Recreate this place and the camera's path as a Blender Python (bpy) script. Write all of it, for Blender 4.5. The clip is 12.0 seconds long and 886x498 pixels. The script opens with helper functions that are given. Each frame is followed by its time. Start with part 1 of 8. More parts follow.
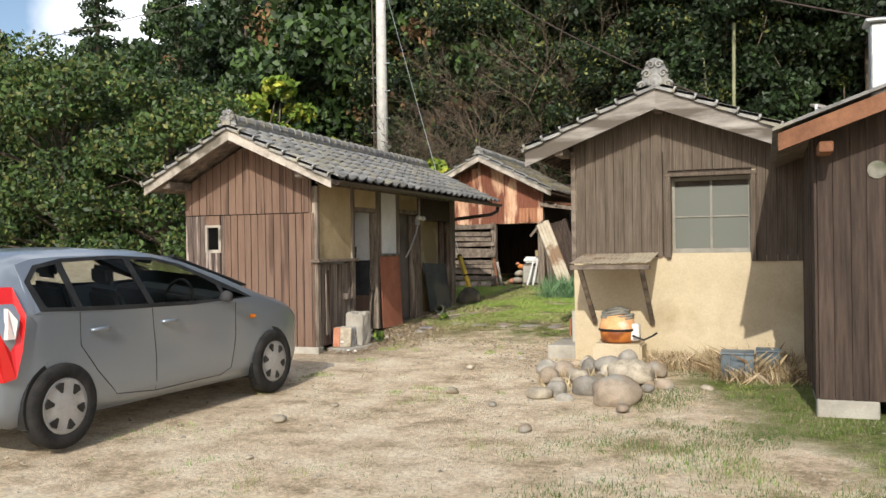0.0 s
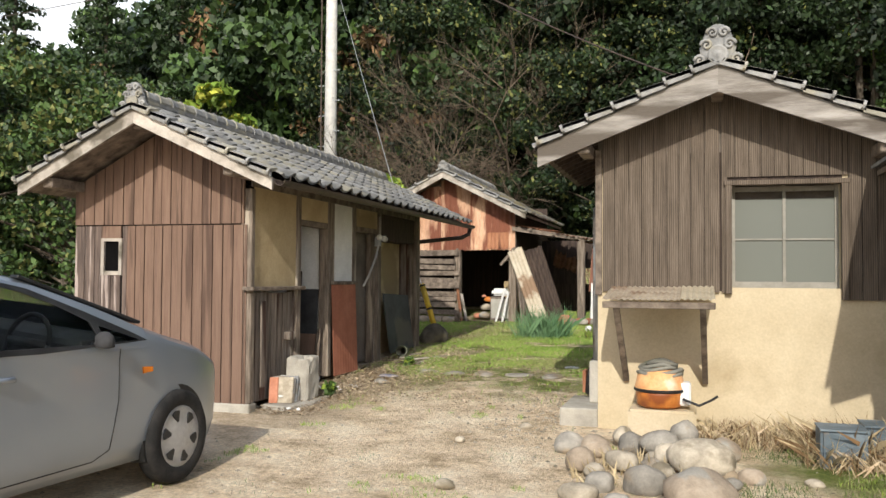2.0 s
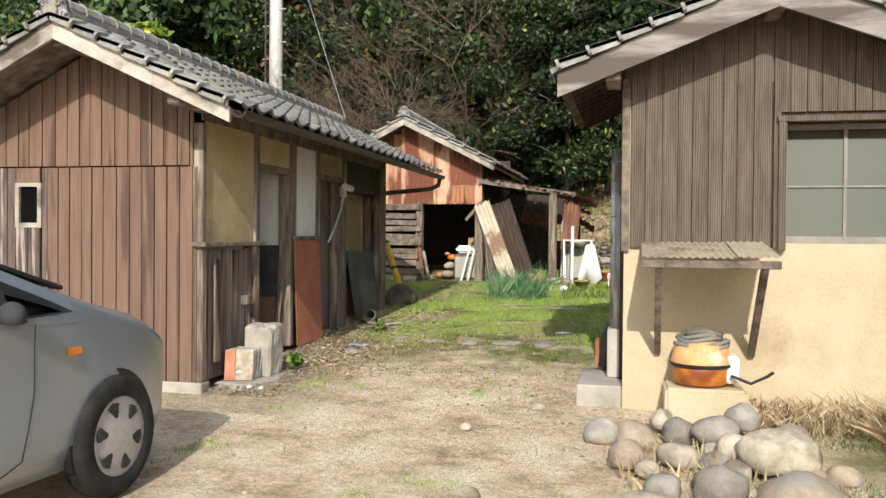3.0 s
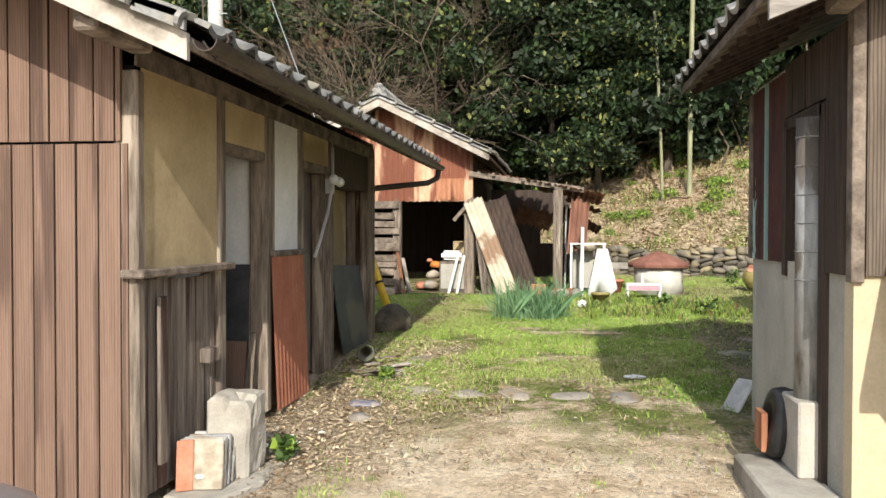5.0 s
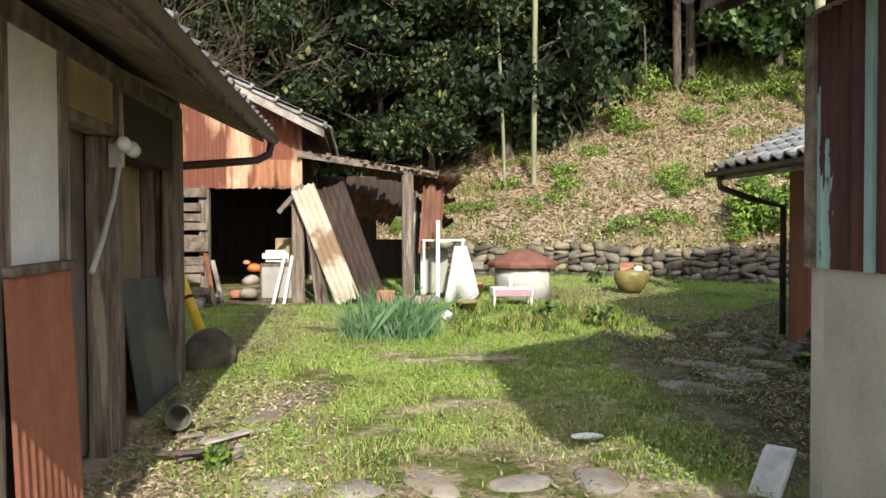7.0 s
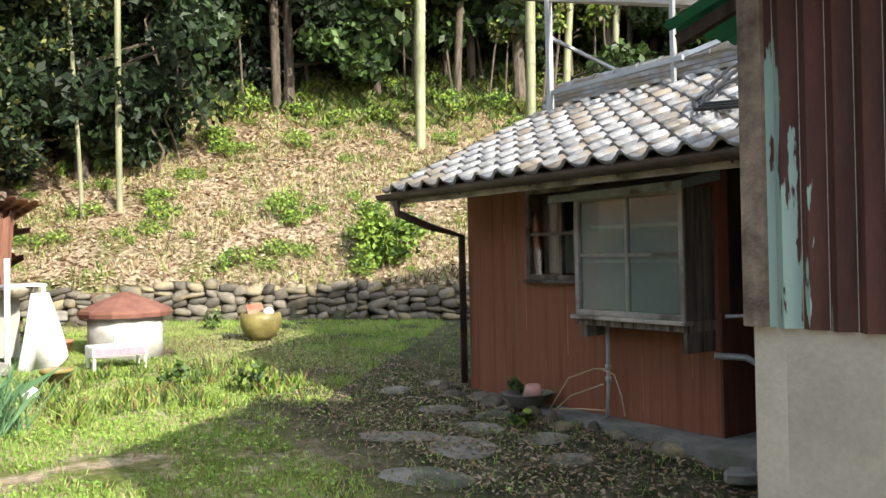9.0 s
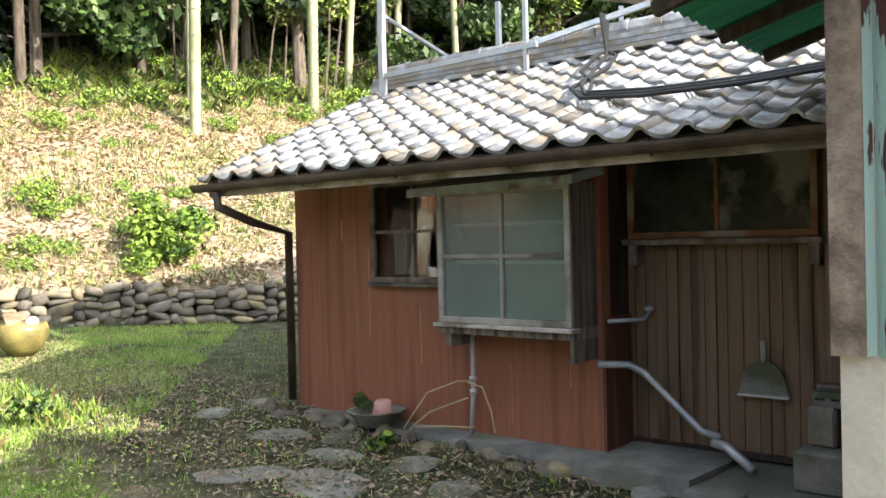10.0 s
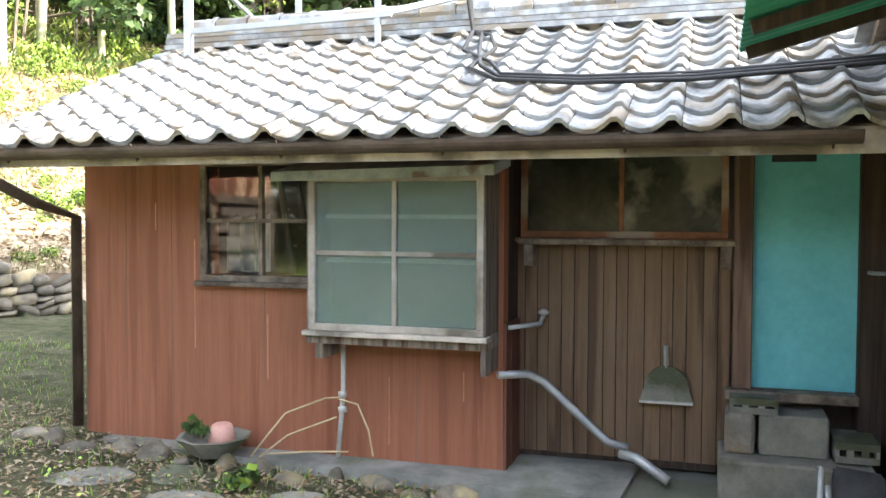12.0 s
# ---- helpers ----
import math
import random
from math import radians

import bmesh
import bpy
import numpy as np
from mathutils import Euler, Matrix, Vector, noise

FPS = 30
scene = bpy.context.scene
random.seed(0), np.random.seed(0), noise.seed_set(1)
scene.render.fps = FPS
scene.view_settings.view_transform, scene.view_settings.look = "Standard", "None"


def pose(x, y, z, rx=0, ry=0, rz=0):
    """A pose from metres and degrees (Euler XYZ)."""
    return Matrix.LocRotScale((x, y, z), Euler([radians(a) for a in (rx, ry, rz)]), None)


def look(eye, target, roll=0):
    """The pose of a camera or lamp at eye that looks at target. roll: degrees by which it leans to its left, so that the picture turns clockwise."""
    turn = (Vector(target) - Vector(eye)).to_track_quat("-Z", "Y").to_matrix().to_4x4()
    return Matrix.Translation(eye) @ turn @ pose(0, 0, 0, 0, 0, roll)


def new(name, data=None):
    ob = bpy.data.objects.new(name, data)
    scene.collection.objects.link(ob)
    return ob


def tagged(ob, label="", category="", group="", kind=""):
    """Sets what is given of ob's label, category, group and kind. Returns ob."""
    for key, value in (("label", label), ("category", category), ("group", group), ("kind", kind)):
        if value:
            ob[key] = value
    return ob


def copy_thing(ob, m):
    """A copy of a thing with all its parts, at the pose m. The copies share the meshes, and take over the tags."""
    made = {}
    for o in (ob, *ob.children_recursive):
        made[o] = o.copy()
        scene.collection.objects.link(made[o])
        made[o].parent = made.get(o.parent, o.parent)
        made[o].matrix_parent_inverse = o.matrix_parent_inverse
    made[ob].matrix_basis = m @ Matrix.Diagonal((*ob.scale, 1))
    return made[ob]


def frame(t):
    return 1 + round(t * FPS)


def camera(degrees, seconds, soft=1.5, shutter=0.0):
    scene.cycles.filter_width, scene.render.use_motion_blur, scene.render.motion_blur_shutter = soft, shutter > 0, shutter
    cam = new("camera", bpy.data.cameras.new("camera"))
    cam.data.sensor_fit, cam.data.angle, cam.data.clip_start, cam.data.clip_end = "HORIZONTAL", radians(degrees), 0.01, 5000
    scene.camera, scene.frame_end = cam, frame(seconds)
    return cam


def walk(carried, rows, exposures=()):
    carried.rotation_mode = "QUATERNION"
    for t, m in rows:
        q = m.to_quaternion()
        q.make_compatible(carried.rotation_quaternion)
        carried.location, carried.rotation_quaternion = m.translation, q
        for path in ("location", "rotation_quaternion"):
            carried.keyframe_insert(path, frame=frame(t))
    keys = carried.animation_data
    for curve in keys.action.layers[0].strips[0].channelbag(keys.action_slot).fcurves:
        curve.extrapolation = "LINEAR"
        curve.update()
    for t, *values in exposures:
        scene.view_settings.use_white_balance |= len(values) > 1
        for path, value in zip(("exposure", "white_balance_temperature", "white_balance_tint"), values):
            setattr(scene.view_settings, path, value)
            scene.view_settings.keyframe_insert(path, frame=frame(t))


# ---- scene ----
cam = camera(54.0, 12.0)
PATH = [
    (0, (0.627, -1.543, 1.381), (-0.07, 0.331, 1.379), -0.8),
    (0.5, (0.37, -1.013, 1.412), (-0.352, 0.852, 1.383), -1.0),
    (1, (0.118, -0.4, 1.417), (-0.567, 1.478, 1.454), -0.7),
    (1.5, (-0.243, 0.161, 1.381), (-0.858, 2.064, 1.43), 0.3),
    (2, (-0.6, 0.765, 1.348), (-1.164, 2.683, 1.416), 0.4),
    (2.5, (-1.014, 1.287, 1.339), (-1.508, 3.225, 1.365), 0.5),
    (3, (-1.365, 1.88, 1.315), (-1.789, 3.834, 1.287), 0.5),
    (4.8, (-2.589, 4.059, 1.41), (-2.891, 6.036, 1.385), 0.5),
    (5, (-2.669, 4.269, 1.432), (-2.94, 6.25, 1.395), 0.1),
    (5.5, (-2.832, 4.897, 1.445), (-3.024, 6.887, 1.392), -0.3),
    (6, (-3.043, 5.479, 1.453), (-3.109, 7.477, 1.372), 0.1),
    (6.5, (-3.216, 6.112, 1.432), (-3.156, 8.11, 1.356), 0.1),
    (7, (-3.359, 6.679, 1.451), (-3.16, 8.668, 1.398), -0.2),
    (7.5, (-3.454, 7.232, 1.424), (-3.004, 9.18, 1.414), -0.7),
    (7.7, (-3.474, 7.459, 1.437), (-2.946, 9.387, 1.431), -1.3),
    (9.3, (-3.509, 8.988, 1.535), (-2.23, 10.526, 1.538), -1.2),
    (9.5, (-3.539, 9.187, 1.561), (-2.162, 10.637, 1.557), -1.3),
    (10, (-3.506, 9.665, 1.554), (-1.959, 10.933, 1.53), -1.4),
    (10.5, (-3.538, 10.117, 1.589), (-1.917, 11.289, 1.586), -1.4),
    (11, (-3.529, 10.443, 1.56), (-1.764, 11.381, 1.496), -1.2),
    (11.5, (-3.493, 10.757, 1.575), (-1.638, 11.494, 1.441), -0.1),
    (12, (-3.487, 11.009, 1.632), (-1.58, 11.605, 1.557), 0.2),
]
EXPOSURES = [(0.0, -0.15), (2.5, -0.05), (5.0, 0.36), (7.5, 0.28), (9.5, 1.17), (10.5, 1.72), (11.0, 1.88), (11.5, 2.33), (12.0, 2.62)]
walk(cam, [(t, look(eye, target, roll)) for t, eye, target, roll in PATH], EXPOSURES)

SUN_WAY = Vector((-0.115, 1.0, -0.6)).normalized()
world = bpy.data.worlds.new("world")
scene.world = world
world.use_nodes = True
wn = world.node_tree.nodes
sky = wn.new("ShaderNodeTexSky")
sky.sky_type, sky.sun_disc = "NISHITA", False
sky.sun_elevation = math.asin(-SUN_WAY.z)
sky.sun_rotation = math.atan2(-SUN_WAY.x, -SUN_WAY.y)
sky.air_density, sky.dust_density = 1.0, 1.5
cloud_map = wn.new("ShaderNodeTexCoord")
cloud = wn.new("ShaderNodeTexNoise")
cloud.inputs["Scale"].default_value, cloud.inputs["Detail"].default_value = 3.5, 6
cloud_ramp = wn.new("ShaderNodeValToRGB")
cloud_ramp.color_ramp.elements[0].position, cloud_ramp.color_ramp.elements[1].position = 0.48, 0.62
cloud_mix = wn.new("ShaderNodeMixRGB")
cloud_mix.inputs[2].default_value = (9.0, 9.2, 9.6, 1)
wl = world.node_tree.links
wl.new(cloud_map.outputs["Generated"], cloud.inputs["Vector"])
wl.new(cloud.outputs["Fac"], cloud_ramp.inputs["Fac"])
wl.new(cloud_ramp.outputs["Color"], cloud_mix.inputs[0])
wl.new(sky.outputs["Color"], cloud_mix.inputs[1])
wl.new(cloud_mix.outputs["Color"], wn["Background"].inputs["Color"])
wn["Background"].inputs["Strength"].default_value = 0.175
sun = new("sun", bpy.data.lights.new("sun", "SUN"))
sun.data.energy, sun.data.angle, sun.data.color = 4.5, radians(0.55), (1.0, 0.94, 0.84)
sun.rotation_euler = SUN_WAY.to_track_quat("-Z", "Y").to_euler()
scene.view_settings.exposure = 0.0

# ---- materials ----
def mat(name, one, two, rough=0.85, scale=6.0, fine=60.0, bump=0.3, stretch=(1, 1, 1), metal=0.0, vary=0.15, third=None, spots=0.0, gloss=0.3, leafy=False, still=False):
    """A surface of two mottled colours, a third in patches, fine grain and relief; stretch is along the grain."""
    m = bpy.data.materials.new(name)
    m.use_nodes = True
    n, l = m.node_tree.nodes, m.node_tree.links
    b = n["Principled BSDF"]
    tc = n.new("ShaderNodeTexCoord")
    info = n.new("ShaderNodeObjectInfo")
    shift = n.new("ShaderNodeVectorMath")
    shift.operation = "MULTIPLY_ADD"
    l.new(info.outputs["Random"], shift.inputs[0])
    shift.inputs[1].default_value = (0, 0, 0) if still else (7, 5, 3)
    l.new(tc.outputs["Object"], shift.inputs[2])
    mp = n.new("ShaderNodeMapping")
    mp.inputs["Scale"].default_value = stretch
    l.new(shift.outputs[0], mp.inputs["Vector"])
    big = n.new("ShaderNodeTexNoise")
    big.inputs["Scale"].default_value, big.inputs["Detail"].default_value, big.inputs["Roughness"].default_value = scale, 5, 0.65
    small = n.new("ShaderNodeTexNoise")
    small.inputs["Scale"].default_value, small.inputs["Detail"].default_value = fine, 3
    l.new(mp.outputs[0], big.inputs["Vector"])
    l.new(mp.outputs[0], small.inputs["Vector"])
    ramp = n.new("ShaderNodeValToRGB")
    ramp.color_ramp.elements[0].position, ramp.color_ramp.elements[1].position = 0.35, 0.65
    ramp.color_ramp.elements[0].color, ramp.color_ramp.elements[1].color = (*one, 1), (*two, 1)
    l.new(big.outputs["Fac"], ramp.inputs["Fac"])
    out = ramp.outputs["Color"]
    if third:
        spot = n.new("ShaderNodeTexNoise")
        spot.inputs["Scale"].default_value, spot.inputs["Detail"].default_value = scale * 0.45, 6
        l.new(mp.outputs[0], spot.inputs["Vector"])
        cut = n.new("ShaderNodeMapRange")
        cut.inputs[1].default_value, cut.inputs[2].default_value = 0.62 - spots * 0.25, 0.68 - spots * 0.2
        l.new(spot.outputs["Fac"], cut.inputs[0])
        mix = n.new("ShaderNodeMixRGB")
        mix.inputs[2].default_value = (*third, 1)
        l.new(cut.outputs[0], mix.inputs[0])
        l.new(out, mix.inputs[1])
        out = mix.outputs[0]
    rnd = info.outputs["Random"]
    if leafy:
        geo = n.new("ShaderNodeNewGeometry")
        rnd = geo.outputs["Random Per Island"]
    tone = n.new("ShaderNodeMath")
    tone.operation = "MULTIPLY_ADD"
    l.new(rnd, tone.inputs[0])
    tone.inputs[1].default_value, tone.inputs[2].default_value = 2 * vary, 0.86 - vary
    grain = n.new("ShaderNodeMath")
    grain.operation = "MULTIPLY_ADD"
    l.new(small.outputs["Fac"], grain.inputs[0])
    grain.inputs[1].default_value = 0.3
    l.new(tone.outputs[0], grain.inputs[2])
    mul = n.new("ShaderNodeVectorMath")
    mul.operation = "SCALE"
    l.new(out, mul.inputs[0])
    l.new(grain.outputs[0], mul.inputs["Scale"])
    l.new(mul.outputs[0], b.inputs["Base Color"])
    b.inputs["Roughness"].default_value, b.inputs["Metallic"].default_value = rough, metal
    b.inputs["Specular IOR Level"].default_value = gloss
    if bump:
        add = n.new("ShaderNodeMath")
        add.operation = "MULTIPLY_ADD"
        l.new(big.outputs["Fac"], add.inputs[0])
        add.inputs[1].default_value = 1.5
        l.new(small.outputs["Fac"], add.inputs[2])
        bp = n.new("ShaderNodeBump")
        bp.inputs["Strength"].default_value, bp.inputs["Distance"].default_value = bump, 0.01
        l.new(add.outputs[0], bp.inputs["Height"])
        l.new(bp.outputs[0], b.inputs["Normal"])
    return m


def rings(m, depth):
    """Dark wavy grain lines along upright boards."""
    n, l = m.node_tree.nodes, m.node_tree.links
    b = n["Principled BSDF"]
    src = b.inputs["Base Color"].links[0].from_socket
    mp = [k for k in n if k.type == "MAPPING"][0]
    squash = n.new("ShaderNodeVectorMath")
    squash.operation = "MULTIPLY"
    squash.inputs[1].default_value = (1, 1, 0.8)
    wave = n.new("ShaderNodeTexWave")
    wave.inputs["Scale"].default_value, wave.inputs["Distortion"].default_value = 2.6, 7.0
    wave.inputs["Detail"].default_value, wave.inputs["Detail Scale"].default_value = 2.0, 0.6
    l.new(mp.outputs[0], squash.inputs[0])
    l.new(squash.outputs[0], wave.inputs["Vector"])
    ramp = n.new("ShaderNodeMapRange")
    ramp.inputs[1].default_value, ramp.inputs[2].default_value = 0.15, 0.55
    ramp.inputs[3].default_value, ramp.inputs[4].default_value = 1 - depth, 1.08
    l.new(wave.outputs["Fac"], ramp.inputs[0])
    mul = n.new("ShaderNodeVectorMath")
    mul.operation = "SCALE"
    l.new(src, mul.inputs[0])
    l.new(ramp.outputs[0], mul.inputs["Scale"])
    l.new(mul.outputs[0], b.inputs["Base Color"])


def glass(name, colour, rough=0.05, through_it=0.0):
    """A window pane: glossy, with a tinted or frosted body."""
    m = bpy.data.materials.new(name)
    m.use_nodes = True
    b = m.node_tree.nodes["Principled BSDF"]
    b.inputs["Base Color"].default_value = (*colour, 1)
    b.inputs["Roughness"].default_value = rough
    b.inputs["Transmission Weight"].default_value = through_it
    b.inputs["IOR"].default_value = 1.45
    return m


WOOD_UP = (9, 9, 0.6)
M = {}
M["brown_board"] = mat("brown_board", (0.145, 0.09, 0.064), (0.2, 0.128, 0.093), 0.75, 2.2, 22, 0.25, WOOD_UP, vary=0.06, third=(0.09, 0.055, 0.04), spots=0.25)
M["grey_board"] = mat("grey_board", (0.1, 0.08, 0.066), (0.27, 0.225, 0.185), 0.9, 3, 30, 0.6, WOOD_UP, vary=0.2, third=(0.07, 0.04, 0.03), spots=0.3)
M["dark_board"] = mat("dark_board", (0.095, 0.073, 0.054), (0.16, 0.126, 0.096), 0.8, 2.5, 18, 0.3, (8, 8, 0.9), vary=0.07)
# darkest boards; also used where shade is put into the board colour
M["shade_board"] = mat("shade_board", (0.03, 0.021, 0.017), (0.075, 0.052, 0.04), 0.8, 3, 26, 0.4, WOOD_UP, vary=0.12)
rings(M["dark_board"], 0.42)
rings(M["brown_board"], 0.16)
M["old_beam"] = mat("old_beam", (0.09, 0.07, 0.055), (0.27, 0.22, 0.175), 0.9, 4, 40, 0.6, (2, 2, 2), vary=0.15)
M["post_wood"] = mat("post_wood", (0.1, 0.08, 0.062), (0.29, 0.235, 0.185), 0.9, 4, 36, 0.6, (7, 7, 0.7), vary=0.15, third=(0.4, 0.34, 0.27), spots=0.2)
M["barge"] = mat("barge", (0.3, 0.265, 0.225), (0.5, 0.45, 0.39), 0.9, 5, 50, 0.4, (1, 1, 1), third=(0.16, 0.14, 0.11), spots=0.35)
M["brown_barge"] = mat("brown_barge", (0.17, 0.075, 0.04), (0.3, 0.14, 0.075), 0.8, 5, 50, 0.3, third=(0.3, 0.25, 0.2), spots=0.2)
M["plaster"] = mat("plaster", (0.43, 0.33, 0.19), (0.56, 0.45, 0.27), 0.95, 2.2, 45, 0.25, third=(0.33, 0.25, 0.14), spots=0.2, vary=0.04)
M["cream"] = mat("cream", (0.46, 0.38, 0.25), (0.57, 0.48, 0.34), 0.9, 1.6, 60, 0.15, third=(0.5, 0.41, 0.27), spots=0.15, vary=0.0)
M["grey_plaster"] = mat("grey_plaster", (0.34, 0.33, 0.285), (0.47, 0.45, 0.395), 0.92, 2, 55, 0.2, third=(0.3, 0.26, 0.21), spots=0.25, vary=0.03)
M["white"] = mat("white", (0.68, 0.68, 0.66), (0.8, 0.8, 0.78), 0.7, 3, 40, 0.1, vary=0.03)
M["concrete"] = mat("concrete", (0.3, 0.28, 0.24), (0.46, 0.43, 0.37), 0.95, 3, 70, 0.4, third=(0.24, 0.22, 0.18), spots=0.3)
M["stone"] = mat("stone", (0.2, 0.185, 0.16), (0.38, 0.35, 0.3), 0.92, 5, 60, 0.5, vary=0.3, third=(0.28, 0.22, 0.15), spots=0.4)
M["tile"] = mat("tile", (0.16, 0.16, 0.155), (0.32, 0.315, 0.3), 0.7, 7, 60, 0.4, vary=0.22, third=(0.3, 0.28, 0.22), spots=0.4, gloss=0.5)
M["silver_tile"] = mat("silver_tile", (0.17, 0.17, 0.17), (0.42, 0.42, 0.41), 0.5, 9, 60, 0.4, vary=0.22, third=(0.24, 0.2, 0.15), spots=0.5, gloss=0.6)
M["red_wall_even"] = mat("red_wall_even", (0.245, 0.094, 0.053), (0.3, 0.12, 0.07), 0.6, 2.4, 30, 0.12, (12, 12, 0.5), third=(0.22, 0.082, 0.046), spots=0.25, vary=0.0, still=True)
M["cream_even"] = mat("cream_even", (0.46, 0.38, 0.25), (0.58, 0.49, 0.34), 0.9, 1.4, 60, 0.15, third=(0.4, 0.32, 0.2), spots=0.2, vary=0.0, still=True)
M["rust"] = mat("rust", (0.24, 0.095, 0.05), (0.42, 0.2, 0.11), 0.8, 4, 40, 0.3, (2, 2, 0.5), third=(0.12, 0.05, 0.03), spots=0.4)
M["orange_rust"] = mat("orange_rust", (0.46, 0.25, 0.15), (0.66, 0.44, 0.3), 0.8, 5, 40, 0.3, (1.5, 1.5, 0.4), third=(0.2, 0.075, 0.045), spots=0.75)
M["green_metal"] = mat("green_metal", (0.2, 0.33, 0.3), (0.3, 0.44, 0.4), 0.7, 5, 50, 0.2, (2, 2, 0.6), third=(0.12, 0.05, 0.035), spots=0.25)
M["green_sheet"] = mat("green_sheet", (0.02, 0.18, 0.12), (0.05, 0.28, 0.19), 0.5, 3, 40, 0.1)
M["turquoise"] = mat("turquoise", (0.12, 0.45, 0.5), (0.17, 0.55, 0.6), 0.55, 2, 30, 0.05, vary=0.02)
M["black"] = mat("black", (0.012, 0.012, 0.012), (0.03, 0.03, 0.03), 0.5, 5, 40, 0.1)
M["gutter"] = mat("gutter", (0.04, 0.028, 0.022), (0.09, 0.065, 0.052), 0.45, 5, 40, 0.15)
M["pale_pipe"] = mat("pale_pipe", (0.4, 0.39, 0.37), (0.55, 0.54, 0.5), 0.6, 5, 40, 0.15)
M["steel"] = mat("steel", (0.38, 0.4, 0.41), (0.52, 0.54, 0.55), 0.45, 6, 60, 0.15, metal=0.5)
M["yellow"] = mat("yellow", (0.62, 0.4, 0.03), (0.75, 0.5, 0.06), 0.5, 4, 40, 0.1)
M["soil"] = mat("soil", (0.1, 0.07, 0.045), (0.17, 0.125, 0.085), 0.97, 3, 50, 0.5)
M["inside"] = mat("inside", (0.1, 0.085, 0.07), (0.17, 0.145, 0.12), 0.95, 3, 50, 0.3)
M["pot"] = mat("pot", (0.2, 0.16, 0.05), (0.36, 0.3, 0.1), 0.45, 5, 40, 0.2, gloss=0.5)
M["terracotta"] = mat("terracotta", (0.42, 0.17, 0.1), (0.55, 0.25, 0.16), 0.85, 5, 40, 0.2)
M["bamboo"] = mat("bamboo", (0.19, 0.2, 0.11), (0.33, 0.33, 0.2), 0.5, 5, 30, 0.1, (1, 1, 0.3))
# dull grey with moss spots, darkened for concrete that lies in shade
M["dim_mossy_grey"] = mat("dim_mossy_grey", (0.15, 0.15, 0.13), (0.27, 0.26, 0.22), 0.9, 4, 60, 0.5, third=(0.09, 0.1, 0.06), spots=0.45)
M["bark"] = mat("bark", (0.07, 0.055, 0.04), (0.17, 0.14, 0.11), 0.95, 6, 40, 0.8, (3, 3, 0.6))
M["twig"] = mat("twig", (0.09, 0.068, 0.05), (0.18, 0.14, 0.1), 0.95, 6, 40, 0.3)
M["orange"] = mat("orange", (0.55, 0.17, 0.03), (0.7, 0.28, 0.07), 0.45, 6, 40, 0.15, third=(0.3, 0.09, 0.03), spots=0.4)
M["rubber"] = mat("rubber", (0.012, 0.012, 0.012), (0.03, 0.028, 0.026), 0.85, 10, 90, 0.3)
M["wheel_grey"] = mat("wheel_grey", (0.42, 0.42, 0.42), (0.5, 0.5, 0.5), 0.35, 4, 40, 0.02, metal=0.4)
M["straw"] = mat("straw", (0.36, 0.28, 0.16), (0.55, 0.45, 0.28), 0.9, 4, 40, 0.0, leafy=True, vary=0.25)
M["litter"] = mat("litter", (0.46, 0.35, 0.23), (0.68, 0.56, 0.4), 0.9, 4, 40, 0.0, leafy=True, vary=0.3)
M["grass"] = mat("grass", (0.16, 0.28, 0.04), (0.32, 0.42, 0.09), 0.7, 0.8, 10, 0.0, leafy=True, vary=0.3, third=(0.26, 0.28, 0.1), spots=0.4)
M["old_leaf"] = mat("old_leaf", (0.2, 0.155, 0.105), (0.33, 0.265, 0.185), 0.9, 4, 40, 0.0, leafy=True, vary=0.25)
M["fresh"] = mat("fresh", (0.18, 0.33, 0.05), (0.34, 0.48, 0.1), 0.7, 0.8, 10, 0.0, leafy=True, vary=0.25, third=(0.36, 0.38, 0.15), spots=0.2)
# evergreen leaves blackened further: the canopy's shade is put into the colour
M["leaf_shaded"] = mat("leaf_shaded", (0.008, 0.016, 0.006), (0.022, 0.04, 0.012), 0.6, 0.5, 10, 0.0, leafy=True, vary=0.35, gloss=0.3)
M["olive_leaf"] = mat("olive_leaf", (0.09, 0.1, 0.03), (0.19, 0.2, 0.06), 0.6, 0.5, 10, 0.0, leafy=True, vary=0.3)
M["leaf_dark"] = mat("leaf_dark", (0.016, 0.034, 0.01), (0.036, 0.07, 0.016), 0.55, 0.5, 10, 0.0, leafy=True, vary=0.35, gloss=0.5)
M["leaf_mid"] = mat("leaf_mid", (0.035, 0.07, 0.016), (0.075, 0.13, 0.028), 0.55, 0.5, 10, 0.0, leafy=True, vary=0.35, gloss=0.4)
M["leaf_light"] = mat("leaf_light", (0.13, 0.21, 0.03), (0.26, 0.34, 0.05), 0.6, 0.5, 10, 0.0, leafy=True, vary=0.3)
M["leaf_yellow"] = mat("leaf_yellow", (0.3, 0.32, 0.04), (0.48, 0.46, 0.07), 0.6, 0.5, 10, 0.0, leafy=True, vary=0.3)
M["leaf_brown"] = mat("leaf_brown", (0.16, 0.1, 0.05), (0.26, 0.16, 0.08), 0.8, 0.5, 10, 0.0, leafy=True, vary=0.3)
M["leek"] = mat("leek", (0.1, 0.2, 0.09), (0.2, 0.33, 0.17), 0.6, 0.8, 10, 0.0, leafy=True, vary=0.2)
M["aged_plastic"] = mat("aged_plastic", (0.4, 0.34, 0.24), (0.56, 0.49, 0.36), 0.6, 5, 40, 0.1)
M["dull_barge"] = mat("dull_barge", (0.15, 0.135, 0.118), (0.34, 0.315, 0.285), 0.9, 3, 50, 0.4, (0.5, 1, 3), third=(0.1, 0.085, 0.07), spots=0.5)
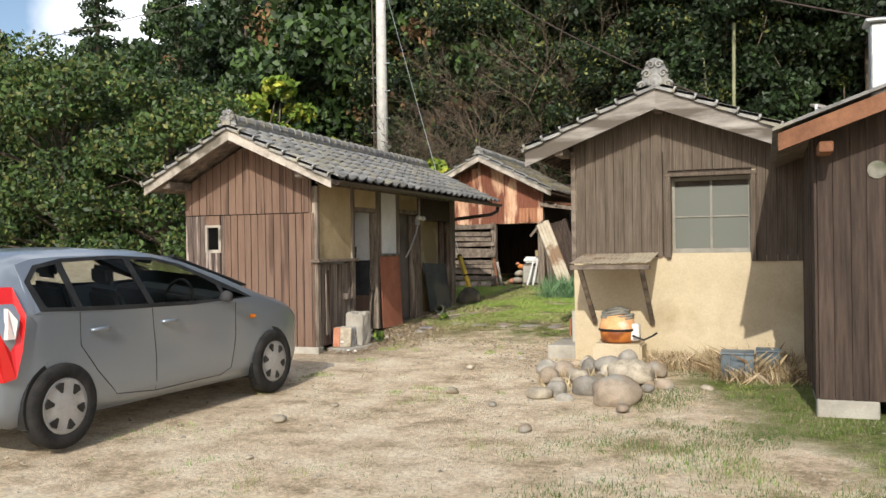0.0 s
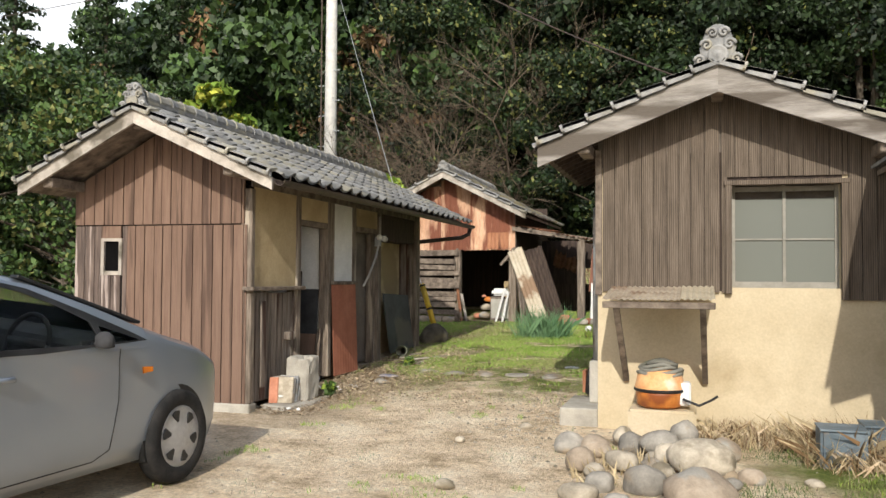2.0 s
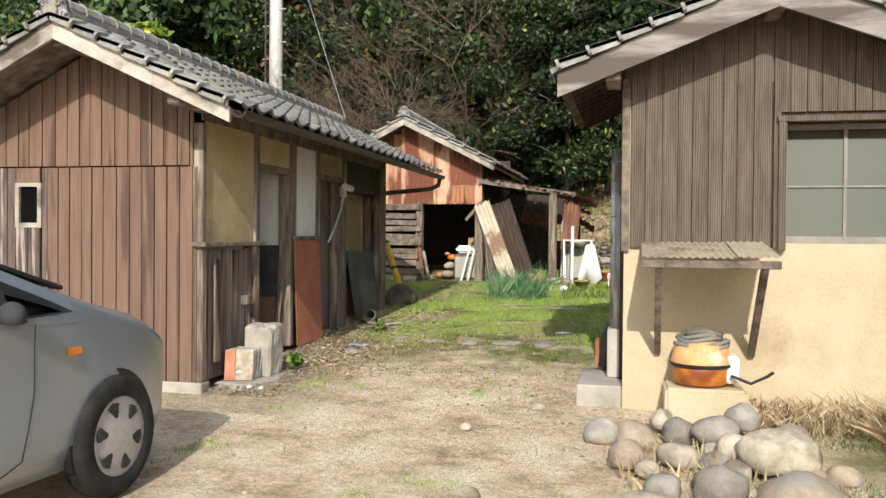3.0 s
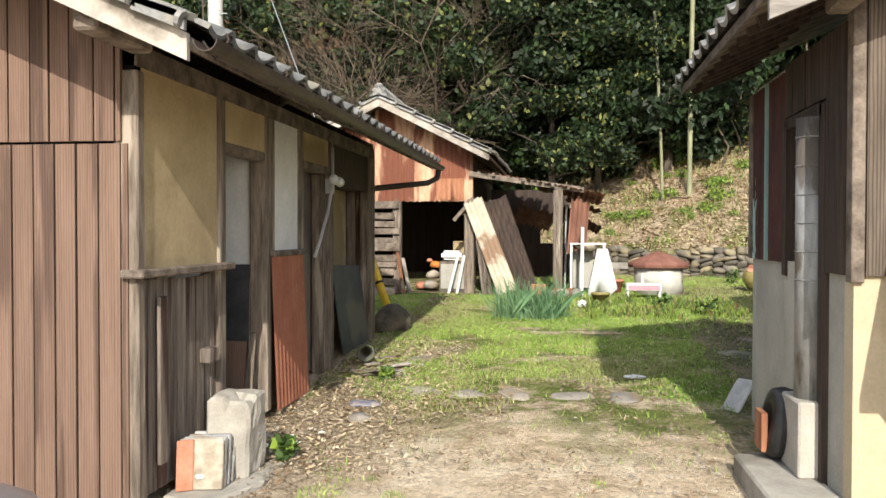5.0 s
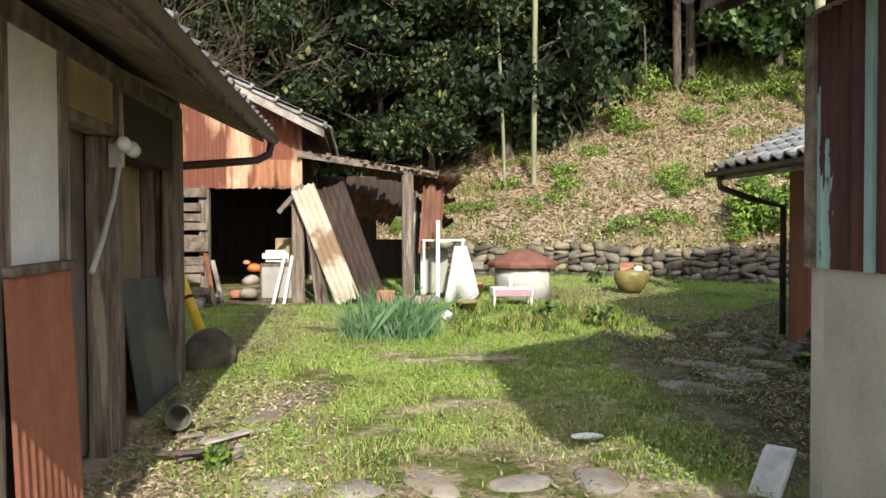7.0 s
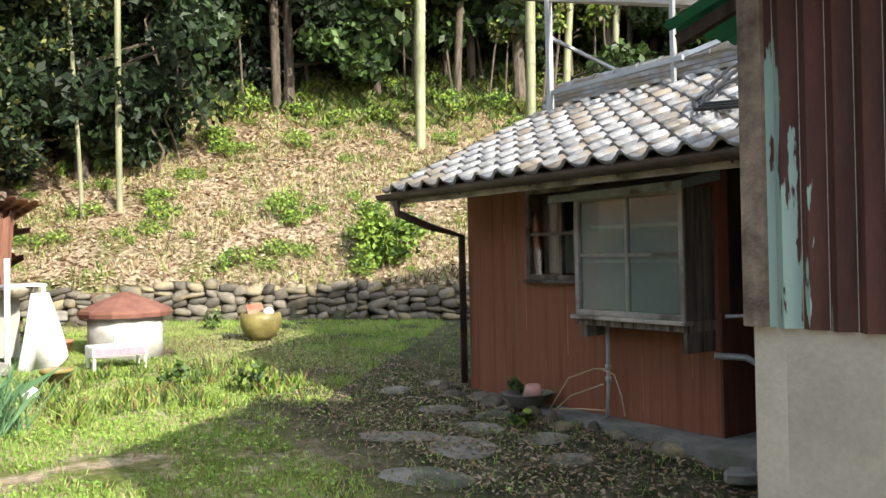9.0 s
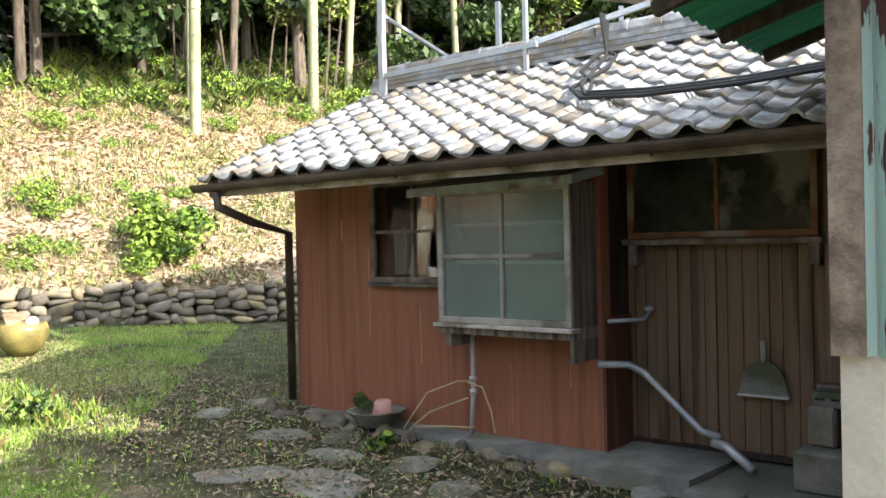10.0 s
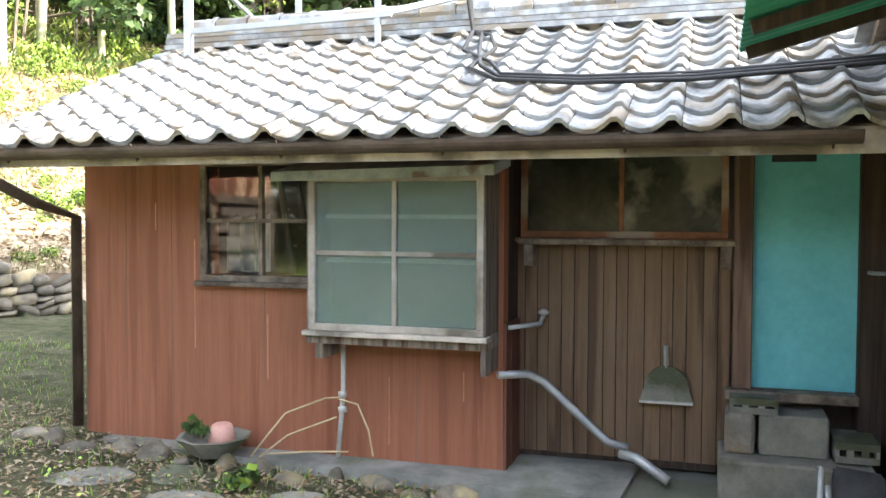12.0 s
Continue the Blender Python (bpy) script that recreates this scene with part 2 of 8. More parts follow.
M["dim_green"] = mat("dim_green", (0.12, 0.17, 0.14), (0.2, 0.27, 0.23), 0.7, 3, 30, 0.05)
M["frosted"] = glass("frosted", (0.13, 0.14, 0.12), 0.55)
# near-black for openings and gaps, whose darkness is put into the colour
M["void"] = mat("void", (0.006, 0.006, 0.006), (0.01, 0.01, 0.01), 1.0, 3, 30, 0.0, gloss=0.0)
M["trim_grey"] = mat("trim_grey", (0.03, 0.031, 0.033), (0.06, 0.06, 0.063), 0.85, 6, 60, 0.1)
M["green_pane"] = glass("green_pane", (0.5, 0.62, 0.57), 0.14, 0.8)
M["dark_pane"] = mat("dark_pane", (0.02, 0.025, 0.02), (0.06, 0.065, 0.055), 0.1, 5, 20, 0.0, third=(0.24, 0.23, 0.2), spots=0.3, gloss=0.6, vary=0.1)


def peeling(name, under, top, edge_y, wob):
    """Painted sheet: maroon with the older pale green showing in ragged runs near one edge and low down."""
    m = mat(name, under[0], under[1], 0.7, 5, 50, 0.25, (2, 2, 0.5))
    n, l = m.node_tree.nodes, m.node_tree.links
    tc = n.new("ShaderNodeTexCoord")
    sep = n.new("ShaderNodeSeparateXYZ")
    l.new(tc.outputs["Object"], sep.inputs[0])
    mp = n.new("ShaderNodeMapping")
    mp.inputs["Scale"].default_value = (6, 14, 2.2)
    l.new(tc.outputs["Object"], mp.inputs["Vector"])
    nz = n.new("ShaderNodeTexNoise")
    nz.inputs["Scale"].default_value, nz.inputs["Detail"].default_value = 2.0, 6
    l.new(mp.outputs[0], nz.inputs["Vector"])
    low = n.new("ShaderNodeMath")
    low.operation = "MULTIPLY_ADD"
    l.new(sep.outputs["Z"], low.inputs[0])
    low.inputs[1].default_value, low.inputs[2].default_value = -0.13, 0.13 * 1.75 - edge_y
    add = n.new("ShaderNodeMath")
    l.new(low.outputs[0], add.inputs[0])
    l.new(sep.outputs["Y"], add.inputs[1])
    total = n.new("ShaderNodeMath")
    total.operation = "MULTIPLY_ADD"
    l.new(nz.outputs["Fac"], total.inputs[0])
    total.inputs[1].default_value = wob
    l.new(add.outputs[0], total.inputs[2])
    cut = n.new("ShaderNodeMapRange")
    cut.inputs[1].default_value, cut.inputs[2].default_value = wob * 0.5, wob * 0.5 + 0.008
    l.new(total.outputs[0], cut.inputs[0])
    mix = n.new("ShaderNodeMixRGB")
    mix.inputs[2].default_value = (*top, 1)
    b = n["Principled BSDF"]
    old = b.inputs["Base Color"].links[0].from_socket
    l.new(cut.outputs[0], mix.inputs[0])
    l.new(old, mix.inputs[1])
    l.new(mix.outputs[0], b.inputs["Base Color"])
    return m


M["peeling"] = peeling("peeling", ((0.045, 0.02, 0.017), (0.085, 0.035, 0.028)), (0.27, 0.4, 0.37), 10.1, 0.35)

# ---- helpers ----
BASE = {}


def put(ob, parent):
    ob.parent = parent
    if parent is not None:
        ob.matrix_parent_inverse = Matrix.Translation(-BASE[parent])
        BASE[ob] = Vector((0, 0, 0)) if ob.type == "MESH" else BASE[parent]
        BASE[ob] = Vector((0, 0, 0))
    return ob


def thing(name, at=(0, 0, 0), label="", category="", group="", kind=""):
    ob = new(name)
    ob.location = at
    BASE[ob] = Vector(at)
    return tagged(ob, label, category, group, kind)


def part(name, bm, material, parent=None, label="", category="", group="", kind="", smooth=False):
    me = bpy.data.meshes.new(name)
    if smooth:
        for f in bm.faces:
            f.smooth = True
    bm.to_mesh(me)
    bm.free()
    me.materials.append(material)
    ob = new(name, me)
    if parent is not None:
        put(ob, parent)
    else:
        BASE[ob] = Vector((0, 0, 0))
    return tagged(ob, label, category, group, kind)


def share(name, me, m, parent):
    ob = new(name, me)
    ob.parent = parent
    ob.matrix_parent_inverse = Matrix.Translation(-BASE[parent])
    ob.matrix_basis = m
    return ob


def bx(bm, x0, x1, y0, y1, z0, z1):
    v = [bm.verts.new((x, y, z)) for x in (x0, x1) for y in (y0, y1) for z in (z0, z1)]
    for f in ((0, 1, 3, 2), (4, 6, 7, 5), (0, 4, 5, 1), (2, 3, 7, 6), (0, 2, 6, 4), (1, 5, 7, 3)):
        bm.faces.new([v[i] for i in f])
    return v


def box(*r):
    bm = bmesh.new()
    bx(bm, *r)
    return bm


def soft(bm, width, segments=1):
    bmesh.ops.bevel(bm, geom=bm.edges[:], offset=width, segments=segments, affect="EDGES", clamp_overlap=True)
    return bm


def slab(bm, pts, off):
    """A plate: an outline of points, thickened by the vector off."""
    a = [bm.verts.new(p) for p in pts]
    b = [bm.verts.new(Vector(p) + Vector(off)) for p in pts]
    n = len(a)
    bm.faces.new(a)
    bm.faces.new(b[::-1])
    for i in range(n):
        bm.faces.new((a[i], b[i], b[(i + 1) % n], a[(i + 1) % n]))
    bmesh.ops.recalc_face_normals(bm, faces=bm.faces[:])
    return bm


def frame_of(d):
    d = Vector(d).normalized()
    u = d.cross(Vector((0, 0, 1)))
    if u.length < 0.05:
        u = Vector((1, 0, 0))
    u.normalize()
    return d, u, u.cross(d)


def beam(bm, p, q, w, h):
    p, q = Vector(p), Vector(q)
    d, u, v = frame_of(q - p)
    c = [bm.verts.new(e + u * a * w / 2 + v * b * h / 2) for e in (p, q) for a, b in ((-1, -1), (1, -1), (1, 1), (-1, 1))]
    for f in ((0, 1, 2, 3), (7, 6, 5, 4), (0, 4, 5, 1), (1, 5, 6, 2), (2, 6, 7, 3), (3, 7, 4, 0)):
        bm.faces.new([c[i] for i in f])
    return bm


def tube(bm, pts, r, seg=8, r_end=None, caps=True):
    pts = [Vector(p) for p in pts]
    rings, n = [], len(pts)
    u = None
    for i, p in enumerate(pts):
        d = (pts[min(i + 1, n - 1)] - pts[max(i - 1, 0)]).normalized()
        if u is None:
            _, u, _ = frame_of(d)
        u = (u - d * u.dot(d)).normalized()
        v = u.cross(d)
        rr = r + ((r_end if r_end is not None else r) - r) * i / max(1, n - 1)
        rings.append([bm.verts.new(p + (u * math.cos(a) + v * math.sin(a)) * rr) for a in [2 * math.pi * k / seg for k in range(seg)]])
    for a, b in zip(rings, rings[1:]):
        for k in range(seg):
            bm.faces.new((a[k], a[(k + 1) % seg], b[(k + 1) % seg], b[k]))
    if caps:
        bm.faces.new(rings[0][::-1])
        bm.faces.new(rings[-1])
    return bm


def lathe(bm, profile, at=(0, 0, 0), seg=20, close=True):
    rings = [[bm.verts.new((at[0] + r * math.cos(2 * math.pi * k / seg), at[1] + r * math.sin(2 * math.pi * k / seg), at[2] + z)) for k in range(seg)] for r, z in profile]
    for a, b in zip(rings, rings[1:]):
        for k in range(seg):
            bm.faces.new((a[k], a[(k + 1) % seg], b[(k + 1) % seg], b[k]))
    if close:
        bm.faces.new(rings[0][::-1])
        bm.faces.new(rings[-1])
    return bm


def rock(bm, at, size, seed, sub=2):
    """A worn stone: a lumpy ball, flatter below."""
    g = bmesh.ops.create_icosphere(bm, subdivisions=sub, radius=1.0)
    for v in g["verts"]:
        k = 1 + 0.04 * noise.noise(v.co * 7 + Vector((0, seed, 2))) + 0.22 * noise.noise(v.co * 1.1 + Vector((seed * 7.1, seed * 3.3, 0))) + 0.08 * noise.noise(v.co * 3 + Vector((seed, 0, 5)))
        v.co = Vector(at) + Vector((v.co.x * size[0], v.co.y * size[1], max(v.co.z, -0.6) * size[2])) * k
    return bm


def corrugated(bm, p, along, up, width, height, pitch=0.076, depth=0.018, thick=0.002, seed=0, rag=0.0):
    """A corrugated sheet from the corner p: waves run across `along`, ridges follow `up`."""
    p, along, up = Vector(p), Vector(along).normalized(), Vector(up).normalized()
    out = along.cross(up)
    n = max(4, int(width / pitch * 4))
    rnd = random.Random(seed)
    a, b, c, d = [], [], [], []
    for i in range(n + 1):
        s = width * i / n
        o = out * depth * 0.5 * math.sin(2 * math.pi * s / pitch)
        lo, hi = rag * rnd.random(), rag * rnd.random()
        a.append(bm.verts.new(p + along * s + o + up * lo))
        b.append(bm.verts.new(p + along * s + o + up * (height - hi)))
        c.append(bm.verts.new(p + along * s + o + up * lo + out * thick))
        d.append(bm.verts.new(p + along * s + o + up * (height - hi) + out * thick))
    for i in range(n):
        bm.faces.new((a[i], a[i + 1], b[i + 1], b[i]))
        bm.faces.new((c[i + 1], c[i], d[i], d[i + 1]))
        bm.faces.new((a[i], c[i], c[i + 1], a[i + 1]))
        bm.faces.new((b[i], b[i + 1], d[i + 1], d[i]))
    return bm


def boards_y(parent, material, x0, x1, y, low, top, width=0.15, thick=0.018, seed=1, gap=0.004, name="board"):
    """Upright boards on a wall that faces -y; low and top give the heights at x."""
    rnd = random.Random(seed)
    x = x0
    while x < x1 - 0.02:
        w = min(width * rnd.uniform(0.88, 1.12), x1 - x)
        o = rnd.uniform(0, 0.006)
        bm = bmesh.new()
        a, b = x + gap / 2, x + w - gap / 2
        slab(bm, [(a, y - o, low(a)), (b, y - o, low(b)), (b, y - o, top(b)), (a, y - o, top(a))], (0, -thick, 0))
        part(name, bm, material, parent)
        x += w


def boards_x(parent, material, y0, y1, x, z0, z1, width=0.15, thick=0.018, seed=1, gap=0.006, name="board", side=1, rag=0.0):
    """Upright boards on a wall that faces side * x."""
    rnd = random.Random(seed)
    y = y0
    while y < y1 - 0.02:
        w = min(width * rnd.uniform(0.8, 1.2), y1 - y)
        o = rnd.uniform(0, 0.01)
        bm = bmesh.new()
        a, b = y + gap / 2, y + w - gap / 2
        zt = z1 - rag * rnd.random()
        slab(bm, [(x + side * o, a, z0 + rag * 0.3 * rnd.random()), (x + side * o, b, z0), (x + side * o, b, zt), (x + side * o, a, zt)], (side * thick, 0, 0))
        part(name, bm, material, parent)
        y += w


def tile_mesh(name, material, w, length, rise=0.035):
    """One pantile: a shallow trough and a roll, with a lip. Local x across, y up the slope, z out."""
    bm = bmesh.new()
    pr = [(0, 0.012), (0.1, 0.0), (0.3, -0.012), (0.5, -0.008), (0.66, 0.012), (0.8, rise), (0.92, rise * 1.02), (1.03, 0.012)]
    a = [bm.verts.new((u * w, 0, z + 0.022)) for u, z in pr]
    b = [bm.verts.new((u * w, length * 1.14, z)) for u, z in pr]
    c = [bm.verts.new((u * w, 0.004, z)) for u, z in pr]
    for i in range(len(pr) - 1):
        f = bm.faces.new((a[i], a[i + 1], b[i + 1], b[i]))
        f.smooth = True
        bm.faces.new((c[i], c[i + 1], a[i + 1], a[i]))
    bm.faces.new((a[-1], c[-1], b[-1]))
    bm.faces.new((c[0], a[0], b[0]))
    me = bpy.data.meshes.new(name)
    bm.to_mesh(me)
    bm.free()
    me.materials.append(material)
    return me


def lay_tiles(parent, me, corner, along, up, cols, rows, w, length, jitter=0.004, seed=0, lim=300):
    """Tiles in rows from the eave up, each an object on one mesh."""
    along, up = Vector(along).normalized(), Vector(up).normalized()
    out = along.cross(up)
    rnd = random.Random(seed)
    base = Matrix((along, up, out)).transposed().to_4x4()
    for r in range(rows):
        for c in range(cols):
            p = Vector(corner) + along * (c * w) + up * (r * length) + out * rnd.uniform(0, jitter)
            share("roof_tile", me, Matrix.Translation(p) @ base @ Matrix.Rotation(rnd.uniform(-0.012, 0.012), 4, "Z"), parent)

# ---- ground and hill ----
def smooth(a, b, t):
    t = min(1, max(0, (t - a) / (b - a)))
    return t * t * (3 - 2 * t)


def yard(y):
    """Height of the yard, which climbs gently away from the road."""
    k = [(-60, -0.35), (-4, -0.1), (3, 0.0), (6, 0.03), (8.2, 0.1), (10, 0.19), (12, 0.28), (14.4, 0.38), (17.3, 0.52), (20, 0.66), (60, 0.9)]
    for (a, za), (b, zb) in zip(k, k[1:]):
        if y <= b:
            return za + (zb - za) * (y - a) / (b - a)
    return k[-1][1]


def beyond(x, y):
    """Metres past the foot of the hill."""
    return (x + 0.5) * 0.43 + (y - 20.3) * 0.9


def ground(x, y):
    z = yard(y) + 0.02 * noise.noise(Vector((x * 0.6, y * 0.6, 0))) + 0.03 * noise.noise(Vector((x * 0.2, y * 0.2, 3)))
    s = beyond(x, y)
    if s > 0.12:
        fade = smooth(-95, -26, x)
        rise = 0.62 * s if s < 9 else 5.6 + 0.85 * (s - 9)
        rise = min(rise, 30 + s * 0.05)
        z += (0.36 * smooth(-4.5, -2.5, x) + rise) * (0.16 + 0.84 * fade) + 0.12 * noise.noise(Vector((x * 0.5, y * 0.5, 9))) * min(1, s)
    return z


bm = bmesh.new()
xs = sorted({round(v, 3) for v in [-140, -100, -75, -58, -46, -38, -32, -27, -23, -20, -17, -15, -13, -11, -9.5] + list(np.arange(-8.5, 7, 0.25)) + [7.5, 8.2, 9, 10, 11.5, 13, 15, 18, 22, 27, 33, 42, 55, 80, 140]})
ys = sorted({round(v, 3) for v in [-120, -70, -40, -25, -15, -10, -7, -5] + list(np.arange(-4, 23.5, 0.25)) + [24, 25, 26, 27, 28, 30, 32, 35, 38, 42, 47, 53, 60, 70, 85, 105, 140]})
grid = [[bm.verts.new((x, y, ground(x, y))) for y in ys] for x in xs]
for i in range(len(xs) - 1):
    for j in range(len(ys) - 1):
        bm.faces.new((grid[i][j], grid[i + 1][j], grid[i + 1][j + 1], grid[i][j + 1]))


def ground_material():
    """Trodden sandy earth by the road, then moss and grass, then leaf litter on the hill."""
    m = bpy.data.materials.new("ground")
    m.use_nodes = True
    n, l = m.node_tree.nodes, m.node_tree.links
    b = n["Principled BSDF"]
    tc = n.new("ShaderNodeTexCoord")
    sep = n.new("ShaderNodeSeparateXYZ")
    l.new(tc.outputs["Object"], sep.inputs[0])

    def nz(scale, detail=5, rough=0.6):
        t = n.new("ShaderNodeTexNoise")
        t.inputs["Scale"].default_value, t.inputs["Detail"].default_value, t.inputs["Roughness"].default_value = scale, detail, rough
        l.new(tc.outputs["Object"], t.inputs["Vector"])
        return t.outputs["Fac"]

    def ramp(src, stops):
        r = n.new("ShaderNodeValToRGB")
        e = r.color_ramp.elements
        e[0].position, e[0].color = stops[0][0], (*stops[0][1], 1)
        e[1].position, e[1].color = stops[-1][0], (*stops[-1][1], 1)
        for p, c in stops[1:-1]:
            k = e.new(p)
            k.color = (*c, 1)
        l.new(src, r.inputs[0])
        return r.outputs[0]

    def math_(op, a, c, clamp=False):
        k = n.new("ShaderNodeMath")
        k.operation, k.use_clamp = op, clamp
        for i, v in enumerate((a, c)):
            if isinstance(v, (int, float)):
                k.inputs[i].default_value = v
            else:
                l.new(v, k.inputs[i])
        return k.outputs[0]

    def span(src, lo, hi):
        k = n.new("ShaderNodeMapRange")
        k.inputs[1].default_value, k.inputs[2].default_value = lo, hi
        l.new(src, k.inputs[0])
        return k.outputs[0]

    def mixed(f, a, c):
        k = n.new("ShaderNodeMixRGB")
        l.new(f, k.inputs[0])
        l.new(a, k.inputs[1])
        l.new(c, k.inputs[2])
        return k.outputs[0]

    sand = ramp(nz(1.9, 10, 0.78), [(0.3, (0.26, 0.19, 0.12)), (0.4, (0.52, 0.4, 0.26)), (0.48, (0.78, 0.62, 0.43)), (0.6, (0.95, 0.82, 0.62))])
    earth = ramp(nz(6, 6, 0.7), [(0.32, (0.2, 0.15, 0.095)), (0.5, (0.52, 0.41, 0.28)), (0.66, (0.8, 0.67, 0.5))])
    turf = ramp(nz(4, 8, 0.75), [(0.34, (0.09, 0.12, 0.03)), (0.5, (0.19, 0.23, 0.06)), (0.66, (0.34, 0.29, 0.15))])
    fallen = ramp(nz(9, 7, 0.75), [(0.3, (0.3, 0.22, 0.14)), (0.5, (0.58, 0.46, 0.32)), (0.7, (0.78, 0.66, 0.5))])
    edge = nz(0.55, 6, 0.65)
    y_wob = math_("ADD", sep.outputs["Y"], math_("MULTIPLY", math_("SUBTRACT", edge, 0.5), 7.0))
    right = math_("MULTIPLY", math_("SUBTRACT", sep.outputs["X"], -1.0), math_("LESS_THAN", sep.outputs["Y"], 7.6))
    right = math_("MAXIMUM", math_("MULTIPLY", right, 2.6), 0.0)
    turf_f = span(math_("ADD", y_wob, right), 9.0, 10.6)
    patch = span(nz(2.2, 5, 0.7), 0.42, 0.52)
    verge = math_("MINIMUM", math_("MULTIPLY", right, 0.35), 0.95)
    low = mixed(math_("MULTIPLY", turf_f, math_("MAXIMUM", patch, verge)), mixed(turf_f, sand, earth), turf)
    s = math_("ADD", math_("MULTIPLY", math_("ADD", sep.outputs["X"], 0.5), 0.43), math_("MULTIPLY", math_("SUBTRACT", sep.outputs["Y"], 20.3), 0.9))
    hill = mixed(span(nz(1.3, 5, 0.7), 0.5, 0.62), fallen, turf)
    forest = mixed(span(s, 7.5, 9.5), hill, earth)
    out = mixed(span(s, -0.2, 0.3), low, forest)
    by_house = math_("MULTIPLY", span(sep.outputs["X"], -1.7, -0.9), math_("MULTIPLY", span(y_wob, 8.5, 10.0), math_("LESS_THAN", s, 0.0)))
    dark_soil = ramp(nz(5, 8, 0.72), [(0.34, (0.05, 0.055, 0.028)), (0.5, (0.1, 0.105, 0.055)), (0.66, (0.19, 0.165, 0.115))])
    out = mixed(by_house, out, dark_soil)
    by_shed = math_("MULTIPLY", span(math_("ADD", math_("MULTIPLY", sep.outputs["X"], -1.0), math_("MULTIPLY", edge, 0.8)), 3.9, 4.4), math_("MULTIPLY", math_("LESS_THAN", sep.outputs["Y"], 12.8), math_("GREATER_THAN", sep.outputs["Y"], 7.5)))
    out = mixed(math_("MULTIPLY", by_shed, 0.85), out, fallen)
    spots = ramp(nz(38, 3, 0.6), [(0.3, (0.7, 0.7, 0.7)), (0.6, (1, 1, 1)), (0.75, (1.15, 1.13, 1.1))])
    mul = n.new("ShaderNodeMixRGB")
    mul.blend_type = "MULTIPLY"
    mul.inputs[0].default_value = 1
    l.new(out, mul.inputs[1])
    l.new(spots, mul.inputs[2])
    l.new(mul.outputs[0], b.inputs["Base Color"])
    b.inputs["Roughness"].default_value, b.inputs["Specular IOR Level"].default_value = 0.97, 0.15
    bp = n.new("ShaderNodeBump")
    bp.inputs["Strength"].default_value, bp.inputs["Distance"].default_value = 0.9, 0.07
    l.new(math_("ADD", nz(14, 7, 0.75), math_("MULTIPLY", nz(2.5, 4), 1.2)), bp.inputs["Height"])
    l.new(bp.outputs[0], b.inputs["Normal"])
    return m


part("ground", bm, ground_material(), kind="structure", label="trodden sandy yard turning to grass and a leaf-strewn slope", category="ground", smooth=True)


# ---- barge and roof makers ----
def gable_roof(house, ridge_x, ridge_z, y0, y1, eave_l, eave_r, board, deck, thick=0.05, barge_h=0.15):
    """Two roof decks and the front bargeboards. eave_l and eave_r are (x, z)."""
    for nm, (ex, ez) in (("roof_deck", eave_l), ("roof_deck", eave_r)):
        bm = bmesh.new()
        slab(bm, [(ridge_x, y0 + 0.03, ridge_z), (ridge_x, y1, ridge_z), (ex, y1, ez), (ex, y0 + 0.03, ez)], (0, 0, -thick))
        part(nm, bm, deck, house)
        bm = bmesh.new()
        slab(bm, [(ridge_x, y0, ridge_z + 0.01), (ex, y0, ez + 0.01), (ex, y0, ez - barge_h * 0.75), (ridge_x, y0, ridge_z - barge_h)], (0, 0.03, 0))
        part("bargeboard", bm, board, house, "weathered grey wooden bargeboard")


def ridge_cap(house, me_mat, x, z, y0, y1, pitch=0.2, r=0.075, courses=2):
    for k in range(courses):
        part("ridge_course", box(x - 0.11 + k * 0.015, x + 0.11 - k * 0.015, y0, y1, z + k * 0.04, z + k * 0.04 + 0.032), me_mat, house)
    src = bmesh.new()
    tube(src, [(0, 0, 0), (0, pitch * 0.98, 0)], r, 10)
    tube(src, [(0, 0, 0), (0, 0.03, 0)], r * 1.14, 10)
    me = bpy.data.meshes.new("ridge_tile")
    src.to_mesh(me)
    src.free()
    me.materials.append(me_mat)
    for k in range(int((y1 - y0) / pitch)):
        share("ridge_tile", me, Matrix.Translation((x, y0 + k * pitch, z + courses * 0.04 + 0.02)), house)


